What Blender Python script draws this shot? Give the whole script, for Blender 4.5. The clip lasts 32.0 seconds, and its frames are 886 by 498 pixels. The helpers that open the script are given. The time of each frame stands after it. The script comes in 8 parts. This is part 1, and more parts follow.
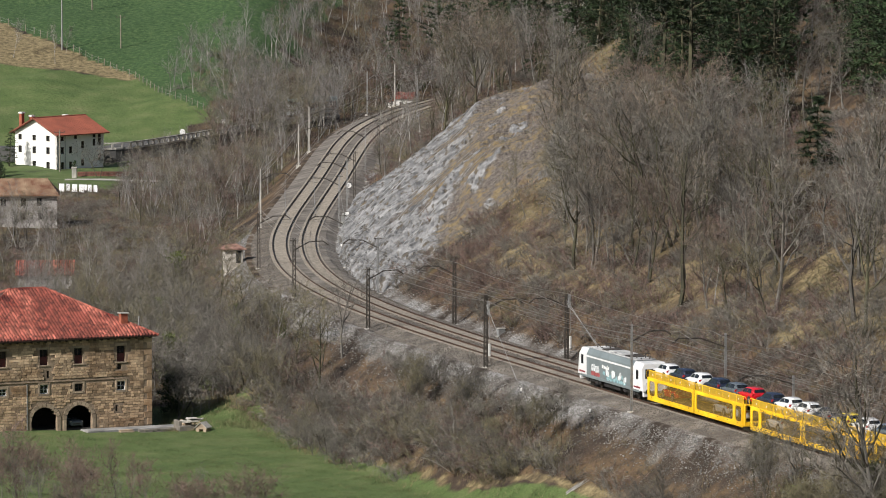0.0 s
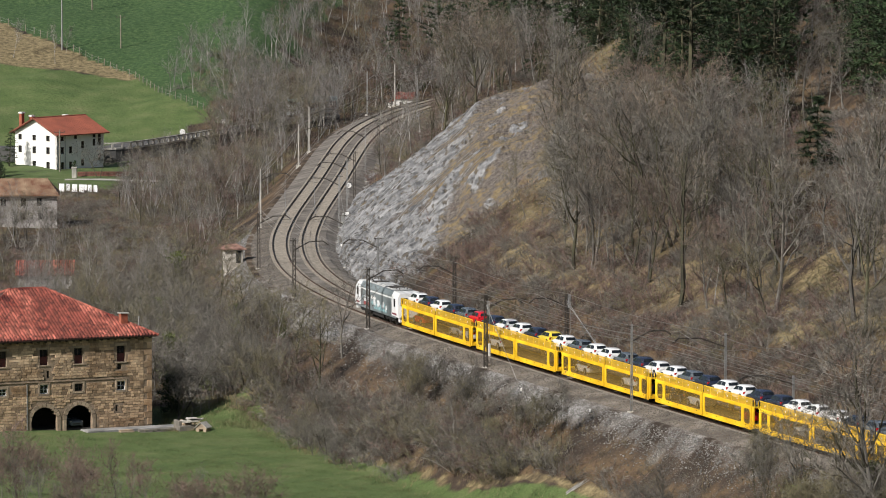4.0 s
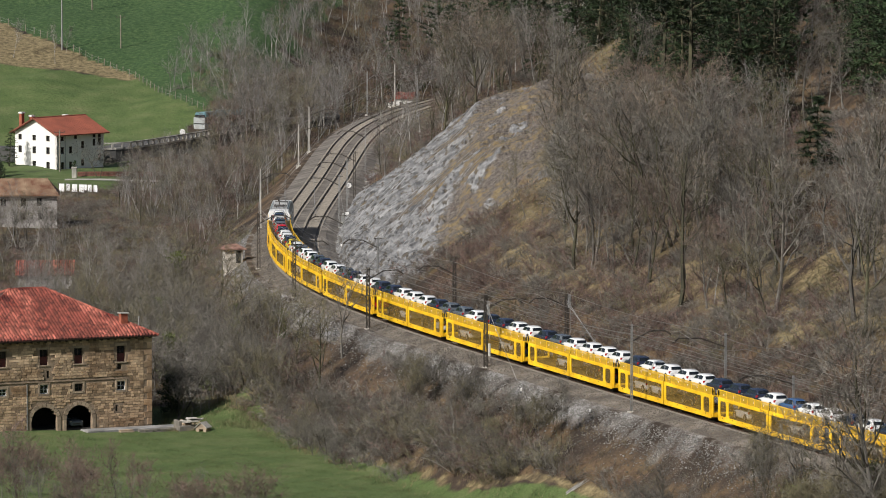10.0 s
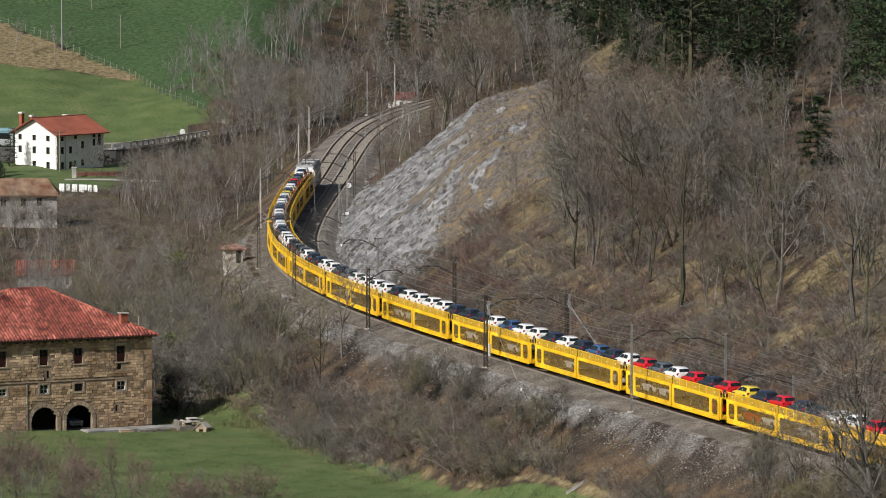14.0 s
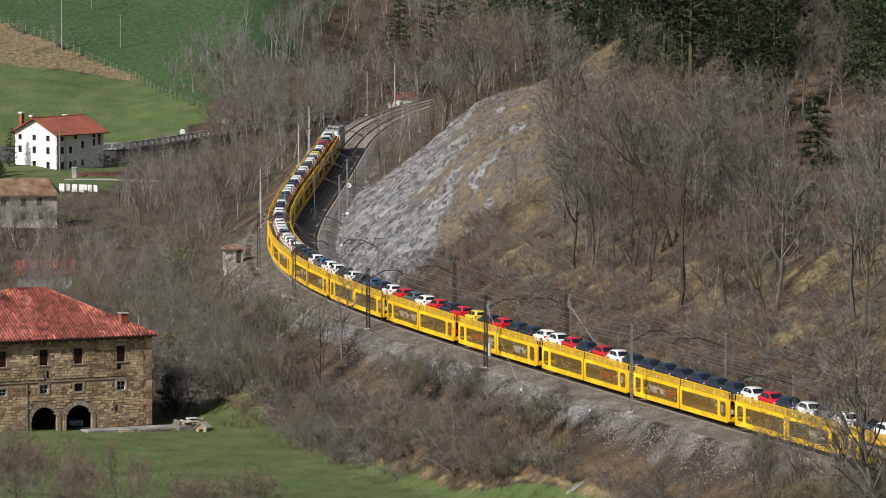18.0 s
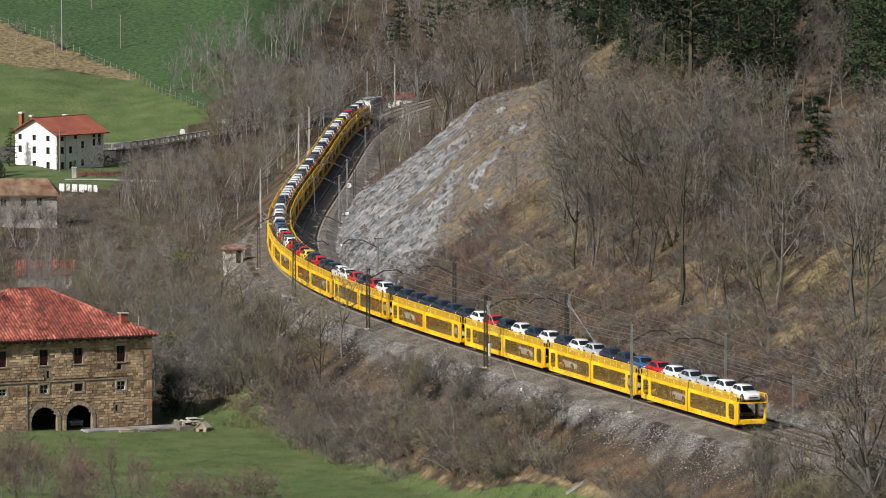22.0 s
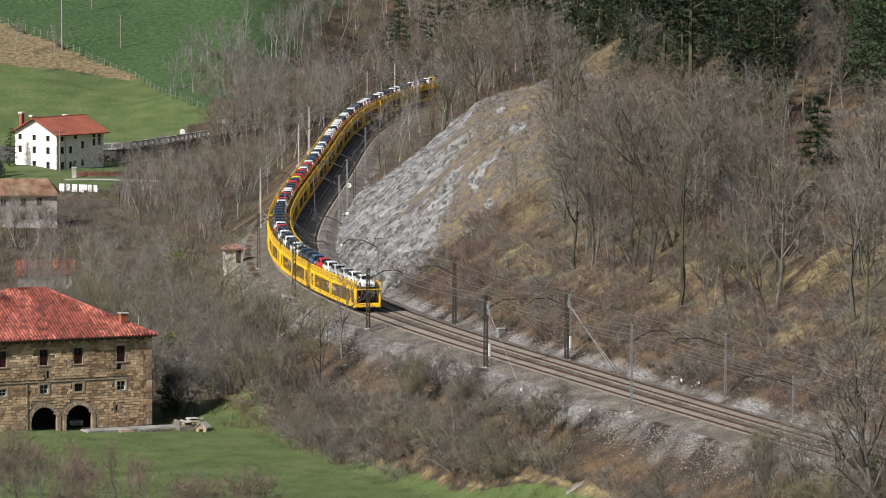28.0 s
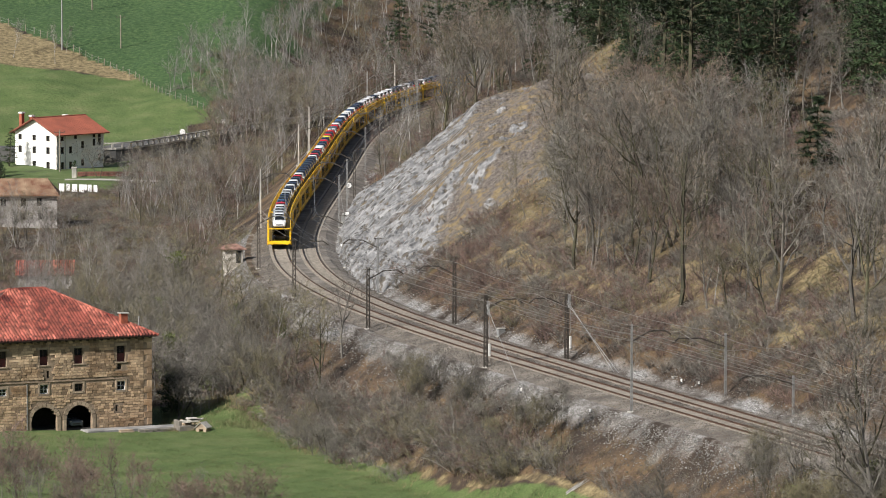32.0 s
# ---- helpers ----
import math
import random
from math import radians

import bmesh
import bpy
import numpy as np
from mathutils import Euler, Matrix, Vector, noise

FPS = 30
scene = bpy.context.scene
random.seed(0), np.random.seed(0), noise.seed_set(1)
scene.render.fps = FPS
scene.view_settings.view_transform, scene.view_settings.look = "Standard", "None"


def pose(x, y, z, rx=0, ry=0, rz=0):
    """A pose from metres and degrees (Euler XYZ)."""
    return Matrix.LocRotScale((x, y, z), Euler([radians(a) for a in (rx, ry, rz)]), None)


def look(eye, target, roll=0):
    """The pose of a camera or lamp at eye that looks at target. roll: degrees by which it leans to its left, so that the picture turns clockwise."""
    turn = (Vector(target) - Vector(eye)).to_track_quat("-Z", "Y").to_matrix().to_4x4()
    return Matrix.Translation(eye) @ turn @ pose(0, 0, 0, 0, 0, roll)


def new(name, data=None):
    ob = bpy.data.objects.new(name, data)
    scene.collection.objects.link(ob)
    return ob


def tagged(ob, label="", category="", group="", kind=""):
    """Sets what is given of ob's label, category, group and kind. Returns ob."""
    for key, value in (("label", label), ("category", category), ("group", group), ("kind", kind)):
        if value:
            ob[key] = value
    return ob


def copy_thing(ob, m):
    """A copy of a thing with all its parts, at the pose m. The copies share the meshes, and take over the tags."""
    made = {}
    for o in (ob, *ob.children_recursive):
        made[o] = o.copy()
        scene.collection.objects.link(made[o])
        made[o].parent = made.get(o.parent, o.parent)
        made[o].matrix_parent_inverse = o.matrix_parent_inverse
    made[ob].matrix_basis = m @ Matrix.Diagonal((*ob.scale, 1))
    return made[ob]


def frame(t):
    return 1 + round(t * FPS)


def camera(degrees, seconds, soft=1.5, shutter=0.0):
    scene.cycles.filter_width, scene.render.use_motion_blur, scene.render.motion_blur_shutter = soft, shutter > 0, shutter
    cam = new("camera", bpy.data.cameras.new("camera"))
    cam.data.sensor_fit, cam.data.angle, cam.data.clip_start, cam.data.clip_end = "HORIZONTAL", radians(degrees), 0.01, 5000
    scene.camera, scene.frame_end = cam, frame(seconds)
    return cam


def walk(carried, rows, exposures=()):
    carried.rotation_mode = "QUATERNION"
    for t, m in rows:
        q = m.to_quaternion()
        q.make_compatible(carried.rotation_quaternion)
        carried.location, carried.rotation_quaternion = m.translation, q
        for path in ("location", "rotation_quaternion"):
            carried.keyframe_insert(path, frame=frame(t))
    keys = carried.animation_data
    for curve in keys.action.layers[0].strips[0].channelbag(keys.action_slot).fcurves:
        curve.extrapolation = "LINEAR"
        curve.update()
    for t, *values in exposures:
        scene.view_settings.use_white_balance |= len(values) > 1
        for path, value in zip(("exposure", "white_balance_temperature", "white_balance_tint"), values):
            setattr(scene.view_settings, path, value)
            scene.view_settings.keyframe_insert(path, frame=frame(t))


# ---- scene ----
# ---- camera: a long lens on a tripod, on the opposite hillside ----
EYE = Vector((0.0, 0.0, 63.0))
cam = camera(8.7, 32.0, soft=1.0)
STILL = look(EYE, EYE + Vector((0, math.cos(radians(4.9)), -math.sin(radians(4.9)))))
walk(cam, [(0.0, STILL), (32.0, STILL)], exposures=[(0.0, 0.3), (3.0, 0.27), (9.0, 0.14), (14.0, 0.12), (20.0, 0.22), (25.0, 0.3), (32.0, 0.54)])

# ---- sky and sun: late-winter sun from the left, a little behind the camera ----
SUN_DIR = Vector((-0.60, -0.52, 0.62)).normalized()
world = bpy.data.worlds.new("sky")
scene.world = world
world.use_nodes = True
wn = world.node_tree.nodes
sky = wn.new("ShaderNodeTexSky")
sky.sky_type = "NISHITA"
sky.sun_disc = False
sky.sun_elevation = math.asin(SUN_DIR.z)
sky.sun_rotation = math.atan2(SUN_DIR.x, SUN_DIR.y)
sky.air_density, sky.dust_density = 1.0, 2.0
wn["Background"].inputs["Strength"].default_value = 0.065
world.node_tree.links.new(sky.outputs["Color"], wn["Background"].inputs["Color"])
sun = new("sun", bpy.data.lights.new("sun", "SUN"))
sun.data.energy, sun.data.angle, sun.data.color = 4.6, radians(0.6), (1.0, 0.96, 0.91)
sun.matrix_world = look((-200, -100, 300), Vector((-200, -100, 300)) - SUN_DIR)


# ---- materials ----
def material(name, colour, rough=0.8, metal=0.0, vary=0.25, scale=3.0, fine=30.0, bump=0.0, other=None, mix=(0.45, 0.6),
             per_object=0.0, island=False, coat=0.0, spec=0.5):
    """A surface of one colour, varied at two scales; other: a second colour in patches; per_object: brightness by object."""
    m = bpy.data.materials.new(name)
    m.use_nodes = True
    n, link = m.node_tree.nodes, m.node_tree.links.new
    b = n["Principled BSDF"]
    b.inputs["Roughness"].default_value, b.inputs["Metallic"].default_value = rough, metal
    b.inputs["Specular IOR Level"].default_value = spec
    b.inputs["Coat Weight"].default_value = coat
    tc = n.new("ShaderNodeTexCoord")
    big, small = n.new("ShaderNodeTexNoise"), n.new("ShaderNodeTexNoise")
    big.inputs["Scale"].default_value, small.inputs["Scale"].default_value = scale, fine
    big.inputs["Detail"].default_value, small.inputs["Detail"].default_value = 4, 3
    for t in (big, small):
        link(tc.outputs["Object"], t.inputs["Vector"])
    ramp = n.new("ShaderNodeValToRGB")
    dark = [c * (1 - vary) for c in colour]
    light = [min(1, c * (1 + vary)) for c in (other or colour)]
    ramp.color_ramp.elements[0].position, ramp.color_ramp.elements[1].position = mix[0] - 0.12, mix[1] + 0.1
    ramp.color_ramp.elements[0].color, ramp.color_ramp.elements[1].color = (*dark, 1), (*light, 1)
    link(big.outputs["Fac"], ramp.inputs["Fac"])
    hsv = n.new("ShaderNodeHueSaturation")
    val = n.new("ShaderNodeMath")
    val.operation = "MULTIPLY_ADD"
    link(small.outputs["Fac"], val.inputs[0])
    val.inputs[1].default_value, val.inputs[2].default_value = vary * 1.6, 1 - vary * 0.8
    last = val
    if per_object or island:
        info = n.new("ShaderNodeNewGeometry") if island else n.new("ShaderNodeObjectInfo")
        more = n.new("ShaderNodeMath")
        more.operation = "MULTIPLY_ADD"
        link(info.outputs["Random Per Island" if island else "Random"], more.inputs[0])
        more.inputs[1].default_value, more.inputs[2].default_value = per_object * 2, -per_object
        add = n.new("ShaderNodeMath")
        link(val.outputs[0], add.inputs[0])
        link(more.outputs[0], add.inputs[1])
        last = add
    link(last.outputs[0], hsv.inputs["Value"])
    link(ramp.outputs["Color"], hsv.inputs["Color"])
    link(hsv.outputs["Color"], b.inputs["Base Color"])
    if bump:
        bp = n.new("ShaderNodeBump")
        bp.inputs["Strength"].default_value, bp.inputs["Distance"].default_value = bump, 0.05
        link(small.outputs["Fac"], bp.inputs["Height"])
        link(bp.outputs["Normal"], b.inputs["Normal"])
    return m


M = {}
M["ballast"] = material("ballast_stone", (0.13, 0.112, 0.094), 0.95, scale=0.35, fine=9.0, vary=0.38, bump=1.0, other=(0.165, 0.146, 0.124))
M["rail"] = material("rusty_rail_steel", (0.075, 0.042, 0.028), 0.6, 0.3, vary=0.35, scale=1.0, fine=20)
M["rail_top"] = material("worn_rail_head", (0.085, 0.072, 0.062), 0.5, 0.7, vary=0.2)
M["sleeper"] = material("concrete_sleeper", (0.26, 0.23, 0.19), 0.9, vary=0.3, per_object=0.12)
M["steel_dark"] = material("weathered_dark_steel", (0.075, 0.065, 0.055), 0.6, 0.5, vary=0.35, scale=2)
M["galvanised"] = material("galvanised_steel", (0.36, 0.36, 0.35), 0.5, 0.6, vary=0.2, scale=2)
M["concrete"] = material("weathered_concrete", (0.40, 0.38, 0.34), 0.9, vary=0.3, scale=1.0, bump=0.3)
M["white_paint"] = material("white_paint", (0.78, 0.77, 0.74), 0.6, vary=0.08)
M["weight_grey"] = material("pale_iron_weights", (0.55, 0.54, 0.51), 0.7, vary=0.2)
M["copper_wire"] = material("overhead_wire", (0.30, 0.285, 0.265), 0.5, 0.6, vary=0.2)
M["yellow"] = material("yellow_wagon_paint", (0.78, 0.445, 0.011), 0.45, vary=0.15, scale=0.35, fine=5.0, other=(0.86, 0.55, 0.02), per_object=0.07)


def perforated(m, share):
    """Wire mesh too fine to draw wire by wire: the share of it that is metal."""
    m.node_tree.nodes["Principled BSDF"].inputs["Alpha"].default_value = share
    return m


M["yellow_mesh"] = perforated(material("dusty_mesh_infill", (0.24, 0.15, 0.03), 0.7, vary=0.25, scale=0.8, fine=12), 0.30)
M["rail_mesh"] = perforated(material("yellow_railing_mesh", (0.66, 0.42, 0.03), 0.6, vary=0.15, scale=0.8, fine=12), 0.5)
M["deck"] = material("steel_deck_plate", (0.30, 0.21, 0.06), 0.7, 0.2, vary=0.3)
M["black"] = material("black_underframe", (0.025, 0.023, 0.022), 0.7, vary=0.4)
M["loco_white"] = material("white_loco_paint", (0.72, 0.72, 0.71), 0.35, vary=0.1, scale=0.6)
M["loco_grey"] = material("grey_loco_paint", (0.17, 0.20, 0.205), 0.4, vary=0.15, scale=0.6)
M["loco_roof"] = material("grey_loco_roof", (0.48, 0.48, 0.47), 0.6, vary=0.3, scale=0.7)
M["dark_red"] = material("dark_red_stripe", (0.20, 0.02, 0.03), 0.5)
M["graffiti"] = material("pale_graffiti_paint", (0.62, 0.64, 0.64), 0.6, vary=0.3, fine=4)
M["graffiti_red"] = material("red_graffiti_paint", (0.30, 0.07, 0.07), 0.6, vary=0.35, fine=4)
M["graffiti_teal"] = material("teal_graffiti_paint", (0.22, 0.36, 0.38), 0.6, vary=0.35, fine=4)
M["glass_dark"] = material("tinted_glass", (0.012, 0.015, 0.018), 0.06, vary=0.1)
M["rubber"] = material("tyre_rubber", (0.02, 0.02, 0.02), 0.85)
M["alloy"] = material("alloy_rim", (0.42, 0.43, 0.44), 0.35, 0.7)
M["lamp_lens"] = material("clear_lamp_lens", (0.55, 0.56, 0.57), 0.15)
M["tail_red"] = material("red_tail_lens", (0.35, 0.01, 0.012), 0.2)
CAR_COLOURS = {"white": (0.80, 0.80, 0.79), "navy": (0.022, 0.028, 0.05), "black": (0.016, 0.017, 0.02), "grey": (0.10, 0.115, 0.13), "silver": (0.45, 0.47, 0.48),
               "red": (0.55, 0.012, 0.02), "blue": (0.045, 0.10, 0.22), "yellow": (0.72, 0.55, 0.05)}
for k, c in CAR_COLOURS.items():
    M["car_" + k] = material(k + "_car_paint", c, 0.22, vary=0.03, coat=0.6, scale=1)


# ---- mesh building ----
class Build:
    """Collects vertices and faces for one mesh."""

    def __init__(self):
        self.v, self.f, self.m = [], [], []

    def add(self, verts, faces, mi=0):
        o = len(self.v)
        self.v += [tuple(p) for p in verts]
        self.f += [tuple(o + i for i in f) for f in faces]
        self.m += [mi] * len(faces)
        return self

    def box(self, x0, y0, z0, x1, y1, z1, mi=0, bev=0.0):
        if bev <= 0:
            vs = [(x, y, z) for z in (z0, z1) for y in (y0, y1) for x in (x0, x1)]
            return self.add(vs, [(0, 2, 3, 1), (4, 5, 7, 6), (0, 1, 5, 4), (1, 3, 7, 5), (3, 2, 6, 7), (2, 0, 4, 6)], mi)
        b = bev
        vs, rings = [], [(z0, b), (z0 + b, 0), (z1 - b, 0), (z1, b)]
        for z, i in rings:
            vs += [(x0 + i + b * 0, y0 + b + i * 0, z), (x0 + b + i * 0, y0 + i, z), (x1 - b, y0 + i, z), (x1 - i, y0 + b, z),
                   (x1 - i, y1 - b, z), (x1 - b, y1 - i, z), (x0 + b, y1 - i, z), (x0 + i, y1 - b, z)]
        fs = [tuple(range(7, -1, -1)), tuple(range(24, 32))]
        for r in range(3):
            for k in range(8):
                a, c = r * 8 + k, r * 8 + (k + 1) % 8
                fs.append((a, c, c + 8, a + 8))
        return self.add(vs, fs, mi)

    def tube(self, p, q, r0, r1=None, n=6, mi=0, caps=True):
        p, q = Vector(p), Vector(q)
        r1 = r0 if r1 is None else r1
        z = (q - p).normalized()
        x = z.orthogonal().normalized()
        y = z.cross(x)
        ring = [(math.cos(2 * math.pi * k / n), math.sin(2 * math.pi * k / n)) for k in range(n)]
        vs = [p + (x * c + y * s) * r0 for c, s in ring] + [q + (x * c + y * s) * r1 for c, s in ring]
        fs = [(k, (k + 1) % n, n + (k + 1) % n, n + k) for k in range(n)]
        if caps:
            fs += [tuple(range(n - 1, -1, -1)), tuple(range(n, 2 * n))]
        return self.add(vs, fs, mi)

    def bar(self, p, q, w, mi=0):
        return self.tube(p, q, w * 0.707, n=4, mi=mi)

    def loft(self, rings, mi=0, caps=True, closed=True):
        n = len(rings[0])
        vs = [p for r in rings for p in r]
        fs = []
        for a in range(len(rings) - 1):
            for k in range(n if closed else n - 1):
                fs.append((a * n + k, a * n + (k + 1) % n, (a + 1) * n + (k + 1) % n, (a + 1) * n + k))
        if caps and closed:
            fs += [tuple(range(n - 1, -1, -1)), tuple(range((len(rings) - 1) * n, len(rings) * n))]
        return self.add(vs, fs, mi)

    def quad(self, a, b, c, d, mi=0):
        return self.add([a, b, c, d], [(0, 1, 2, 3)], mi)

    def mesh(self, name, mats, smooth=False):
        me = bpy.data.meshes.new(name)
        me.from_pydata(self.v, [], self.f)
        for m in mats:
            me.materials.append(m)
        if len(mats) > 1:
            me.polygons.foreach_set("material_index", self.m)
        if smooth:
            me.shade_smooth()
        me.update()
        return me


def part(name, b, mats, parent=None, label="", smooth=False, at=None):
    """Links a Build as one mesh object, under a thing or part if given."""
    mats = mats if isinstance(mats, (list, tuple)) else [mats]
    ob = new(name, b.mesh(name, [M[m] if isinstance(m, str) else m for m in mats], smooth) if isinstance(b, Build) else b)
    if parent:
        ob.parent = parent
    if at is not None:
        ob.matrix_basis = at
    if label:
        ob["label"] = label
    return ob


def thing(name, label, category, group="", kind="", at=None):
    ob = new(name)
    ob.empty_display_size = 0.3
    if at is not None:
        ob.matrix_basis = at
    return tagged(ob, label, category, group, kind)


# ---- the line of the railway: headings at even steps of 40 m along the outer track ----
STEP = 40.0
HEAD = [-19.88, -19.24, -18.72, -18.53, -15.86, -10.11, -3.57, 0.36, 1.81, 1.81, 1.43, 1.74, 3.76, 7.64, 11.97, 16.29, 20.5, 24.5, 28, 31, 34, 37, 40]
START = (44.665, 493.279)
S0 = -480.0
DS = 1.0
_s = np.arange(S0, STEP * (len(HEAD) - 1) + 0.1, DS)
_h = np.radians(np.interp(_s, np.arange(len(HEAD)) * STEP, HEAD))
_x = np.concatenate([[0], np.cumsum(np.sin((_h[1:] + _h[:-1]) / 2) * DS)])
_y = np.concatenate([[0], np.cumsum(np.cos((_h[1:] + _h[:-1]) / 2) * DS)])
_k = int(round(-S0 / DS))
_x, _y = _x - _x[_k] + START[0], _y - _y[_k] + START[1]
SPACING = 3.76


def on_line(s, d=0.0, z=0.0):
    """The place at s metres along the line and d metres to the right of the outer track."""
    h = np.interp(s, _s, _h)
    return Vector((float(np.interp(s, _s, _x) + d * math.cos(h)), float(np.interp(s, _s, _y) - d * math.sin(h)), z))


def heading(s):
    return float(np.interp(s, _s, _h))


def to_line(x, y):
    """For arrays of places: how far along the line and how far to its right they lie."""
    x, y = np.asarray(x, float), np.asarray(y, float)
    shape = x.shape
    xf, yf = x.ravel(), y.ravel()
    sx, sy, ss, sh = _x[::4], _y[::4], _s[::4], _h[::4]
    out_s, out_d = np.empty(len(xf)), np.empty(len(xf))
    for a in range(0, len(xf), 4000):
        px, py = xf[a:a + 4000, None], yf[a:a + 4000, None]
        i = np.argmin((px - sx) ** 2 + (py - sy) ** 2, axis=1)
        dx, dy, h = xf[a:a + 4000] - sx[i], yf[a:a + 4000] - sy[i], sh[i]
        out_s[a:a + 4000] = ss[i] + dx * np.sin(h) + dy * np.cos(h)
        out_d[a:a + 4000] = dx * np.cos(h) - dy * np.sin(h)
    return out_s.reshape(shape), out_d.reshape(shape)


# ---- the lie of the land ----
def smooth(a, b, x):
    t = np.clip((np.asarray(x, float) - a) / (b - a), 0, 1)
    return t * t * (3 - 2 * t)


_rng = np.random.default_rng(5)
_waves = [(_rng.uniform(0.5, 1.6) / w, _rng.uniform(0, 6.28), _rng.uniform(0, 6.28), w * 0.03) for w in (80, 55, 38, 25, 17, 11, 8, 6) for _ in range(3)]


def ripple(x, y):
    z = 0
    for k, a, p, amp in _waves:
        z = z + amp * np.sin(k * 6.283 * (x * math.cos(a) + y * math.sin(a)) + p)
    return z * 0.35


def height(x, y):
    """Height of the ground; 0 is the top of the rails."""
    x, y = np.asarray(x, float), np.asarray(y, float)
    s, d = to_line(x, y)
    rip = ripple(x, y)
    # valley floor, then the meadows that rise behind the white house
    floor = -10.6 + 3.4 * smooth(720, 960, y) + 4.0 * smooth(960, 1060, y) * smooth(-60, -20, x)
    rise = np.maximum(y - 1018 - 66 * smooth(-42, -14, x), 0)
    meadow = 0.20 * rise + 0.10 * np.maximum(y - 1100, 0) * smooth(-90, 0, x)
    left = floor + meadow + 0.35 * rip * smooth(20, 60, -d)
    bank = -0.75 - 0.82 * np.maximum(-d - 4.2, 0) + 0.3 * rip * smooth(4.5, 9, -d)
    z_left = np.maximum(bank, left)
    z_left = np.where(d > -4.2, -0.75, z_left)
    # the hill inside the curve
    e = np.maximum(d - 7.6, 0)
    rock = smooth(185, 225, s) * (1 - smooth(300, 360, s))
    steep = 0.62 + 0.23 * rock
    hill = -0.75 + steep * np.minimum(e, 18) + 0.42 * np.clip(e - 18, 0, 90) + 0.15 * np.maximum(e - 108, 0)
    hill = hill + rip * smooth(3, 25, e) * 0.9
    z = np.where(d > 7.6, hill, np.where(d > -4.2, -0.75, z_left))
    # the hill on which the camera stands
    mine = 60.5 - 0.185 * y - 0.02 * np.abs(x)
    w = smooth(30, 110, -d) * (1 - smooth(330, 400, y))
    z = z + 2.8 * np.exp(-((x + 21.5) / 5.5) ** 2 - ((y - 641) / 11.0) ** 2)
    return np.maximum(z, z * (1 - w) + mine * w) if np.ndim(z) else float(max(z, z * (1 - w) + mine * w))


def ground_at(x, y):
    return float(height(np.array([x]), np.array([y]))[0])


# ---- ground: one sheet to the horizon ----
def ground_material():
    m = bpy.data.materials.new("hillside_ground")
    m.use_nodes = True
    n, link = m.node_tree.nodes, m.node_tree.links.new
    b = n["Principled BSDF"]
    b.inputs["Roughness"].default_value = 0.95
    b.inputs["Specular IOR Level"].default_value = 0.2
    tc = n.new("ShaderNodeTexCoord")

    def tex(scale, detail=5, kind="ShaderNodeTexNoise", stretch=None):
        t = n.new(kind)
        t.inputs["Scale"].default_value = scale
        if "Detail" in t.inputs:
            t.inputs["Detail"].default_value = detail
        if stretch:
            mp = n.new("ShaderNodeMapping")
            mp.inputs["Scale"].default_value = stretch
            link(tc.outputs["Object"], mp.inputs["Vector"])
            link(mp.outputs["Vector"], t.inputs["Vector"])
        else:
            link(tc.outputs["Object"], t.inputs["Vector"])
        return t

    def ramp(src, stops):
        r = n.new("ShaderNodeValToRGB")
        while len(r.color_ramp.elements) < len(stops):
            r.color_ramp.elements.new(0.5)
        for e, (p, c) in zip(r.color_ramp.elements, stops):
            e.position, e.color = p, (*c, 1)
        link(src, r.inputs["Fac"])
        return r

    def blend(fac, a, c):
        x = n.new("ShaderNodeMix")
        x.data_type = "RGBA"
        link(fac, x.inputs["Factor"])
        link(a, x.inputs["A"])
        link(c, x.inputs["B"])
        return x.outputs["Result"]

    def mask(name, sharp=3.5):
        a = n.new("ShaderNodeAttribute")
        a.attribute_name = name
        edge = n.new("ShaderNodeMath")
        edge.operation = "MULTIPLY_ADD"
        link(medium.outputs["Fac"], edge.inputs[0])
        edge.inputs[1].default_value, edge.inputs[2].default_value = 1.2, -0.6
        add = n.new("ShaderNodeMath")
        link(a.outputs["Fac"], add.inputs[0])
        link(edge.outputs[0], add.inputs[1])
        mr = n.new("ShaderNodeMapRange")
        mr.inputs["From Min"].default_value, mr.inputs["From Max"].default_value = 0.5 - 0.5 / sharp, 0.5 + 0.5 / sharp
        link(add.outputs[0], mr.inputs["Value"])
        return mr.outputs["Result"]

    broad, medium, fine, grain = tex(0.035), tex(0.22), tex(1.3), tex(7.0)
    litter = ramp(medium.outputs["Fac"], [(0.32, (0.03, 0.023, 0.018)), (0.47, (0.058, 0.042, 0.030)), (0.60, (0.115, 0.077, 0.044)), (0.75, (0.085, 0.07, 0.038))])
    grass = ramp(medium.outputs["Fac"], [(0.3, (0.062, 0.095, 0.030)), (0.5, (0.084, 0.118, 0.040)), (0.68, (0.112, 0.135, 0.053)), (0.8, (0.135, 0.135, 0.064))])
    straw = ramp(fine.outputs["Fac"], [(0.3, (0.085, 0.067, 0.038)), (0.5, (0.17, 0.135, 0.072)), (0.7, (0.27, 0.215, 0.12))])
    gravel = ramp(grain.outputs["Fac"], [(0.32, (0.08, 0.076, 0.07)), (0.5, (0.178, 0.173, 0.166)), (0.68, (0.335, 0.33, 0.32))])
    # distance haze is put into the far lush green as extra blue
    lush = ramp(fine.outputs["Fac"], [(0.3, (0.024, 0.05, 0.019)), (0.5, (0.044, 0.082, 0.030)), (0.7, (0.075, 0.115, 0.045))])
    stone = ramp(fine.outputs["Fac"], [(0.3, (0.08, 0.08, 0.08)), (0.5, (0.19, 0.19, 0.187)), (0.7, (0.28, 0.275, 0.265))])
    col = litter.outputs["Color"]
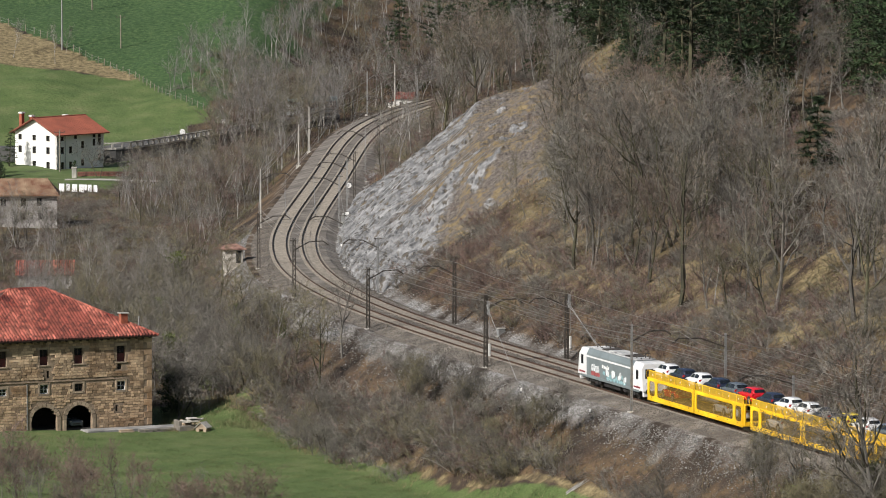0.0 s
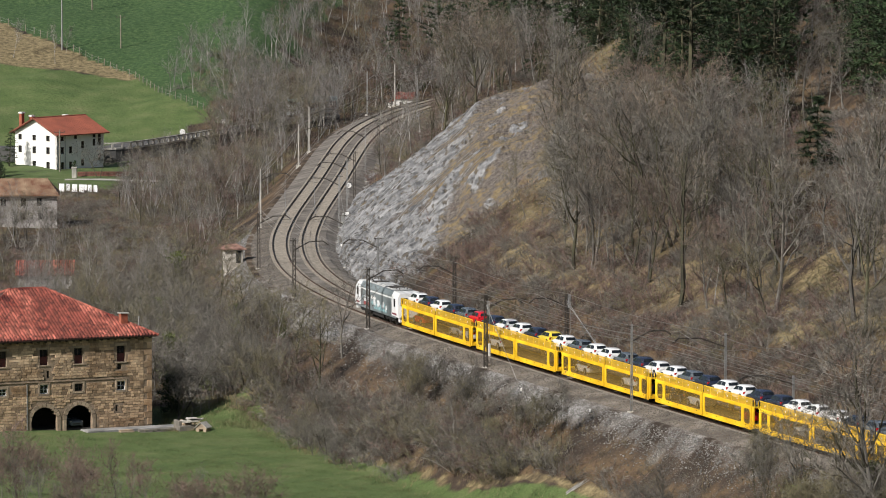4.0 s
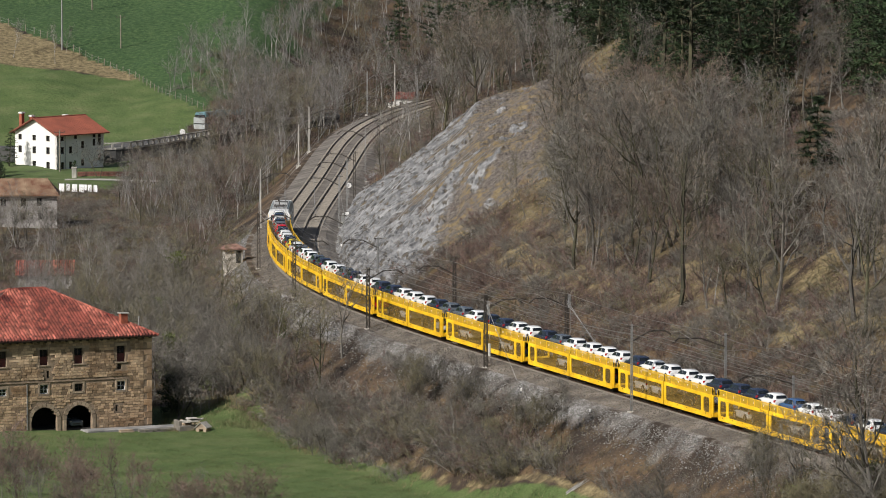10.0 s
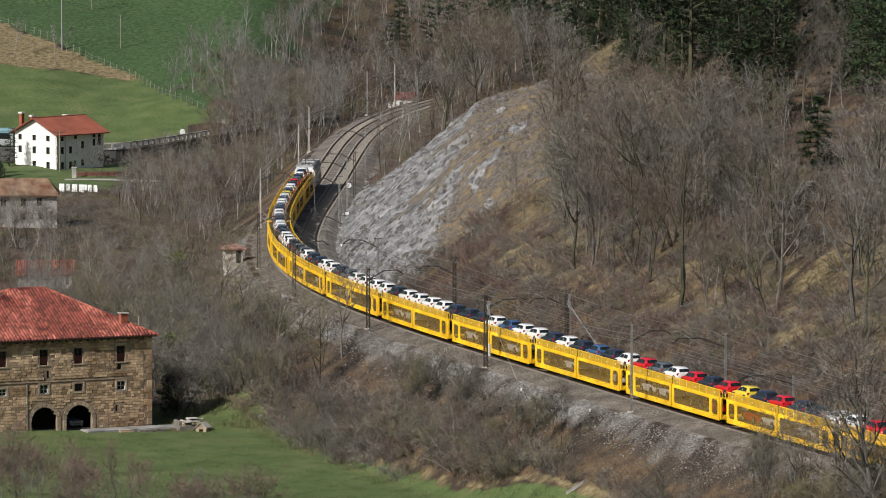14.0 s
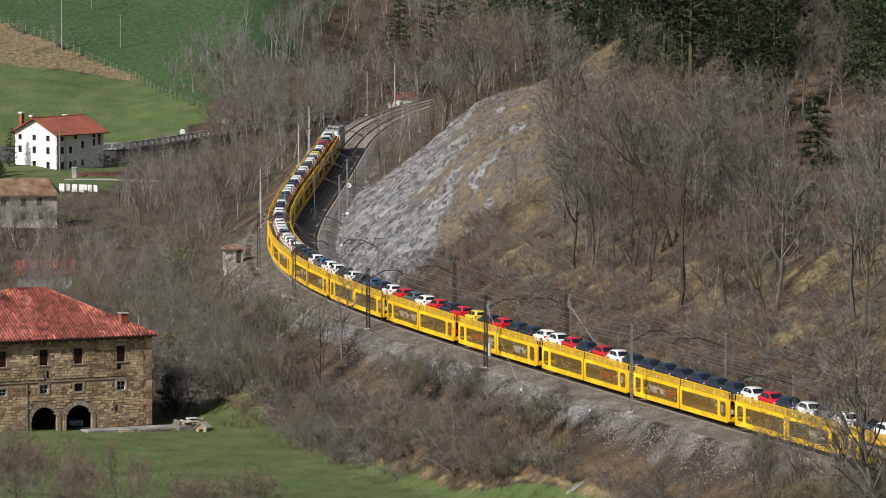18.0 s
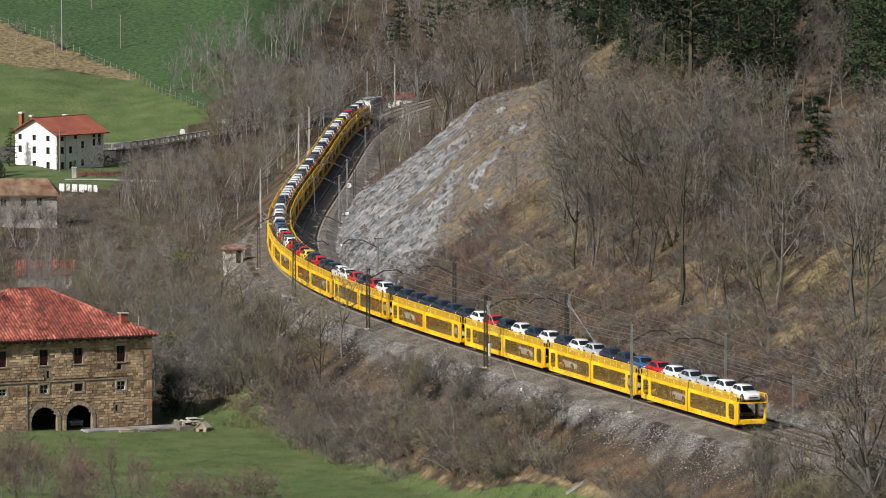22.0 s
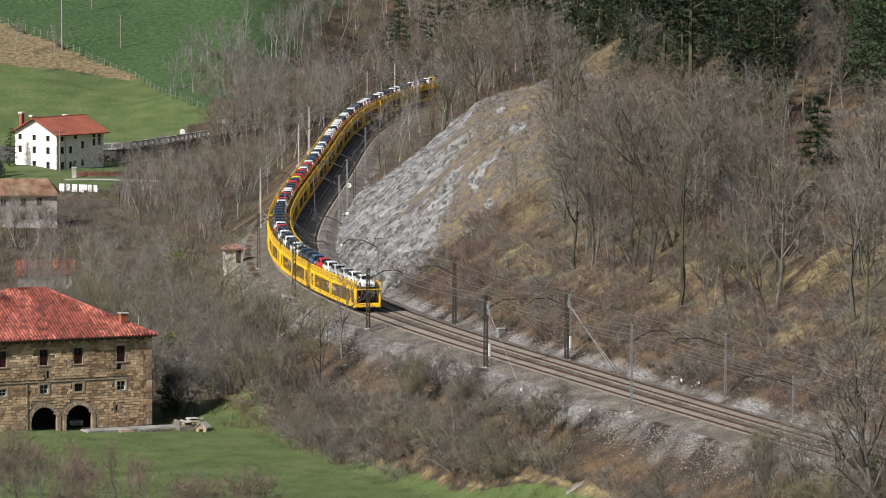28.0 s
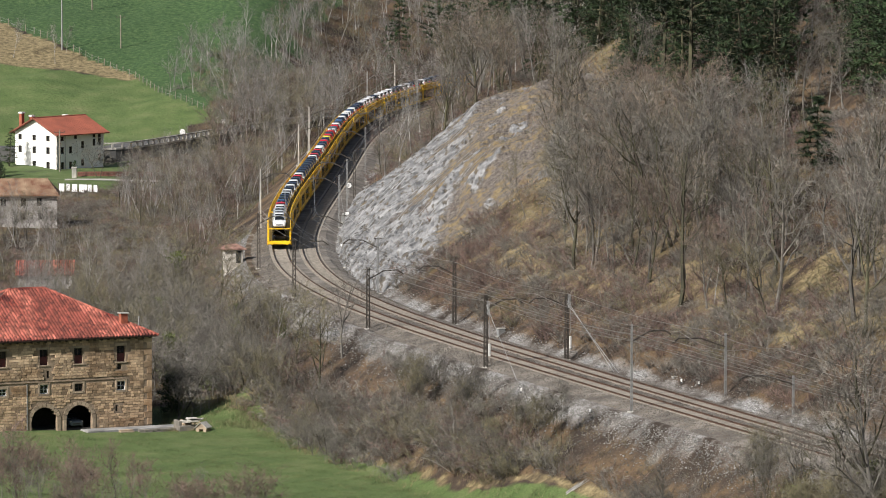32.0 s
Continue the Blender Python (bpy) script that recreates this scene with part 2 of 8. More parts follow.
    for name, r in (("grass", grass), ("lush", lush), ("straw", straw), ("gravel", gravel), ("stone", stone)):
        col = blend(mask(name), col, r.outputs["Color"])
    hsv = n.new("ShaderNodeHueSaturation")
    v = n.new("ShaderNodeMath")
    v.operation = "MULTIPLY_ADD"
    link(grain.outputs["Fac"], v.inputs[0])
    v.inputs[1].default_value, v.inputs[2].default_value = 2.0, 0.0
    link(v.outputs[0], hsv.inputs["Value"])
    link(col, hsv.inputs["Color"])
    link(hsv.outputs["Color"], b.inputs["Base Color"])
    bp = n.new("ShaderNodeBump")
    bp.inputs["Strength"].default_value, bp.inputs["Distance"].default_value = 0.8, 0.25
    link(fine.outputs["Fac"], bp.inputs["Height"])
    link(bp.outputs["Normal"], b.inputs["Normal"])
    return m


def meadow_edge(s):
    """How far from the line the near meadow begins."""
    return np.interp(s, [40, 50, 60, 73, 80, 90, 110], [15, 10.4, 11.2, 11.8, 12.8, 14.5, 15])


def covers(x, y):
    """What grows or lies where: shares of straw, grass, gravel, bare stone and lush grass."""
    s, d = to_line(x, y)
    gravel = smooth(-9.0, -5.4, d) * (1 - smooth(8.2, 10.5, d)) * 0.95
    gravel = gravel * np.where(d < 0, (0.34 + 0.20 * smooth(20, 60, s)) * (1 - 0.35 * smooth(190, 240, s)), 0.55) * (1 - smooth(560, 600, s))
    lawn = meadow_edge(s)
    near_meadow = smooth(lawn, lawn + 1.4, -d) * (1 - smooth(640, 660, y)) * smooth(440, 480, y)
    edge = np.interp(y, [1000, 1015, 1036, 1062, 1076, 1090, 1110, 1150], [-47, -49, -40, -38, -33, -30, -26, -21])
    edge = edge + 2.2 * np.sin(y * 0.42 + x * 0.3) + 1.5 * np.sin(y * 0.19 - x * 0.5)
    far_meadow = smooth(1004, 1012, y) * (1 - smooth(-2, 3, x - edge))
    house_green = (1 - smooth(-56, -46, x)) * smooth(925, 940, y) * (1 - smooth(1006, 1010, y)) * 0.75
    grass = np.clip(near_meadow + far_meadow + house_green, 0, 1)
    top = np.interp(x, [-100, -84, -70, -56, -50], [1118, 1108, 1089, 1071, 1060])
    low = np.interp(x, [-100, -84, -70, -56, -50], [1080, 1079, 1076, 1069, 1060])
    straw = smooth(-1.5, 1.5, y - low) * (1 - smooth(-1.5, 1.5, y - top)) * (1 - smooth(-57, -54, x))
    straw = np.maximum(straw, 0.6 * smooth(lawn - 0.6, lawn + 0.2, -d) * (1 - smooth(lawn + 0.6, lawn + 1.6, -d)) * (1 - smooth(640, 660, y)))
    straw = np.maximum(straw, 0.50 * smooth(15, 19, d) * (1 - smooth(0, 8, d - 27 - 0.15 * (s - 186))) * smooth(172, 186, s) * (1 - smooth(345, 370, s)))
    straw = np.maximum(straw, 0.50 * smooth(12, 17, d) * (1 - smooth(30, 40, d)) * (1 - smooth(180, 200, s)))
    grass = grass * (1 - straw)
    stone = smooth(192, 210, s) * (1 - smooth(318, 345, s)) * smooth(7.4, 8.4, d) * (1 - smooth(24, 33, d)) * 0.62
    lush = far_meadow * smooth(-1, 1, y - np.interp(x, [-100, -84, -70, -56, -49, -41], [1118, 1108, 1089, 1071, 1051, 1036])) * (1 - straw)
    return straw, grass, gravel, stone, lush


def sheet(name, gx, gy, z, mat):
    """A sheet of ground through a grid of places."""
    ny, nx = gx.shape
    i = np.arange(nx * ny).reshape(ny, nx)
    faces = np.stack([i[:-1, :-1], i[:-1, 1:], i[1:, 1:], i[1:, :-1]], -1).reshape(-1, 4)
    me = bpy.data.meshes.new(name)
    me.from_pydata(np.stack([gx, gy, z], -1).reshape(-1, 3).tolist(), [], faces.tolist())
    for key, val in zip(("straw", "grass", "gravel", "stone", "lush"), covers(gx, gy)):
        me.attributes.new(key, "FLOAT", "POINT").data.foreach_set("value", val.ravel().astype(np.float32))
    me.materials.append(mat)
    me.shade_smooth()
    return new(name, me)


GROUND = ground_material()
xs = np.unique(np.concatenate([np.arange(-3000, -150, 190), np.arange(-150, -112, 9), np.arange(-112, 112, 1.6), np.arange(112, 150, 9), np.arange(150, 3001, 190)]))
ys = np.unique(np.concatenate([np.arange(-1500, 0, 150), np.arange(0, 440, 14), np.arange(440, 1180, 1.9), np.arange(1180, 1500, 16), np.arange(1500, 4600, 200)]))
gx, gy = np.meshgrid(xs, ys)
_, gd = to_line(gx, gy)
under = 0.5 * smooth(-16, -12, gd) * (1 - smooth(10.5, 12.5, gd)) * (gy > 440) * (gy < 1150)
tagged(sheet("ground", gx, gy, height(gx, gy) - under, GROUND), "late-winter valley ground with meadows, leaf litter and gravel slopes", "ground", kind="structure")


def bank(name, d0, d1, label):
    """The slope beside the line, laid along it."""
    ss, dd = np.arange(-30, 640, 1.2), np.arange(d0, d1 + 0.01, 0.7)
    sg, dg = np.meshgrid(ss, dd)
    h = np.interp(sg, _s, _h)
    x, y = np.interp(sg, _s, _x) + dg * np.cos(h), np.interp(sg, _s, _y) - dg * np.sin(h)
    rough = 0.10 * np.sin(sg * 1.9 + 2.1 * np.sin(dg * 1.3)) * np.sin(dg * 2.3 + sg * 0.7) + 0.07 * np.sin(sg * 3.7 + dg) * np.sin(dg * 3.1)
    z = height(x, y) + rough * smooth(4.6, 6, np.abs(dg)) - 0.35 * smooth(d1 - 1.5, d1, dg) * (d1 > 0) - 0.5 * (1 - smooth(d0, d0 + 2.0, dg)) * (d0 < 0)
    tagged(sheet(name, x, y, z, GROUND), label, "slope", kind="structure")


bank("bank_outer", -15.4, -3.4, "gravelly outer slope of the railway bank")
bank("bank_inner", 7.0, 12.6, "stony verge below the hill")


# ---- the rock cutting: a craggy limestone face beside the inner track ----
def rock_face():
    """Slabs of limestone low on the cut, breaking up into scree and dry grass towards the crest."""
    ss, ee = np.arange(188, 350, 0.42), np.arange(0, 40, 0.36)
    sg, eg = np.meshgrid(ss, ee, indexing="ij")
    h = np.interp(sg, _s, _h)
    dg = 7.2 + eg
    x, y = np.interp(sg, _s, _x) + dg * np.cos(h), np.interp(sg, _s, _y) - dg * np.sin(h)
    z = height(x, y)
    ends = smooth(188, 204, sg) * (1 - smooth(322, 349, sg))
    crest = 1 - smooth(30, 39, eg - 0.06 * (sg - 260))
    lift, bare = np.empty(sg.size), np.empty(sg.size)
    for i, (s, e) in enumerate(zip(sg.ravel(), eg.ravel())):
        across = e - 0.36 * s          # the beds run up the slope and away
        run = 0.36 * e + s
        bed = noise.noise(Vector((run * 0.035, across * 0.16, 3.0)))
        slab = 1 - 2 * abs(noise.noise(Vector((run * 0.05, across * 0.42, 9.0))))
        crack = min(abs(noise.noise(Vector((run * 0.11, across * 0.85, 7.0)))), 0.2) / 0.2
        step = noise.noise(Vector((run * 0.45, across * 0.7, 1.0)))
        chip = noise.noise(Vector((s * 1.3, e * 1.7, 2.0)))
        top = 6.5 + 0.115 * (s - 190) + 11.0 * noise.noise(Vector((run * 0.03, across * 0.11, 5.0)))
        b = 1 / (1 + math.exp((e - top) / 1.6))
        out = noise.noise(Vector((s * 0.16, e * 0.30, 11.0)))          # single outcrops in the grass
        b = max(b, 0.85 * min(1, max(0, (out - 0.26) * 6)))
        weed = noise.noise(Vector((run * 0.05, across * 0.28, 15.0)))          # grassy ledges in the rock
        b *= 1 - min(1, max(0, (weed - 0.30 + 0.010 * (e - 12)) * 6))
        bare[i] = b
        lift[i] = b * (0.6 * bed + 0.38 * slab + 0.28 * crack + 0.20 * step + 0.10 * chip) + (1 - b) * (0.5 * bed + 0.26 * step + 0.15 * chip) + 0.3
    lift, bare = lift.reshape(sg.shape), bare.reshape(sg.shape)
    foot = smooth(0, 1.5, eg)
    lift = lift * ends * foot * (0.3 + 0.7 * crest) - 0.6 * (1 - ends * crest)
    verts = np.stack([x - 0.45 * lift * np.cos(h), y + 0.45 * lift * np.sin(h), z + lift], -1).reshape(-1, 3)
    m, n = sg.shape
    k = np.arange(m * n).reshape(m, n)
    faces = np.stack([k[:-1, :-1], k[:-1, 1:], k[1:, 1:], k[1:, :-1]], -1).reshape(-1, 4)
    me = bpy.data.meshes.new("rock_face")
    me.from_pydata(verts.tolist(), [], faces.tolist())
    me.attributes.new("bare", "FLOAT", "POINT").data.foreach_set("value", bare.ravel().astype(np.float32))
    me.materials.append(M["limestone"])
    return tagged(new("rock_face", me), "craggy grey limestone cutting face with dry grass ledges beside the track", "rock", kind="structure")


_gx, _gy = np.arange(-130, 131, 2.0), np.arange(430, 1190, 2.0)
_gz = height(*np.meshgrid(_gx, _gy))


def ground_at_grid(x, y):
    """Ground height by lookup, quick."""
    fx, fy = min(max((x + 130) / 2.0, 0), len(_gx) - 1.001), min(max((y - 430) / 2.0, 0), len(_gy) - 1.001)
    i, j = int(fx), int(fy)
    u, v = fx - i, fy - j
    return float(_gz[j, i] * (1 - u) * (1 - v) + _gz[j, i + 1] * u * (1 - v) + _gz[j + 1, i] * (1 - u) * v + _gz[j + 1, i + 1] * u * v)


def limestone():
    """Bare grey rock, or dry grass and scree where the attribute bare is low."""
    m = material("limestone", (0.12, 0.12, 0.122), 0.9, scale=0.5, fine=3.2, vary=0.42, bump=1.0, other=(0.215, 0.214, 0.212))
    n, link = m.node_tree.nodes, m.node_tree.links.new
    b = n["Principled BSDF"]
    tc = n.new("ShaderNodeTexCoord")

    def tex(scale, detail, stretch=(1, 1, 1), turn=0.0):
        mp = n.new("ShaderNodeMapping")
        mp.inputs["Rotation"].default_value = (0.0, 0.5, turn)
        mp.inputs["Scale"].default_value = stretch
        link(tc.outputs["Object"], mp.inputs["Vector"])
        t = n.new("ShaderNodeTexNoise")
        t.inputs["Scale"].default_value, t.inputs["Detail"].default_value = scale, detail
        link(mp.outputs["Vector"], t.inputs["Vector"])
        return t.outputs["Fac"]

    def ramp(src, stops):
        r = n.new("ShaderNodeValToRGB")
        while len(r.color_ramp.elements) < len(stops):
            r.color_ramp.elements.new(0.5)
        for e, (p, c) in zip(r.color_ramp.elements, stops):
            e.position, e.color = p, (*c, 1)
        link(src, r.inputs["Fac"])
        return r.outputs["Color"]

    def blend(fac, a, c):
        x = n.new("ShaderNodeMix")
        x.data_type = "RGBA"
        link(fac, x.inputs["Factor"])
        link(a, x.inputs["A"])
        link(c, x.inputs["B"])
        return x.outputs["Result"]

    def spread(src, lo, hi):
        r = n.new("ShaderNodeMapRange")
        r.inputs["From Min"].default_value, r.inputs["From Max"].default_value = lo, hi
        link(src, r.inputs["Value"])
        return r.outputs["Result"]

    rock = b.inputs["Base Color"].links[0].from_socket
    # dark seams and rusty stains along the beds
    seams = tex(1.0, 9, (1.6, 0.35, 1.2), radians(20))
    rock = blend(spread(seams, 0.47, 0.38), rock, ramp(tex(0.4, 3), [(0.4, (0.05, 0.047, 0.043)), (0.6, (0.09, 0.072, 0.05))]))
    grass = ramp(tex(0.9, 7), [(0.34, (0.06, 0.05, 0.035)), (0.46, (0.115, 0.098, 0.085)), (0.56, (0.155, 0.115, 0.06)), (0.7, (0.205, 0.155, 0.08))])
    scree = ramp(tex(2.6, 6), [(0.32, (0.045, 0.037, 0.032)), (0.5, (0.105, 0.088, 0.074)), (0.68, (0.175, 0.155, 0.135))])
    soft = blend(spread(tex(0.16, 6), 0.48, 0.58), grass, scree)
    at = n.new("ShaderNodeAttribute")
    at.attribute_name = "bare"
    edge = n.new("ShaderNodeMath")
    edge.operation = "MULTIPLY_ADD"
    link(tex(1.4, 8), edge.inputs[0])
    edge.inputs[1].default_value = 1.3
    link(at.outputs["Fac"], edge.inputs[2])
    link(blend(spread(edge.outputs[0], 1.0, 1.3), soft, rock), b.inputs["Base Color"])
    bp = n.new("ShaderNodeBump")
    bp.inputs["Strength"].default_value, bp.inputs["Distance"].default_value = 1.0, 0.5
    link(seams, bp.inputs["Height"])
    link(bp.outputs["Normal"], b.inputs["Normal"])
    return m


M["limestone"] = limestone()
rock_face()
net = thing("rockfall_net", "thin pale steel cables draped down the rock face", "cables")
for k in range(15):
    s0 = 206 + 6.3 * k
    run = []
    for j in range(15):
        sj, ej = s0 + 1.35 * j, 0.8 + 1.15 * j
        q = on_line(sj, 7.2 + ej)
        run.append(Vector((q.x, q.y, ground_at_grid(q.x, q.y) + 0.75 + 0.12 * math.sin(j * 1.7 + k))))
    ring = lambda c: [c + Vector((0.035 * math.cos(a), 0, 0.035 * math.sin(a))) for a in (0.5, 2.6, 4.7)]
    part("cable", Build().loft([ring(c) for c in run]), "galvanised", net)


# ---- railway: ballast bed, rails, sleepers ----
def along(profile, s0, s1, step, mat, name, label="", parent=None):
    """A strip with the cross profile [(d, z), ...] along the line."""
    b = Build()
    rows = []
    s = s0
    while s <= s1:
        rows.append([on_line(s, d, z) for d, z in profile])
        s += step
    b.loft(rows, caps=False, closed=False)
    return part(name, b, mat, parent, label)


bed = thing("railway_bed", "double railway track on grey-brown stone ballast", "railway", kind="structure")
along([(-4.1, -0.9), (-3.5, -0.72), (-1.7, -0.30), (-1.05, -0.215), (0.9, -0.2), (1.88, -0.24), (2.86, -0.2), (4.66, -0.2), (5.9, -0.22), (7.3, -0.72), (7.9, -0.9)],
      -60, 860, 2.5, "ballast", "ballast", "stone ballast bed", bed)
for d0 in (0.0, SPACING):
    for off in (-0.87, 0.87):
        d = d0 + off
        along([(d - 0.06, -0.2), (d - 0.04, -0.17), (d - 0.014, -0.14), (d - 0.014, -0.05), (d - 0.036, -0.035), (d - 0.036, 0.0)], -60, 860, 2.5, "rail", "rail", "", bed)
        along([(d + 0.036, 0.0), (d + 0.036, -0.035), (d + 0.014, -0.05), (d + 0.014, -0.14), (d + 0.04, -0.17), (d + 0.06, -0.2)], -60, 860, 2.5, "rail", "rail", "", bed)
        along([(d - 0.036, 0.001), (d + 0.036, 0.001)], -60, 860, 2.5, "rail_top", "rail_head", "worn shiny rail head", bed)
sleeper_mesh = Build().box(-1.3, -0.14, -0.24, 1.3, 0.14, -0.165, bev=0.02).mesh("sleeper", [M["sleeper"]])
rest = Build()
for d0 in (0.0, SPACING):
    s, k = 20.0, 0
    while s < 600:
        c, h = on_line(s, d0), heading(s)
        if k < 150 and 60 < s:
            part("sleeper", sleeper_mesh, None, bed, at=Matrix.Translation(c) @ Matrix.Rotation(-h, 4, "Z"))
            k += 1
        else:
            w = [Vector((x, y, 0)) for x, y in ((-1.3, -0.14), (1.3, -0.14), (1.3, 0.14), (-1.3, 0.14))]
            rot = Matrix.Rotation(-h, 3, "Z")
            top = [c + rot @ q + Vector((0, 0, -0.165)) for q in w]
            low = [q + Vector((0, 0, -0.08)) for q in top]
            rest.add(low + top, [(4, 5, 6, 7), (0, 1, 5, 4), (1, 2, 6, 5), (2, 3, 7, 6), (3, 0, 4, 7)])
        s += 0.6
tagged(part("sleepers", rest, "sleeper", bed), kind="stuff")


# ---- the train ----
SPEED, GAIN, FRONT = 19.35, 0.11, 91.0
UNIT = 13.25
WAGONS = 17


def travelled(t):
    return FRONT + SPEED * t + GAIN * max(t - 22.0, 0.0) ** 2


def line_pose(s, base):
    """Pose of a vehicle whose middle is at s and whose axles stand base metres apart."""
    a, b = on_line(s + base / 2), on_line(s - base / 2)
    way = a - b
    return Matrix.Translation((a + b) / 2) @ Matrix.Rotation(math.atan2(-way.x, way.y), 4, "Z")


def arch_hole(x, y0, y1, z0, z1, hy0, hy1, hz0, hz1, t, r=0.22):
    """A side plate at x, from y0 to y1 and z0 to z1, t thick, with a rounded opening."""
    b = Build()
    hole = []
    for cy, cz, a0 in ((hy1 - r, hz1 - r, 0), (hy0 + r, hz1 - r, 90), (hy0 + r, hz0 + r, 180), (hy1 - r, hz0 + r, 270)):
        for k in range(4):
            a = radians(a0 + 30 * k)
            hole.append((cy + r * math.cos(a), cz + r * math.sin(a)))
    outer = []
    cy, cz = (hy0 + hy1) / 2, (hz0 + hz1) / 2
    for k, (y, z) in enumerate(hole):
        q = k // 4
        sy, sz = ((1, 1), (0, 1), (0, 0), (1, 0))[q]
        outer.append((y1 if sy else y0, z1 if sz else z0))
    n = len(hole)
    vs = [(xx, *p) for xx in (x - t / 2, x + t / 2) for p in outer] + [(xx, *p) for xx in (x - t / 2, x + t / 2) for p in hole]
    fs = []
    for k in range(n):
        j = (k + 1) % n
        if outer[k] != outer[j]:
            fs += [(k, j, 2 * n + j, 2 * n + k), (n + j, n + k, 3 * n + k, 3 * n + j)]
            fs.append((j, k, n + k, n + j))
        else:
            fs += [(k, 2 * n + j, 2 * n + k), (n + k, 3 * n + k, 3 * n + j)]
        fs.append((2 * n + k, 2 * n + j, 3 * n + j, 3 * n + k))
    return b.add(vs, fs)


def wheel_build(r, w):
    b = Build()
    rings = [[(x, rr * math.cos(2 * math.pi * k / 14), rr * math.sin(2 * math.pi * k / 14)) for k in range(14)]
             for x, rr in ((-w / 2, r * 0.8), (-w / 2 + 0.03, r), (w / 2 - 0.03, r), (w / 2, r * 0.8))]
    return b.loft(rings)


def carrier_unit(rear):
    """Half of a two-part double-deck car carrier. Its outer end is at +y, or at -y if rear."""
    e = -1 if rear else 1
    ob = thing("car_carrier_wagon", "yellow steel double-deck car carrier wagon with mesh-filled side openings", "wagon", "car carrier wagons of the freight train")
    half = UNIT / 2 - 0.12
    W = 1.47
    half_o = half - 0.6
    lo, hi = sorted((-e * half, e * (half_o - 0.25)))
    win_a, win_b = sorted((-e * (half - 0.45), e * (half - 3.35)))
    end_a, end_b = sorted((e * (half - 2.75), e * (half_o - 0.65)))
    mid = e * (half - 3.05)
    for sx in (-1, 1):
        m0, m1 = sorted((-e * half, mid))
        part("side_frame", arch_hole(sx * W, m0, m1, 0.62, 2.62, win_a, win_b, 0.88, 2.3, 0.09), "yellow", ob)
        n0, n1 = sorted((mid, e * (half_o - 0.25)))
        part("end_side_frame", arch_hole(sx * W, n0, n1, 0.62, 2.62, end_a, end_b, 0.88, 2.3, 0.09, 0.3), "yellow", ob)
        sill = Build().box(sx * W - 0.07, lo, 0.40, sx * W + 0.07, hi, 0.64, bev=0.03)
        for k in range(9):
            y = lo + (hi - lo) * (k + 0.5) / 9
            sill.box(sx * W + sx * 0.06 - 0.025, y - 0.05, 0.42, sx * W + sx * 0.06 + 0.03, y + 0.05, 0.62)
        mesh = Build()
        for a, c in ((win_a, win_b), (end_a, end_b)):
            mesh.box(sx * W - 0.004, a, 0.88, sx * W + 0.004, c, 2.3)
        part("mesh_infill", mesh, "yellow_mesh", ob, "dusty brown wire mesh infill")
        posts = Build()
        for k in range(8):
            y = lo + 0.06 + (hi - lo - 0.12) * k / 7
            posts.box(sx * 1.40 - 0.02, y - 0.022, 2.6, sx * 1.40 + 0.02, y + 0.022, 3.3)
        posts.box(sx * 1.40 - 0.03, lo, 3.26, sx * 1.40 + 0.03, hi, 3.32)
        part("railing_mesh", Build().box(sx * 1.40 - 0.005, lo, 2.6, sx * 1.40 + 0.005, hi, 3.26), "rail_mesh", ob, "fine yellow mesh of the railing")
        for k in range(5):
            y = lo + (hi - lo) * (k + 0.55) / 5
            posts.box(sx * 1.415 - 0.006, y - 0.07, 2.86, sx * 1.415 + 0.006, y + 0.07, 3.0, 1)
            sill.box(sx * (W + 0.055) - 0.012, y - 0.05, 0.70, sx * (W + 0.055) + 0.012, y + 0.05, 0.80, 1)
        part("sill", sill, ["yellow", "black"], ob)
        part("railing", posts, ["yellow", "white_paint"], ob)
        part("cleat_row", Build().box(sx * W - 0.075, lo + 0.3, 2.36, sx * W + 0.075, hi - 0.3, 2.42), "yellow", ob)
    part("upper_deck", Build().box(-1.44, lo, 2.46, 1.44, hi, 2.58), "deck", ob, "dull yellow chequer-plate upper deck")
    part("lower_deck", Build().box(-1.40, lo, 0.70, 1.40, hi, 0.80), "deck", ob)
    under = Build().box(-0.5, lo + 0.3, 0.35, 0.5, hi - 0.3, 0.7)
    for y in (-3.6, 3.6):
        under.tube((-0.8, y, 0.42), (0.8, y, 0.42), 0.09)
        for sx in (-1, 1):
            under.box(sx * 1.05 - 0.1, y - 0.75, 0.32, sx * 1.05 + 0.1, y + 0.75, 0.62)
    part("underframe", under, "black", ob)
    wb = wheel_build(0.41, 0.13).mesh("wheel", [M["steel_dark"]])
    for y in (-3.6, 3.6):
        for sx in (-1, 1):
            part("wheel", wb, None, ob, at=pose(sx * 0.835, y, 0.41))
    # outer end: beam, buffers, end posts, loading flap with its hand rail
    ye = e * (half_o - 0.25)
    a, c = sorted((ye, e * half_o))
    part("buffer_beam", Build().box(-1.45, a, 0.5, 1.45, c, 0.95, bev=0.04), "yellow", ob)
    for sx in (-1, 1):
        part("buffer", Build().tube((sx * 0.95, e * half_o, 0.98 - 0.25), (sx * 0.95, e * (half_o + 0.28), 0.98 - 0.25), 0.09, n=8).tube((sx * 0.95, e * (half_o + 0.28), 0.73), (sx * 0.95, e * (half_o + 0.34), 0.73), 0.24, n=12), "yellow", ob)
        part("end_post", Build().box(sx * 1.36 - 0.08, min(a, c) - 0.05, 0.9, sx * 1.36 + 0.08, max(a, c) + 0.05, 2.6, bev=0.02), "yellow", ob)
        hoop = Build()
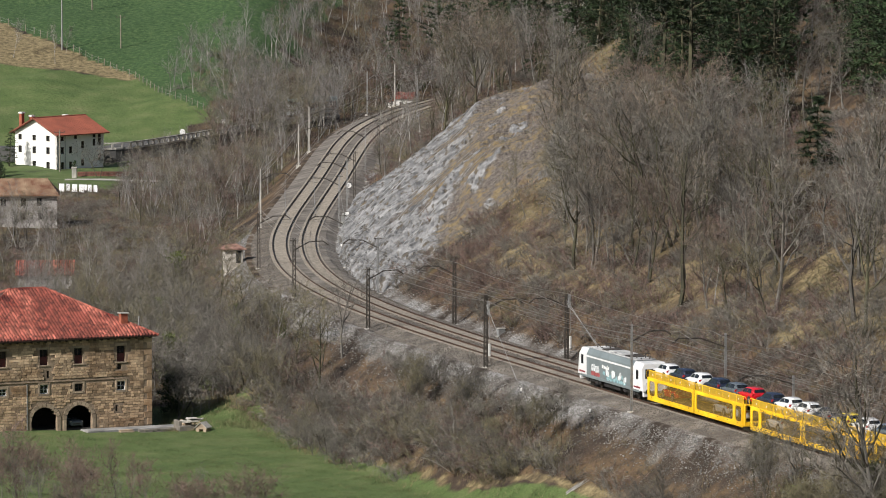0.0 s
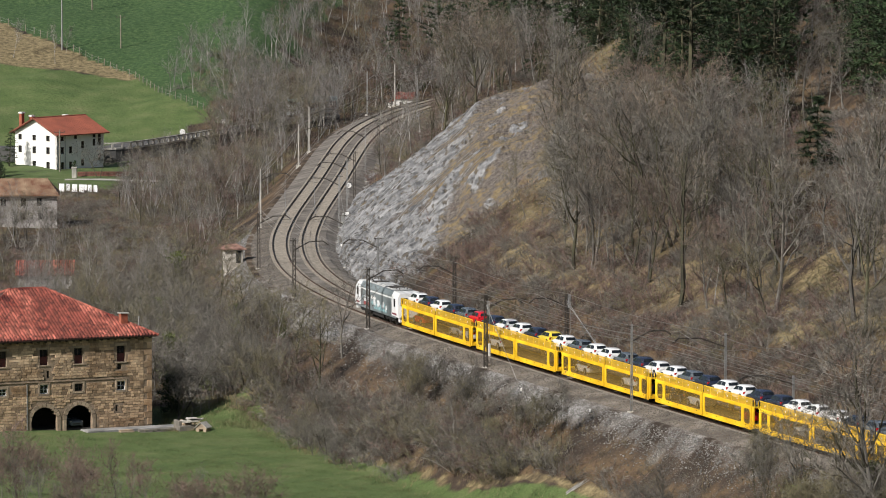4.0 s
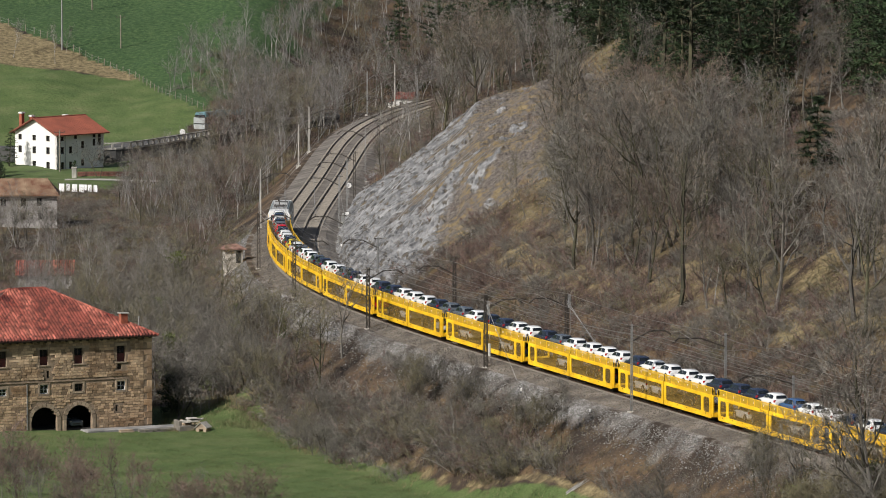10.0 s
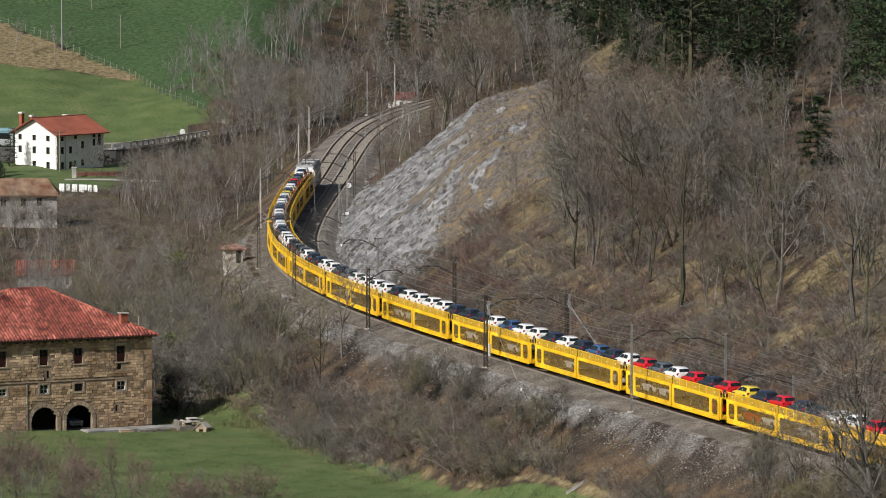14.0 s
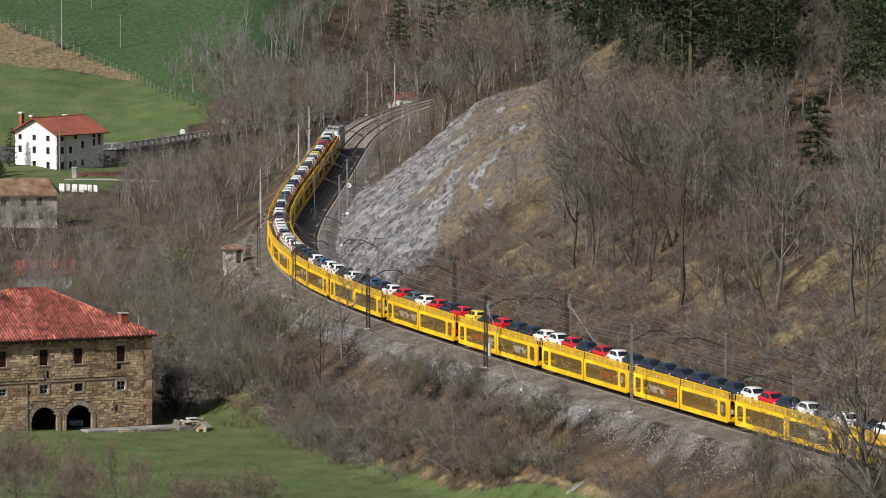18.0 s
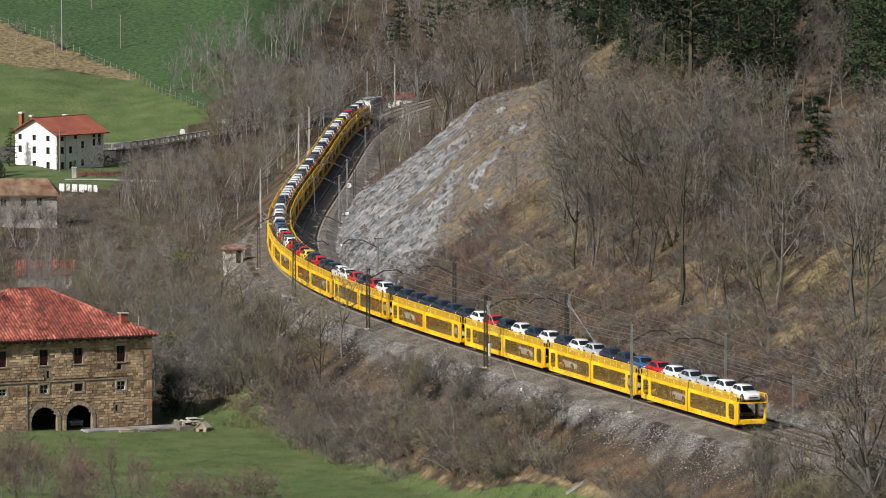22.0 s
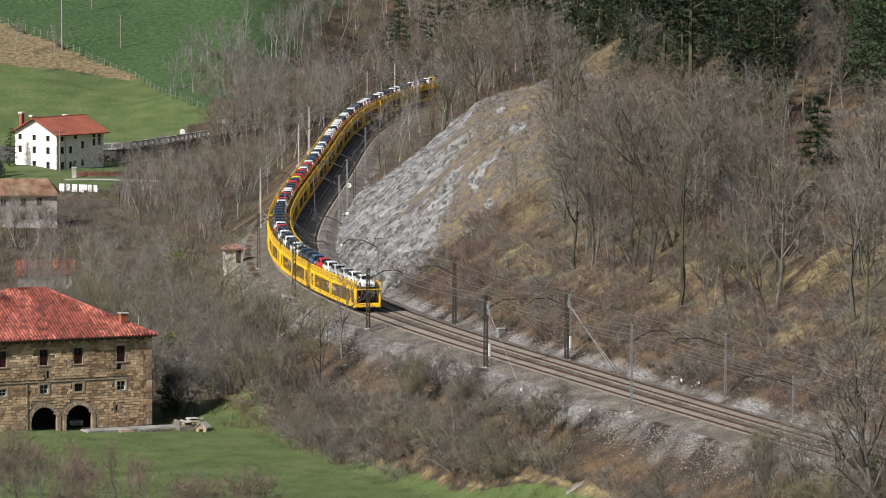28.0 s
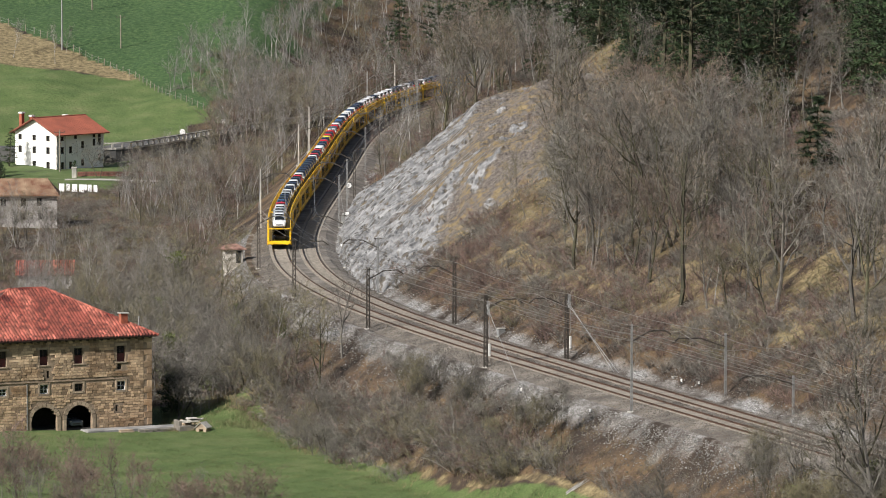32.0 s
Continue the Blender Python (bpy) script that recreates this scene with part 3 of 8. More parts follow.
        pts = [(sx * 1.40, ye - e * 0.1, 3.30), (sx * 1.40, ye + e * 0.35, 3.28), (sx * 1.40, ye + e * 0.55, 3.1), (sx * 1.40, ye + e * 0.55, 2.55)]
        for p, q in zip(pts, pts[1:]):
            hoop.tube(p, q, 0.03, n=5)
        part("hand_rail", hoop, "yellow", ob)
    part("end_flap", Build().box(-1.40, *sorted((ye, ye + e * 0.5))[:1], 2.46, 1.40, *sorted((ye, ye + e * 0.5))[1:], 2.56), "yellow", ob)
    return ob


def hatchback(colour):
    """A small new hatchback; its nose is at +y and its wheels stand on z = 0."""
    ob = thing("hatchback_car", colour + " new hatchback car lashed on the wagon deck", "car", "new cars on the train")
    paint = "car_" + colour
    # lower body: y, half width, underside, shoulder height
    st = [(2.00, 0.50, 0.36, 0.60), (1.96, 0.68, 0.26, 0.68), (1.84, 0.78, 0.21, 0.76), (1.55, 0.84, 0.19, 0.84), (1.20, 0.865, 0.18, 0.90), (0.80, 0.875, 0.18, 0.955),
          (0.2, 0.88, 0.18, 0.96), (-0.8, 0.885, 0.18, 0.985), (-1.4, 0.875, 0.20, 1.00), (-1.78, 0.83, 0.25, 1.00), (-1.95, 0.76, 0.32, 0.93), (-2.01, 0.62, 0.42, 0.80)]
    rings = []
    for y, w, z0, z1 in st:
        half = [(0.84, z0), (0.97, z0 + 0.10), (1.0, z0 + (z1 - z0) * 0.45), (0.985, z0 + (z1 - z0) * 0.74), (0.94, z1 - 0.04), (0.82, z1), (0.42, z1 + 0.035)]
        rings.append([(-w * a, y, z) for a, z in half] + [(w * a, y, z) for a, z in half[::-1]])
    shell = Build().loft(rings)
    for sx in (-1, 1):
        for y in (1.27, -1.24):
            shell.tube((sx * 0.80, y, 0.36), (sx * 0.889, y, 0.36), 0.385, n=14, mi=1)
    part("body", shell, [paint, "black"], ob)
    # cabin: y, half width at the belt, half width of the roof, belt and roof heights
    cab = [(1.02, 0.70, 0.68, 0.93, 0.955), (0.66, 0.735, 0.64, 0.93, 1.17), (0.28, 0.75, 0.59, 0.94, 1.375), (-0.05, 0.755, 0.575, 0.95, 1.46), (-0.6, 0.755, 0.57, 0.96, 1.485),
           (-1.15, 0.745, 0.56, 0.97, 1.45), (-1.55, 0.725, 0.55, 0.98, 1.37), (-1.72, 0.715, 0.56, 0.98, 1.26), (-1.93, 0.70, 0.66, 0.97, 0.99)]
    part("roof", Build().loft([[(-a, y, z0), (-b - 0.02, y, z1 - 0.07), (-b * 0.86, y, z1 - 0.008), (0, y, z1 + 0.012), (b * 0.86, y, z1 - 0.008), (b + 0.02, y, z1 - 0.07), (a, y, z0)] for y, a, b, z0, z1 in cab]), paint, ob, "painted roof and pillars", smooth=True)
    side = lambda sx, y, f: next((Vector((sx * (a0 + (a1 - a0) * t + ((b0 + (b1 - b0) * t + 0.02) - (a0 + (a1 - a0) * t)) * f + 0.012), y, (z0 + (z1 - z0) * t) + ((h0 + (h1 - h0) * t - 0.07) - (z0 + (z1 - z0) * t)) * f))
                                 for (y0, a0, b0, z0, h0), (y1, a1, b1, z1, h1) in zip(cab, cab[1:]) if y0 >= y >= y1 for t in [(y0 - y) / (y0 - y1)]), None)
    for sx in (-1, 1):
        glass = Build()
        for ys in ((0.60, 0.30, 0.02, -0.42), (-0.50, -0.85, -1.12, -1.36)):
            rows = [[side(sx, y, f) for f in (0.10, 0.92 if y < 0.5 else 0.75)] for y in ys]
            glass.loft([[a, c, c - Vector((sx * 0.02, 0, 0)), a - Vector((sx * 0.02, 0, 0))] for a, c in rows])
        part("side_window", glass, "glass_dark", ob, "dark tinted side windows")
    front = [(0.98, 0.60, 0.975), (0.66, 0.56, 1.185), (0.36, 0.51, 1.355)]
    part("windscreen", Build().loft([[(-w, y, z + 0.012), (0, y + 0.02, z + 0.03), (w, y, z + 0.012), (w, y - 0.04, z - 0.02), (-w, y - 0.04, z - 0.02)] for y, w, z in front]), "glass_dark", ob, "dark windscreen")
    back = [(-1.63, 0.47, 1.335), (-1.75, 0.49, 1.25), (-1.88, 0.53, 1.07)]
    part("rear_window", Build().loft([[(-w, y - 0.012, z), (0, y - 0.04, z + 0.01), (w, y - 0.012, z), (w, y + 0.05, z - 0.03), (-w, y + 0.05, z - 0.03)] for y, w, z in back]), "glass_dark", ob, "dark rear window")
    for sx in (-1, 1):
        part("headlight", Build().box(sx * 0.60 - 0.15, 1.72, 0.60, sx * 0.60 + 0.15, 1.93, 0.74, bev=0.04), "lamp_lens", ob, "clear headlight")
        part("tail_lamp", Build().box(sx * 0.69 - 0.13, -1.97, 0.72, sx * 0.69 + 0.13, -1.80, 0.95, bev=0.04), "tail_red", ob, "red tail lamp")
        for y in (1.27, -1.24):
            w = part("wheel", wheel_build(0.31, 0.2), "rubber", ob, at=pose(sx * 0.81, y, 0.31))
            part("rim", Build().tube((sx * 0.095, 0, 0), (sx * 0.115, 0, 0), 0.21, 0.18, n=8), "alloy", w)
    part("grille", Build().box(-0.42, 1.9, 0.38, 0.42, 2.02, 0.50, bev=0.02), "black", ob)
    return ob


def locomotive():
    ob = thing("locomotive", "white and grey electric locomotive with graffiti and folded pantographs", "locomotive")
    L, W = 9.2, 1.47
    sect = lambda w, y, dz=0.0: [(-w, y, 1.02), (-w, y, 3.0), (-w * 0.98, y, 3.25 + dz), (-w * 0.80, y, 3.72 + dz), (w * 0.80, y, 3.72 + dz), (w * 0.98, y, 3.25 + dz), (w, y, 3.0), (w, y, 1.02)]
    part("body", Build().loft([sect(W, y) for y in (-6.6, 6.6)]), "loco_grey", ob, "grey side panels")
    for e in (-1, 1):
        cab = Build().loft([sect(W + 0.012, e * 6.55), sect(W + 0.012, e * 8.2), [(x * 0.96, y + e * 0.55 * (1 - (z - 1.0) / 2.9), z) for x, y, z in sect(W, e * 8.65, -0.1)]])
        c = part("cab", cab, "loco_white", ob, "white driving cab")
        part("windscreen", Build().loft([[(-1.12, e * 8.98, 2.25), (1.12, e * 8.98, 2.25), (1.12, e * 8.99, 2.3), (-1.12, e * 8.99, 2.3)],
                                         [(-1.02, e * 8.76, 3.2), (1.02, e * 8.76, 3.2), (1.02, e * 8.78, 3.2), (-1.02, e * 8.78, 3.2)]]), "glass_dark", c, "dark windscreen")
        for sx in (-1, 1):
            part("side_window", Build().box(sx * (W + 0.01) - 0.02, e * 7.75 - 0.32, 2.1, sx * (W + 0.01) + 0.02, e * 7.75 + 0.32, 3.0, bev=0.015), "glass_dark", c)
            part("cab_door", Build().box(sx * (W + 0.012) - 0.015, e * 6.95 - 0.36, 1.15, sx * (W + 0.012) + 0.015, e * 6.95 + 0.36, 2.95, bev=0.01), "loco_white", c)
            part("headlight", Build().tube((sx * 0.95, e * 9.0, 1.72), (sx * 0.95, e * 9.16, 1.72), 0.14, n=10), "lamp_lens", c)
            part("red_stripe", Build().box(sx * (W + 0.02) - 0.01, e * 7.7 - 0.85, 1.25, sx * (W + 0.02) + 0.01, e * 7.7 + 0.85, 1.42), "dark_red", c)
            part("buffer", Build().tube((sx * 0.95, e * 9.0, 1.03), (sx * 0.95, e * 9.4, 1.03), 0.1, n=8).tube((sx * 0.95, e * 9.4, 1.03), (sx * 0.95, e * 9.46, 1.03), 0.25, n=12), "black", ob)
        part("skirt", Build().box(-1.3, *sorted((e * 8.7, e * 9.05))[:1], 0.45, 1.3, *sorted((e * 8.7, e * 9.05))[1:], 1.05, bev=0.05), "loco_white", ob)
    for sx in (-1, 1):
        part("cant_stripe", Build().box(sx * (W + 0.004) - 0.012, -6.5, 2.9, sx * (W + 0.004) + 0.012, 6.5, 3.06), "loco_white", ob, "white stripe under the roof edge")
        part("sill", Build().box(sx * (W - 0.03) - 0.05, -8.3, 0.85, sx * (W - 0.03) + 0.05, 8.3, 1.1, bev=0.02), "loco_grey", ob)
        # lettering and paint splashes, kept as plain shapes
        for k, (y, z, w, h) in enumerate(((1.9, 2.35, 0.34, 0.34), (1.45, 2.3, 0.28, 0.26), (1.05, 2.3, 0.3, 0.26), (0.65, 2.36, 0.2, 0.4), (0.3, 2.3, 0.28, 0.26))):
            part("sign_bar", Build().box(sx * (W + 0.008) - 0.008, y - w / 2, z - h / 2, sx * (W + 0.008) + 0.008, y + w / 2, z + h / 2), "white_paint", ob)
        # paint sprayed along the lower side: rounded letter-like patches
        rng = random.Random(3 + sx)
        oval = lambda y, z, w, h, x: [(sx * x, y + w * math.cos(a) * (1 + 0.15 * math.sin(3 * a + y)), z + h * math.sin(a)) for a in (2 * math.pi * q / 12 for q in range(12))]
        splash = [(4.9 - 0.55 * k, 1.95 + 0.08 * math.sin(k * 2.0), 0.30, 0.36, "graffiti") for k in range(4)] + [(4.9 - 0.6 * k, 1.42, 0.36, 0.24, "graffiti_red") for k in range(4)]
        splash += [(1.4 - 0.55 * k + rng.uniform(-0.15, 0.15), 1.72 + 0.2 * math.sin(k * 1.7), rng.uniform(0.16, 0.36), rng.uniform(0.2, 0.5), "graffiti" if k % 3 else "graffiti_teal") for k in range(12)] + [(0.4 - 0.9 * k, 1.3, 0.5, 0.2, "graffiti_teal") for k in range(6)]
        for k, (y, z, w, h, mat) in enumerate(splash):
            b = Build().loft([oval(y, z, w, h, W + 0.002), oval(y, z, w, h, W + 0.010 + 0.001 * (k % 5))])
            if mat == "graffiti" and y > 3:
                b.loft([oval(y, z + 0.05, w * 0.35, h * 0.4, W + 0.01), oval(y, z + 0.05, w * 0.35, h * 0.4, W + 0.02)], mi=1)
            part("graffiti_patch", b, [mat, "loco_grey"], ob)
    roof = Build().box(-1.0, -6.3, 3.7, 1.0, 6.3, 3.84, bev=0.05)
    part("roof", roof, "loco_roof", ob, "grey roof hatches")
    for y, w in ((-3.4, 1.4), (-1.2, 1.7), (1.1, 1.6), (3.2, 1.2)):
        part("roof_hatch", Build().box(-0.85, y - w / 2, 3.83, 0.85, y + w / 2, 3.95, bev=0.04), "steel_dark" if y > 3 or y < -3 else "loco_roof", ob)
    for e in (-1, 1):
        p = Build()
        for sx in (-1, 1):
            p.tube((sx * 0.5, e * 5.0, 3.95), (sx * 0.35, e * 6.6, 4.12), 0.035, n=5)
            p.tube((sx * 0.35, e * 6.6, 4.12), (sx * 0.6, e * 5.2, 4.24), 0.03, n=5)
            p.tube((sx * 0.45, e * 6.1, 3.72), (sx * 0.45, e * 6.1, 3.98), 0.06, n=6)
            p.tube((sx * 0.45, e * 4.9, 3.72), (sx * 0.45, e * 4.9, 3.98), 0.06, n=6)
        p.tube((-0.85, e * 5.2, 4.25), (0.85, e * 5.2, 4.25), 0.04, n=5).tube((-0.85, e * 5.0, 4.25), (0.85, e * 5.0, 4.25), 0.04, n=5)
        part("pantograph", p, "steel_dark", ob, "dark folded pantograph")
    # a raised rear pantograph reaches the wire
    up = Build().tube((0, -5.6, 4.0), (0, -7.0, 4.7), 0.045, n=5).tube((0, -7.0, 4.7), (0, -5.7, 5.25), 0.035, n=5).tube((-0.8, -5.7, 5.28), (0.8, -5.7, 5.28), 0.04, n=5)
    part("raised_pantograph", up, "steel_dark", ob)
    frame_b = Build().box(-1.2, -2.2, 0.35, 1.2, 2.2, 1.0, bev=0.05)
    part("transformer", frame_b, "black", ob)
    wb = wheel_build(0.6, 0.14).mesh("wheel", [M["steel_dark"]])
    for c in (-5.2, 5.2):
        bg = Build()
        for sx in (-1, 1):
            bg.box(sx * 1.12 - 0.12, c - 2.1, 0.5, sx * 1.12 + 0.12, c + 2.1, 0.85, bev=0.03)
            for y in (c - 1.3, c + 1.3):
                bg.box(sx * 1.2 - 0.12, y - 0.22, 0.42, sx * 1.2 + 0.12, y + 0.22, 0.82, bev=0.02)
            bg.tube((sx * 1.2, c - 0.5, 0.8), (sx * 1.2, c - 0.5, 1.05), 0.14, n=8).tube((sx * 1.2, c + 0.5, 0.8), (sx * 1.2, c + 0.5, 1.05), 0.14, n=8)
        g = part("bogie", bg, "black", ob)
        for y in (c - 1.3, c + 1.3):
            for sx in (-1, 1):
                part("wheel", wb, None, g, at=pose(sx * 0.835, y, 0.6))
    return ob


MOVERS = []   # (thing, metres behind the train's nose, wheelbase, offset in the vehicle)
loco = locomotive()
MOVERS.append((loco, 9.46, 10.4, Matrix.Identity(4)))
unit_a, unit_b = carrier_unit(False), carrier_unit(True)
cars = {c: hatchback(c) for c in CAR_COLOURS}
used = set()


def take(ob):
    """The first use takes the thing itself, each further one a copy."""
    if ob.name in used:
        return copy_thing(ob, Matrix.Identity(4))
    used.add(ob.name)
    return ob


# upper-deck loads, from the locomotive to the last wagon
LOADS = ["wnwngr", "nwwnyw", "gwwgnw", "wgnwwn", "nwwwng", "gwnnww", "ngwwww", "nwwwwn", "nnwbww", "nwnbnw", "rgwrnr", "ynrnnw", "wrnrwn", "nnnnnn", "wrnwnw", "nwsnnb", "rwssww"]
KEY = {"w": "white", "n": "navy", "g": "grey", "r": "red", "b": "blue", "y": "yellow", "s": "silver", "k": "black"}
LOW = ["r.sw", "w..n", "w.wn", "nw.r", "nwkw", "w.wn", ".wnk", "wwn.", "wnw.", "nw.w", "wwnr", "rwwk", "n.rw", "wr.w", "knwn", "wnkw", "kwnk"]
for w in range(WAGONS):
    for half in (0, 1):
        back = 19.2 + w * 2 * UNIT + (half + 0.5) * UNIT
        MOVERS.append((take(unit_b if half else unit_a), back, 7.2, Matrix.Identity(4)))
        turn = 180.0 if w > 11 else 0.0
        for k in range(3):
            y = (1 - k) * 4.28 + (-0.35 if half else 0.35) * 0
            MOVERS.append((take(cars[KEY[LOADS[w][half * 3 + k]]]), back, 7.2, pose(0, y, 2.58, 0, 0, turn)))
        for k in range(2):
            c = LOW[w][half * 2 + k]
            if c != ".":
                MOVERS.append((take(cars[KEY[c]]), back, 7.2, pose(0, (1.9, -2.6)[k], 0.80, 0, 0, turn)))


def motions():
    """The train runs along the outer track; the coach passes on the road."""
    for ob, back, base, off in MOVERS:
        walk(ob, [(float(t), line_pose(travelled(t) - back, base) @ off) for t in range(33)])
    walk(COACH, coach_rows())


# ---- overhead line: masts with cantilevers, insulators and wires ----
WIRE_Z, CATENARY_Z = 5.3, 6.35


def lattice(b, w0, w1, z0, z1, r=0.035):
    """A four-legged lattice column."""
    n = max(3, int((z1 - z0) / 0.55))
    at = lambda z: w0 + (w1 - w0) * (z - z0) / (z1 - z0)
    for sx in (-1, 1):
        for sy in (-1, 1):
            b.bar((sx * w0, sy * w0, z0), (sx * w1, sy * w1, z1), r * 2)
    for k in range(n):
        za, zb = z0 + (z1 - z0) * k / n, z0 + (z1 - z0) * (k + 1) / n
        a, c, f = at(za), at(zb), 1 if k % 2 else -1
        for sy in (-1, 1):
            b.bar((-a * f, sy * a, za), (c * f, sy * c, zb), r * 1.2)
            b.bar((sy * a, -a * f, za), (sy * c, c * f, zb), r * 1.2)


def mast(s, d, style, tall=7.0, reach=None, arm_up=True):
    """A mast beside the line; its arm reaches over the nearer track."""
    c, h = on_line(s, d), heading(s)
    side = 1 if d < 0 else -1
    word = {"lattice": "dark weathered steel lattice catenary mast with a cantilever arm", "twin": "grey steel catenary mast with a bent cantilever arm",
            "pole": "slim grey concrete catenary pole with a cantilever arm"}[style]
    ob = thing("catenary_mast", word, "mast", "masts along the railway", at=Matrix.Translation((c.x, c.y, -0.75)) @ Matrix.Rotation(-h, 4, "Z"))
    part("foundation", Build().box(-0.35, -0.35, -0.5, 0.35, 0.35, 0.12, bev=0.04), "concrete", ob, "pale concrete footing")
    body = Build()
    metal = "steel_dark" if style == "lattice" else "galvanised"
    if style == "pole":
        body.loft([[(-w, -w, z), (w, -w, z), (w, w, z), (-w, w, z)] for w, z in ((0.12, 0.1), (0.09, tall))])
        metal = "concrete"
    else:
        lattice(body, 0.17 if style == 'lattice' else 0.085, 0.13 if style == 'lattice' else 0.065, 0.1, tall, 0.035 if style == 'lattice' else 0.024)
    part("column", body, metal, ob)
    reach = reach or abs((0 if d < 0 else SPACING) - d)
    zt = tall * 0.80
    arm = Build()
    pts = [(0, 0, zt), (side * reach * 0.55, 0, zt + 0.95), (side * (reach + 0.1), 0, zt + 1.0), (side * (reach + 0.75), 0, zt + 0.55)]
    for p, q in zip(pts, pts[1:]):
        arm.bar(p, q, 0.12)
    part("cantilever", arm, "steel_dark", ob)
    part("steady_arm", Build().tube((side * (reach + 0.75), 0, zt + 0.55), (side * (reach - 0.55), 0, WIRE_Z + 0.82), 0.025, n=5), "steel_dark", ob)
    for f in (0.18, 1.0):
        ins = Build()
        x = side * reach * f
        zz = zt + 0.95 * min(1, f / 0.55) + (0.1 if f == 1 else 0.05)
        for k in range(3):
            ins.tube((x, 0, zz + 0.1 * k), (x, 0, zz + 0.1 * k + 0.05), 0.1, 0.06, n=8)
        part("insulator", ins, "steel_dark", ob)
    part("feeder_bracket", Build().bar((-0.5, 0, tall - 0.25), (0.5, 0, tall - 0.25), 0.07), "steel_dark", ob)
    return ob


LEFT = [(70.5, "twin", 8.6), (113.5, "lattice", 7.6), (155.5, "lattice", 6.9), (193.5, "lattice", 7.0), (231, "lattice", 7.0), (292, "pole", 8.0), 
        (409.5, "pole", 6.4), (441, "pole", 7.2), (534.5, "twin", 7.6), (559.5, "pole", 7.6), (606, "pole", 7.6)]
RIGHT = [(58.5, "twin", 4.4), (76, "twin", 6.8), (118, "lattice", 7.0), (157.5, "lattice", 7.1), (196.5, "twin", 6.8), (231.5, "twin", 6.8), (292.5, "twin", 7.2), (319.5, "twin", 7.4), (341.5, "lattice", 7.0),
         (376.5, "twin", 8.2), (428.5, "lattice", 7.4), (471.5, "lattice", 7.2), (516, "twin", 8.2), (560, "twin", 7.4), (606, "twin", 7.4)]
for s, style, tall in LEFT:
    mast(s, -3.3 if s < 330 else -4.4, style, tall)
for s, style, tall in RIGHT:
    mast(s, 7.2 if s > 100 else 8.6, style, tall)


def wire(name, label, pts, r=0.011, sag=0.0, steps=8):
    """One wire through the given points, hanging between them."""
    b, run = Build(), [Vector(pts[0])]
    for p, q in zip(pts, pts[1:]):
        for k in range(1, steps + 1):
            f = k / steps
            run.append(Vector(p).lerp(Vector(q), f) - Vector((0, 0, 4 * sag * f * (1 - f))))
    b.loft([[c + Vector((r * math.cos(a), 0, r * math.sin(a))) for a in (0.5, 2.6, 4.7)] for c in run])
    return tagged(part(name, b, "copper_wire"), label, "wire")


for d0, rows in ((0.0, LEFT), (SPACING, RIGHT)):
    stops = [-60] + [s for s, _, _ in rows] + [660]
    wire("contact_wire", "thin dark contact wire above the track", [on_line(s, d0 + (0.2 if k % 2 else -0.2), WIRE_Z) for k, s in enumerate(stops)], 0.02, 0.03, 4)
    wire("catenary_wire", "thin dark catenary wire hung from the masts", [on_line(s, d0, CATENARY_Z) for s in stops], 0.022, 0.75)
for d0, z, rows in ((-3.3, 6.3, LEFT), (7.2, 6.4, RIGHT), (-3.3, 7.0, LEFT[:8])):
    wire("feeder_wire", "thin dark feeder cable from mast to mast", [on_line(s, d0, z - 0.1) for s in [-60] + [r[0] for r in rows] + ([660] if len(rows) > 10 else [])], 0.026, 0.5)
drop = Build()
for d0, rows in ((0.0, LEFT), (SPACING, RIGHT)):
    ss = [s for s, _, _ in rows]
    for a, c in zip(ss, ss[1:]):
        for k in range(1, 6):
            f = k / 6
            drop.tube(on_line(a + (c - a) * f, d0, WIRE_Z), on_line(a + (c - a) * f, d0, CATENARY_Z - 3.0 * f * (1 - f)), 0.008, n=3, caps=False)
tagged(part("dropper_wires", drop, "copper_wire"), "thin vertical droppers between catenary and contact wire", "wire", kind="stuff")
for s, d in ((118, 7.2),):
    a = on_line(s, d, 5.6)
    for k in (0, 1):
        q = on_line(s - 13 - 1.5 * k, d + 0.5, -0.7)
        tagged(part("guy_wire", Build().tube(a - Vector((0, 0, 0.3 * k)), q, 0.035, n=5), "galvanised"), "taut steel guy rod from mast to ground anchor", "guy wire", "guy wires")
a = on_line(113.5, -3.3, 5.9)
tagged(part("guy_wire", Build().tube(a, on_line(101, -4.2, -0.9), 0.03, n=5), "galvanised"), "taut steel guy rod from mast to ground anchor", "guy wire", "guy wires")
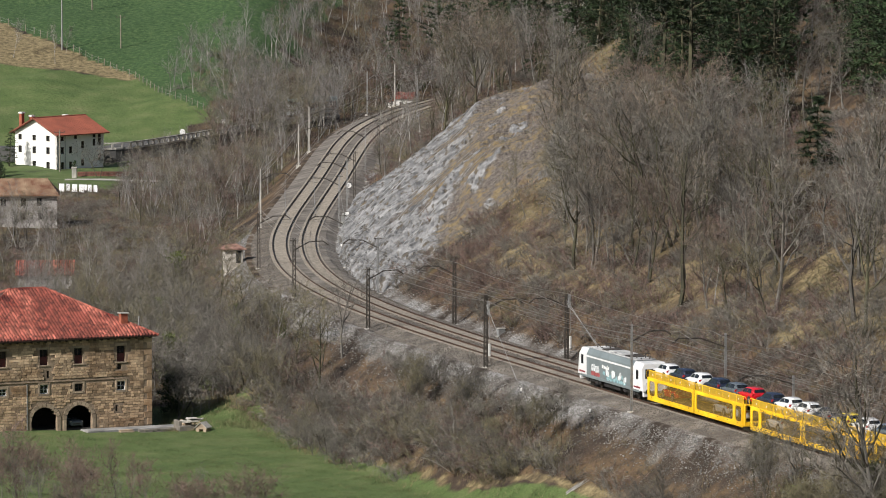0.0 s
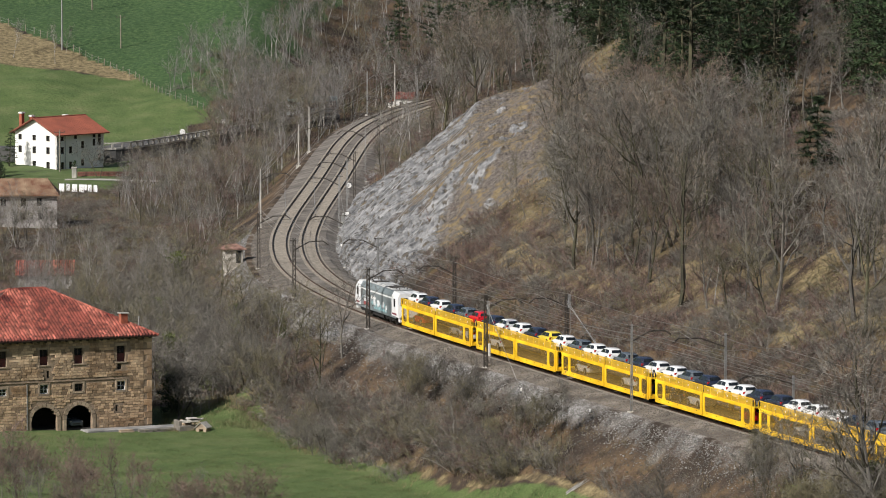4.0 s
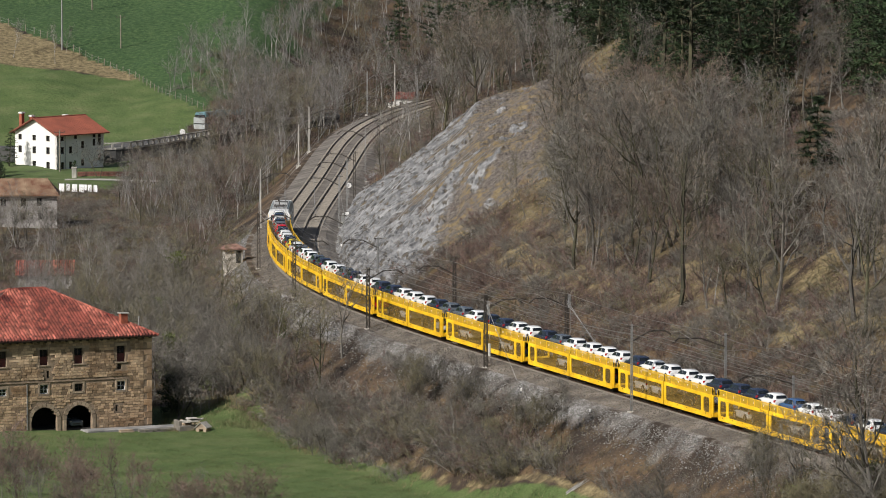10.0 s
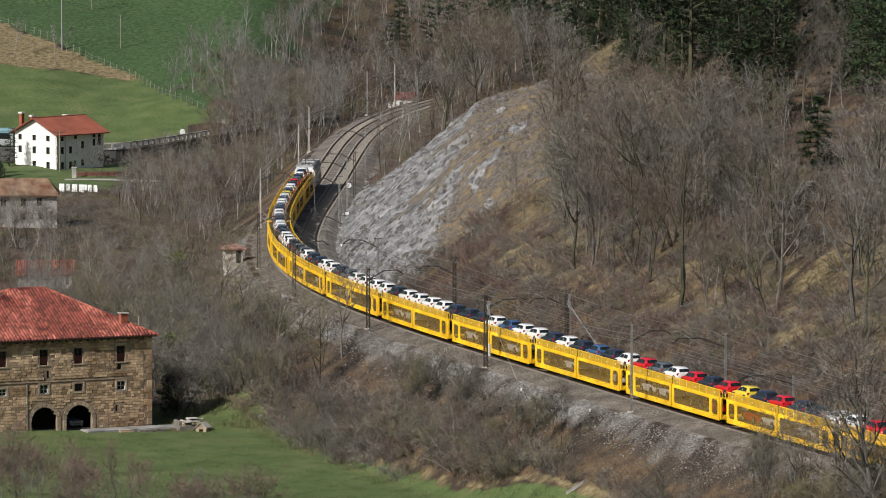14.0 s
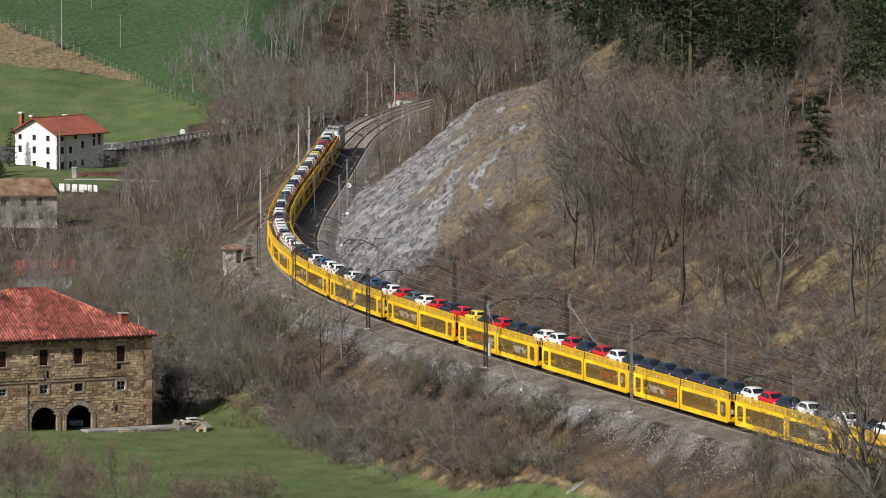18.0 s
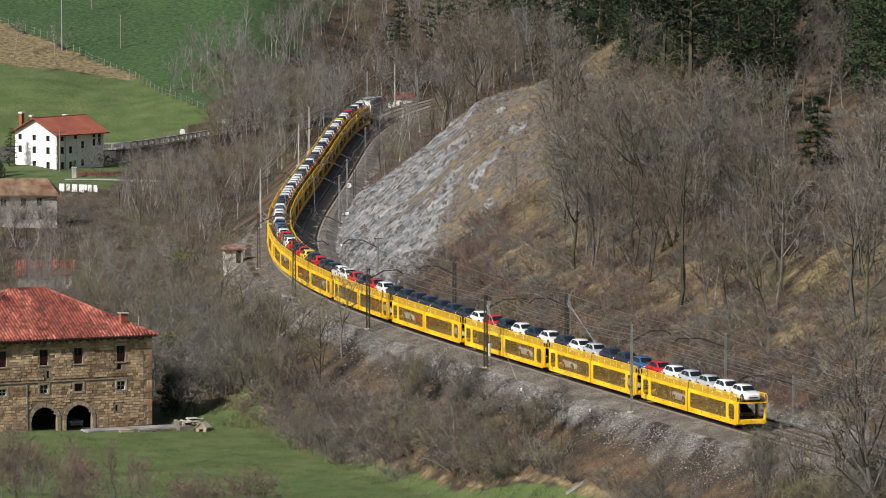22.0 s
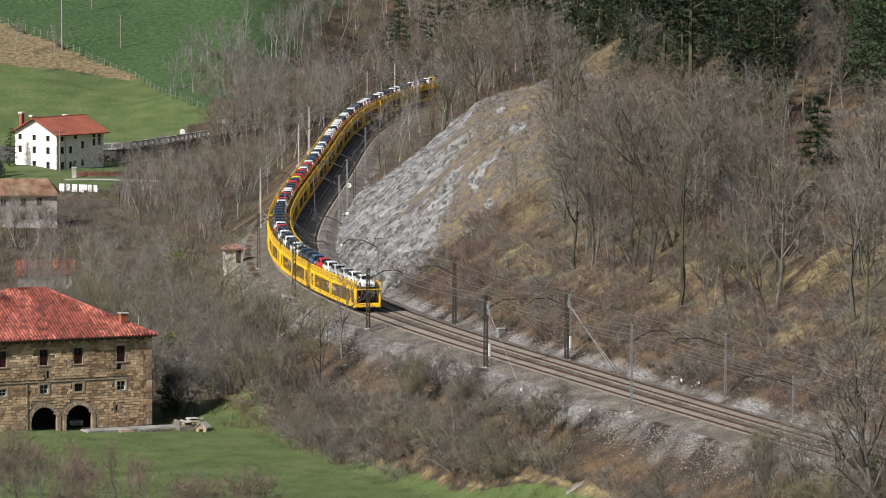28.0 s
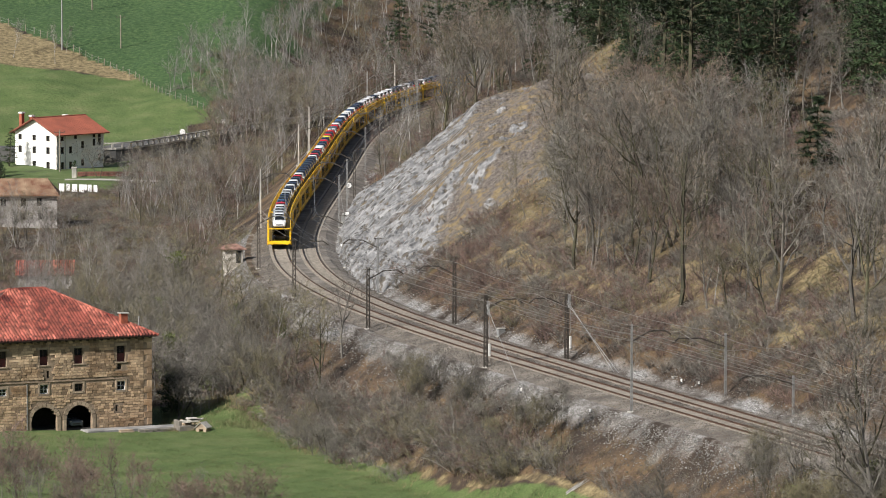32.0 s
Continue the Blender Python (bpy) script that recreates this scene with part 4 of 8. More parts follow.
for s, d in ((113.5, -3.3), (118, 7.2)):
    # tensioning wheels and balance weights
    c = on_line(s - 0.8, d, 0)
    ob = thing("tension_gear", "grey tensioning wheels and stacked balance weights beside a mast", "line gear", "tension gear", at=Matrix.Translation(c) @ Matrix.Rotation(-heading(s), 4, "Z"))
    for z in (5.2, 5.9):
        b = Build()
        for k in range(14):
            p = [(0, 0.38 * math.cos(2 * math.pi * j / 14), z + 0.38 * math.sin(2 * math.pi * j / 14)) for j in (k, k + 1)]
            b.tube(*p, 0.045, n=4)
        for j in range(3):
            b.tube((0, -0.36 * math.cos(j * 1.05), z - 0.36 * math.sin(j * 1.05)), (0, 0.36 * math.cos(j * 1.05), z + 0.36 * math.sin(j * 1.05)), 0.03, n=4)
        part("wheel", b, "galvanised", ob)
    part("cable", Build().tube((0, -0.38, 2.2), (0, -0.38, 5.5), 0.02, n=4), "galvanised", ob)
    part("weights", Build().box(-0.11, -0.49, 0.6, 0.11, -0.27, 1.9, bev=0.04), "weight_grey", ob, "stack of pale weights")


# ---- small things along the track ----
def marker_post(s, d, tall=0.42):
    c = on_line(s, d)
    z = ground_at_grid(c.x, c.y)
    ob = thing("marker_post", "short white concrete marker post beside the track", "post", "marker posts", at=Matrix.Translation((c.x, c.y, z)))
    part("shaft", Build().box(-0.09, -0.09, 0.1, 0.09, 0.09, tall, bev=0.03), "white_paint", ob)
    part("foot", Build().box(-0.1, -0.1, -0.3, 0.1, 0.1, 0.1, bev=0.02), "black", ob, "black painted foot")


for s, d in ((97, -5.2), (77.5, -5.0), (111, -6.0), (88, 8.6), (84, 8.9), (256, 7.9)):
    marker_post(s, d)


def disc_sign(s, d, tall, r, mark):
    c = on_line(s, d)
    ob = thing("disc_sign", "round white railway sign with a dark rim on a post", "sign", "round signs", at=Matrix.Translation((c.x, c.y, -0.75)))
    part("post", Build().tube((0, 0, 0), (0, 0, tall + r), 0.05, n=8), "galvanised", ob)
    ring = lambda rr, y: [(rr * math.cos(2 * math.pi * k / 24), y, tall + r + rr * math.sin(2 * math.pi * k / 24)) for k in range(24)]
    part("disc", Build().loft([ring(r, -0.06), ring(r, -0.09)]), "white_paint", ob)
    part("rim", Build().loft([ring(r * 1.1, -0.05), ring(r * 1.1, -0.085), ring(r * 0.9, -0.1)], caps=False), "black", ob)
    if mark:
        part("mark", Build().box(-0.05, -0.115, tall + r * 0.5, 0.05, -0.1, tall + r * 1.5), "black", ob)


disc_sign(341.5, 6.4, 1.7, 0.42, True)
disc_sign(294, 8.2, 1.5, 0.33, False)


def signal_box(s, d):
    c = on_line(s, d)
    ob = thing("trackside_cabinet", "small grey metal relay cabinet on a concrete base", "cabinet", "trackside cabinets", at=Matrix.Translation((c.x, c.y, -0.75)) @ Matrix.Rotation(-heading(s), 4, "Z"))
    part("base", Build().box(-0.5, -0.4, -0.3, 0.5, 0.4, 0.15), "concrete", ob)
    part("body", Build().box(-0.4, -0.3, 0.15, 0.4, 0.3, 0.95, bev=0.04), "galvanised", ob)
    part("lid", Build().box(-0.46, -0.36, 0.95, 0.46, 0.36, 1.02, bev=0.02), "concrete", ob)


for s, d in ((91, 9.2), (301, 7.6), (305, 7.6), (268, 7.9), (143, 8.2)):
    signal_box(s, d)
rng = random.Random(11)
for s in (272, 276, 283):
    c = on_line(s, 8.6)
    pile = thing("old_sleepers", "stack of old dark wooden sleepers leaning by the rock", "sleepers", "stacks of old sleepers", at=Matrix.Translation((c.x, c.y, -0.75)) @ Matrix.Rotation(-heading(s), 4, "Z"))
    for k in range(5):
        part("beam", Build().box(-0.13, -1.2, 0, 0.13, 1.2, 0.24, bev=0.02), "black", pile, at=pose(rng.uniform(-0.5, 0.5), rng.uniform(-0.4, 0.4), 0.25 * (k // 2), rng.uniform(-4, 4), 0, rng.uniform(-12, 12)))
for s in (415, 432, 446):
    c = on_line(s, 8.8)
    pile = thing("old_sleepers", "stack of old dark wooden sleepers beside the far track", "sleepers", "stacks of old sleepers", at=Matrix.Translation((c.x, c.y, -0.75)) @ Matrix.Rotation(-heading(s), 4, "Z"))
    for k in range(6):
        part("beam", Build().box(-0.13, -1.2, 0, 0.13, 1.2, 0.24, bev=0.02), "black", pile, at=pose(rng.uniform(-0.8, 0.8), rng.uniform(-3, 3), 0.25 * (k // 3), 0, 0, rng.uniform(-14, 14)))


# ---- hut beside the outer track ----
M["hut_wall"] = material("stained_render", (0.46, 0.42, 0.37), 0.9, scale=1.5, fine=12, vary=0.35, bump=0.4)
M["old_tile"] = material("old_clay_tiles", (0.17, 0.075, 0.055), 0.9, scale=1.2, fine=9, vary=0.5, other=(0.22, 0.13, 0.10), bump=0.6)


def track_hut():
    c = on_line(246, -6.0)
    z = -1.0
    ob = thing("trackside_hut", "small weathered stone hut with a low tiled roof", "hut", at=Matrix.Translation((c.x, c.y, z)) @ Matrix.Rotation(radians(10), 4, "Z"))
    part("wall", Build().box(-1.15, -1.1, -2.5, 1.15, 1.1, 1.55, bev=0.05), "hut_wall", ob)
    part("roof", Build().add([(-1.55, -1.45, 1.6), (1.55, -1.45, 1.6), (1.55, 1.45, 1.6), (-1.55, 1.45, 1.6), (-0.5, 0, 2.15), (0.5, 0, 2.15), (-1.55, -1.45, 1.48), (1.55, -1.45, 1.48), (1.55, 1.45, 1.48), (-1.55, 1.45, 1.48)],
                             [(0, 1, 5, 4), (1, 2, 5), (2, 3, 4, 5), (3, 0, 4), (6, 7, 1, 0), (7, 8, 2, 1), (8, 9, 3, 2), (9, 6, 0, 3), (9, 8, 7, 6)]), "old_tile", ob)
    part("door", Build().box(0.25, -1.15, -0.2, 0.85, -1.09, 1.35, bev=0.01), "black", ob)
    part("door_frame", Build().box(0.15, -1.13, -0.25, 0.25, -1.08, 1.45).box(0.85, -1.13, -0.25, 0.95, -1.08, 1.45).box(0.25, -1.13, 1.35, 0.85, -1.08, 1.45), "concrete", ob)


track_hut()


# ---- buildings ----
M["stone_wall"] = material("sandstone_mortar", (0.26, 0.195, 0.135), 0.95, scale=0.8, fine=14, vary=0.35, bump=0.5)
M["stone"] = material("sandstone_block", (0.33, 0.20, 0.105), 0.92, scale=0.35, fine=7, vary=0.38, other=(0.43, 0.32, 0.21), per_object=0.48, bump=0.4)
M["stone_rest"] = material("sandstone_blocks", (0.33, 0.20, 0.105), 0.92, scale=0.35, fine=7, vary=0.38, other=(0.43, 0.32, 0.21), per_object=0.48, island=True, bump=0.4)
M["ashlar"] = material("pale_dressed_stone", (0.33, 0.255, 0.18), 0.9, scale=1.0, fine=10, vary=0.3, per_object=0.2)
M["tile"] = material("red_clay_tile", (0.225, 0.036, 0.024), 0.85, scale=0.5, fine=7, vary=0.45, other=(0.31, 0.098, 0.068), per_object=0.5)
M["tile_rest"] = material("red_clay_tiles", (0.225, 0.036, 0.024), 0.85, scale=0.5, fine=7, vary=0.45, other=(0.31, 0.098, 0.068), per_object=0.5, island=True)
M["tile_smooth"] = material("even_red_roof_tiles", (0.235, 0.07, 0.042), 0.8, scale=0.4, fine=5, vary=0.2, per_object=0.08)
# the shade between the tiles is painted into this dark underlay colour
M["tile_dark"] = material("shaded_roof_underlay", (0.07, 0.028, 0.02), 0.95, vary=0.3)
M["plaster"] = material("white_limewash", (0.78, 0.76, 0.72), 0.9, scale=0.35, fine=5, vary=0.1, bump=0.15)
M["plaster_grey"] = material("grey_old_render", (0.36, 0.34, 0.32), 0.9, scale=0.5, fine=6, vary=0.3, bump=0.3)
M["wood_dark"] = material("dark_stained_wood", (0.055, 0.038, 0.028), 0.7, vary=0.3, fine=20)
M["shutter_red"] = material("oxblood_painted_wood", (0.10, 0.022, 0.022), 0.6, vary=0.25, fine=15)
# the darkness of the rooms is put into this near-black wall colour
M["dark_inside"] = material("unlit_interior_wall", (0.04, 0.036, 0.032), 0.95, vary=0.3)
M["brick_old"] = material("old_brown_brick", (0.14, 0.062, 0.045), 0.95, vary=0.35, fine=9, per_object=0.2)
M["brick_red"] = material("red_brick", (0.30, 0.09, 0.05), 0.9, vary=0.3, fine=12)
M["asphalt"] = material("worn_asphalt", (0.075, 0.073, 0.07), 0.9, vary=0.25, scale=0.3, fine=6)
M["lane_grey"] = material("dusty_grey_concrete", (0.24, 0.235, 0.225), 0.95, scale=0.5, fine=5, vary=0.35)
M["cloth_white"] = material("white_laundry_cotton", (0.80, 0.80, 0.80), 0.9, vary=0.05, fine=8)


def wall_with_holes(b, length, z0, z1, holes, t=0.5):
    """A wall of thickness t from (0,0) to (length,0), its face at y = 0; holes: x0, x1, z0, z1."""
    xs = sorted({0.0, length, *[h[0] for h in holes], *[h[1] for h in holes]})
    zs = sorted({z0, z1, *[h[2] for h in holes], *[h[3] for h in holes]})
    for xa, xb in zip(xs, xs[1:]):
        run = None
        for za, zb in zip(zs, zs[1:]):
            cx, cz = (xa + xb) / 2, (za + zb) / 2
            if any(h[0] < cx < h[1] and h[2] < cz < h[3] for h in holes):
                if run:
                    b.box(xa, 0, run[0], xb, t, run[1])
                run = None
            else:
                run = (run[0], zb) if run else (za, zb)
        if run:
            b.box(xa, 0, run[0], xb, t, run[1])
    return b


def stone_house():
    """Three-storey sandstone farmhouse with a hipped tile roof. Local x runs along the front, y into the house."""
    L, DEPTH, EAVE, RISE = 22.0, 18.0, 9.7, 4.7
    corner = Vector((-31.7, 630.0, -10.1))
    m = Matrix.Translation(corner) @ Matrix.Rotation(radians(25), 4, "Z") @ Matrix.Translation((-L, 0, 0))
    ob = thing("stone_farmhouse", "three-storey sandstone farmhouse with red tiled hipped roof and arched doorways", "house", at=m)
    tall = [(12.5, 6.95, 8.65), (8.5, 6.95, 8.65), (3.55, 6.95, 8.7), (17.3, 6.95, 8.65)]
    mid = [(12.5, 3.85, 4.85), (8.5, 3.95, 4.8), (3.55, 3.85, 4.85), (17.3, 3.8, 4.6)]
    slit = [(3.75, 6.1, 6.7, 0.5), (12.05, 5.55, 6.3, 0.28), (4.1, 1.55, 2.25, 0.3)]
    holes = [(L - t - 0.5, L - t + 0.5, a, c) for t, a, c in tall] + [(L - t - 0.48, L - t + 0.48, a, c) for t, a, c in mid]
    holes += [(L - t - w / 2, L - t + w / 2, a, c) for t, a, c, w in slit]
    arches = [(L - 12.5, 1.5, 2.4), (L - 8.45, 1.5, 2.45)]
    steps = []
    for cx, r, top in arches:
        for k in range(10):
            xa, xb = -r + 2 * r * k / 10, -r + 2 * r * (k + 1) / 10
            xm = (xa + xb) / 2
            steps.append((cx + xa, cx + xb, -1.5, top - r + math.sqrt(max(0, r * r - xm * xm))))
    part("wall", wall_with_holes(Build(), L, -1.5, EAVE, holes + steps), "stone_wall", ob, "mortared sandstone front wall")
    part("wall", Build().box(L - 0.5, 0.5, -1.5, L, DEPTH, EAVE), "stone_wall", ob)
    part("wall", Build().box(0, 0.5, -1.5, 0.5, DEPTH, EAVE), "stone_wall", ob)
    part("wall", Build().box(0.5, DEPTH - 0.5, -1.5, L - 0.5, DEPTH, EAVE), "stone_wall", ob)
    part("floor", Build().box(0.5, 0.5, 2.9, L - 0.5, DEPTH - 0.5, 3.1).box(0.5, 0.5, 5.6, L - 0.5, DEPTH - 0.5, 5.8).box(0.5, 0.5, -0.3, L - 0.5, DEPTH - 0.5, -0.1), "dark_inside", ob)
    part("inner_wall", Build().box(0.5, 4.5, -0.1, L - 0.5, 4.8, EAVE), "dark_inside", ob)
    # voussoirs round the arches
    for cx, r, top in arches:
        for k in range(11):
            a0, a1 = math.pi * k / 11 + 0.02, math.pi * (k + 1) / 11 - 0.02
            q = [(cx + rr * math.cos(a), top - r + rr * math.sin(a)) for rr in (r, r + 0.42) for a in (a0, a1)]
            vs = [(x, y, z) for y in (-0.05, 0.2) for x, z in q]
            part("voussoir", Build().add(vs, [(0, 1, 3, 2), (4, 6, 7, 5), (0, 2, 6, 4), (1, 5, 7, 3), (2, 3, 7, 6), (0, 4, 5, 1)]), "ashlar", ob)
        for sx in (-1, 1):
            part("jamb", Build().box(cx + sx * (r + 0.2) - 0.2, -0.05, -0.4, cx + sx * (r + 0.2) + 0.2, 0.2, top - r, bev=0.02), "ashlar", ob)
    for k, (t, a, c) in enumerate(tall):
        x = L - t
        w = part("window", Build().box(x - 0.5, 0.30, a, x - 0.44, 0.38, c).box(x + 0.44, 0.30, a, x + 0.5, 0.38, c).box(x - 0.44, 0.30, c - 0.06, x + 0.44, 0.38, c).box(x - 0.03, 0.30, a + 0.9, x + 0.03, 0.38, c - 0.06), "wood_dark", ob, "tall casement with dark frame")
        part("pane", Build().box(x - 0.44, 0.35, a + 0.95, x - 0.03, 0.36, c - 0.06).box(x + 0.03, 0.35, a + 0.95, x + 0.44, 0.36, c - 0.06), "glass_dark", w)
        part("shutter", Build().box(x - 0.44, 0.28, a, x + 0.44, 0.34, a + 0.9, bev=0.015), "shutter_red", w, "dark red lower panel")
        part("lintel", Build().box(x - 0.7, -0.03, c, x + 0.7, 0.2, c + 0.28, bev=0.02), "ashlar", ob)
        part("sill", Build().box(x - 0.65, -0.07, a - 0.15, x + 0.65, 0.3, a, bev=0.02), "ashlar", ob)
    for k, (t, a, c) in enumerate(mid):
        x = L - t
        fr = Build().box(x - 0.48, 0.14, a, x - 0.4, 0.22, c).box(x + 0.4, 0.14, a, x + 0.48, 0.22, c).box(x - 0.4, 0.14, c - 0.08, x + 0.4, 0.22, c).box(x - 0.4, 0.14, a, x + 0.4, 0.22, a + 0.08)
        fr.box(x - 0.03, 0.14, a + 0.08, x + 0.03, 0.22, c - 0.08).box(x - 0.4, 0.15, (a + c) / 2 - 0.02, x - 0.03, 0.21, (a + c) / 2 + 0.02).box(x + 0.03, 0.15, (a + c) / 2 - 0.02, x + 0.4, 0.21, (a + c) / 2 + 0.02)
        w = part("window", fr, "wood_dark" if k == 1 else "white_paint", ob, "small casement with glazing bars")
        part("pane", Build().box(x - 0.4, 0.18, a + 0.08, x - 0.03, 0.19, c - 0.08), "glass_dark", w)
        part("pane", Build().box(x + 0.03, 0.18, a + 0.08, x + 0.4, 0.19, c - 0.08), "glass_dark", w)
        part("surround", Build().box(x - 0.7, -0.04, a - 0.2, x - 0.48, 0.12, c + 0.22, bev=0.02).box(x + 0.48, -0.04, a - 0.2, x + 0.7, 0.12, c + 0.22, bev=0.02).box(x - 0.48, -0.04, c, x + 0.48, 0.12, c + 0.22).box(x - 0.48, -0.06, a - 0.2, x + 0.48, 0.14, a), "ashlar", ob)
    for t, a, c, w in slit:
        # dark plate added behind each slit, painted as the unlit room
        part("slit_back", Build().box(L - t - w / 2, 0.35, a, L - t + w / 2, 0.4, c), "dark_inside", ob)
    part("string_course", Build().box(L - 22, -0.065, 5.07, L - 3.0, 0.05, 5.18, bev=0.02), "stone_wall", ob)
    part("drainpipe", Build().tube((L - 14.5, -0.08, 0), (L - 14.5, -0.08, 5.0), 0.05, n=6), "galvanised", ob)
    for k in range(14):
        part("quoin", Build().box(L - (0.9 if k % 2 else 0.55), -0.05, k * 0.69, L + 0.04, 0.3, k * 0.69 + 0.66, bev=0.03), "stone", ob)
    part("eave_board", Build().box(-0.5, -0.55, EAVE - 0.12, L + 0.5, 0.1, EAVE + 0.0).box(L + 0.0, 0.1, EAVE - 0.12, L + 0.5, DEPTH, EAVE), "wood_dark", ob)
    for k in range(28):
        part("rafter_end", Build().box(-0.2 + k * 0.81, -0.45, EAVE - 0.3, -0.06 + k * 0.81, 0.0, EAVE - 0.12), "wood_dark", ob)
    # roof planes
    o, h = 0.6, DEPTH / 2
    A, B_, C_, D_ = (-o, -o, EAVE), (L + o, -o, EAVE), (L + o, DEPTH + o, EAVE), (-o, DEPTH + o, EAVE)
    P, Q = (h, h, EAVE + RISE), (L - h, h, EAVE + RISE)
    roof = part("roof", Build().add([A, B_, C_, D_, P, Q], [(0, 1, 5, 4), (1, 2, 5), (2, 3, 4, 5), (3, 0, 4), (3, 2, 1, 0)]), "tile_dark", ob, "hipped roof of curved red tiles")
    hipline = Build()
    for p, q in ((B_, Q), (A, P), (P, Q), (C_, Q), (D_, P)):
        n = int((Vector(q) - Vector(p)).length / 0.42)
        for k in range(n):
            a, c = Vector(p).lerp(Vector(q), k / n), Vector(p).lerp(Vector(q), (k + 0.95) / n)
            hipline.tube(a + Vector((0, 0, 0.06)), c + Vector((0, 0, 0.09)), 0.15, 0.12, n=6)
    part("ridge_tiles", hipline, "tile_rest", roof)["kind"] = "stuff"
    rng = random.Random(8)
    slope = RISE / (h + o)
    tile_me = None
    rest_b = Build()
    count = 0

    def tile_shape(b, x, y, z, rot, w=0.17, ln=0.46):
        rings = []
        for f, s in ((0, 1.0), (1, 0.84)):
            rings.append([(x + w * s * math.cos(a), y + f * ln, z + f * ln * slope + w * 0.8 * s * math.sin(a)) for a in (0, 0.8, 1.57, 2.34, 3.1416)])
        b.loft(rings, closed=False)

    proto = Build()
    tile_shape(proto, 0, 0, 0, 0)
    proto_me = proto.mesh("roof_tile", [M["tile"]])
    x = -o + 0.2
    while x < L + o - 0.15:
        top = min(h + o, (x + o) if x < h else 1e9, (L + o - x))
        y = 0.0
        while y < top - 0.15:
            zz = EAVE + y * slope + 0.03 + rng.uniform(0, 0.025)
            if count < 300 and x > L - 11:
                part("roof_tile", proto_me, None, roof, at=Matrix.Translation((x + rng.uniform(-0.02, 0.02), -o + y, zz)))
                count += 1
            else:
                tile_shape(rest_b, x + rng.uniform(-0.025, 0.025), -o + y, zz, 0)
            y += 0.40
        x += 0.37
    part("roof_tiles", rest_b, "tile_rest", roof)["kind"] = "stuff"
    # right-hand plane: tile courses along its slope
    side_b = Build()
    y = -o + 0.2
    while y < DEPTH + o:
        top = min(h + o, y + o, DEPTH + o - y)
        xx = 0.0
        while xx < top - 0.2:
            z0 = EAVE + xx * slope + 0.04
            side_b.tube((L + o - xx, y, z0), (L + o - xx - 0.5, y, z0 + 0.5 * slope), 0.15, n=4)
            xx += 0.5
        y += 0.4
    part("roof_tiles", side_b, "tile_rest", roof)["kind"] = "stuff"
    ch = part("chimney", Build().box(L - 2.9, 1.6, EAVE + 0.6, L - 2.1, 2.3, EAVE + 2.3, bev=0.03), "brick_red", ob, "short red brick chimney")
    part("chimney_cap", Build().box(L - 3.0, 1.5, EAVE + 2.3, L - 2.0, 2.4, EAVE + 2.4), "concrete", ch)
    part("vent_pipe", Build().tube((L - 0.9, 1.4, EAVE + 0.4), (L - 0.9, 1.4, EAVE + 2.0), 0.09, n=8), "galvanised", ob)
    # stones of the front, in uneven courses
    def blocked(x0, x1, z0, z1):
        return any(hx0 < x1 and hx1 > x0 and hz0 < z1 and hz1 > z0 for hx0, hx1, hz0, hz1 in solid)

    solid = [(a - 0.16, c + 0.16, p - 0.12, q + 0.2) for a, c, p, q in holes] + [(cx - (r + 0.4) * math.cos(k * 0.157), cx + (r + 0.4) * math.cos(k * 0.157), -1.5, top - r + (r + 0.4) * math.sin(k * 0.157 + 0.1)) for cx, r, top in arches for k in range(10)] + [(0, L - 3.0, 5.03, 5.22)]
    z, count, more = -0.4, 0, Build()
    sizes = [(w, Build().box(-w / 2, -0.045, -0.13, w / 2, 0.05, 0.13, bev=0.025).mesh("stone", [M["stone"]])) for w in (0.34, 0.44, 0.55, 0.66)]
    while z < EAVE - 0.35:
        x = L - 0.95
        while x > 0.3:
            w, me = rng.choice(sizes)
            if not blocked(x - w, x, z, z + 0.28):
                if count < 300 and 0.6 < z:
                    part("stone", me, None, ob, at=pose(x - w / 2, rng.uniform(-0.02, 0.02), z + 0.14))
                    count += 1
                else:
                    g = rng.uniform(-0.02, 0.02)
                    more.box(x - w + 0.01, -0.045 + g, z + 0.012, x - 0.015, 0.05, z + 0.268)
            x -= w + 0.02
        z += 0.29
    part("stonework", more, "stone_rest", ob)["kind"] = "stuff"
    return m


HOUSE = stone_house()


def parked_in_arch():
    c = copy_thing(cars["grey"], HOUSE @ pose(22 - 8.45, 2.6, -0.1, 0, 0, 178))
    tagged(c, "dark grey car parked inside the farmhouse archway", "car")


parked_in_arch()


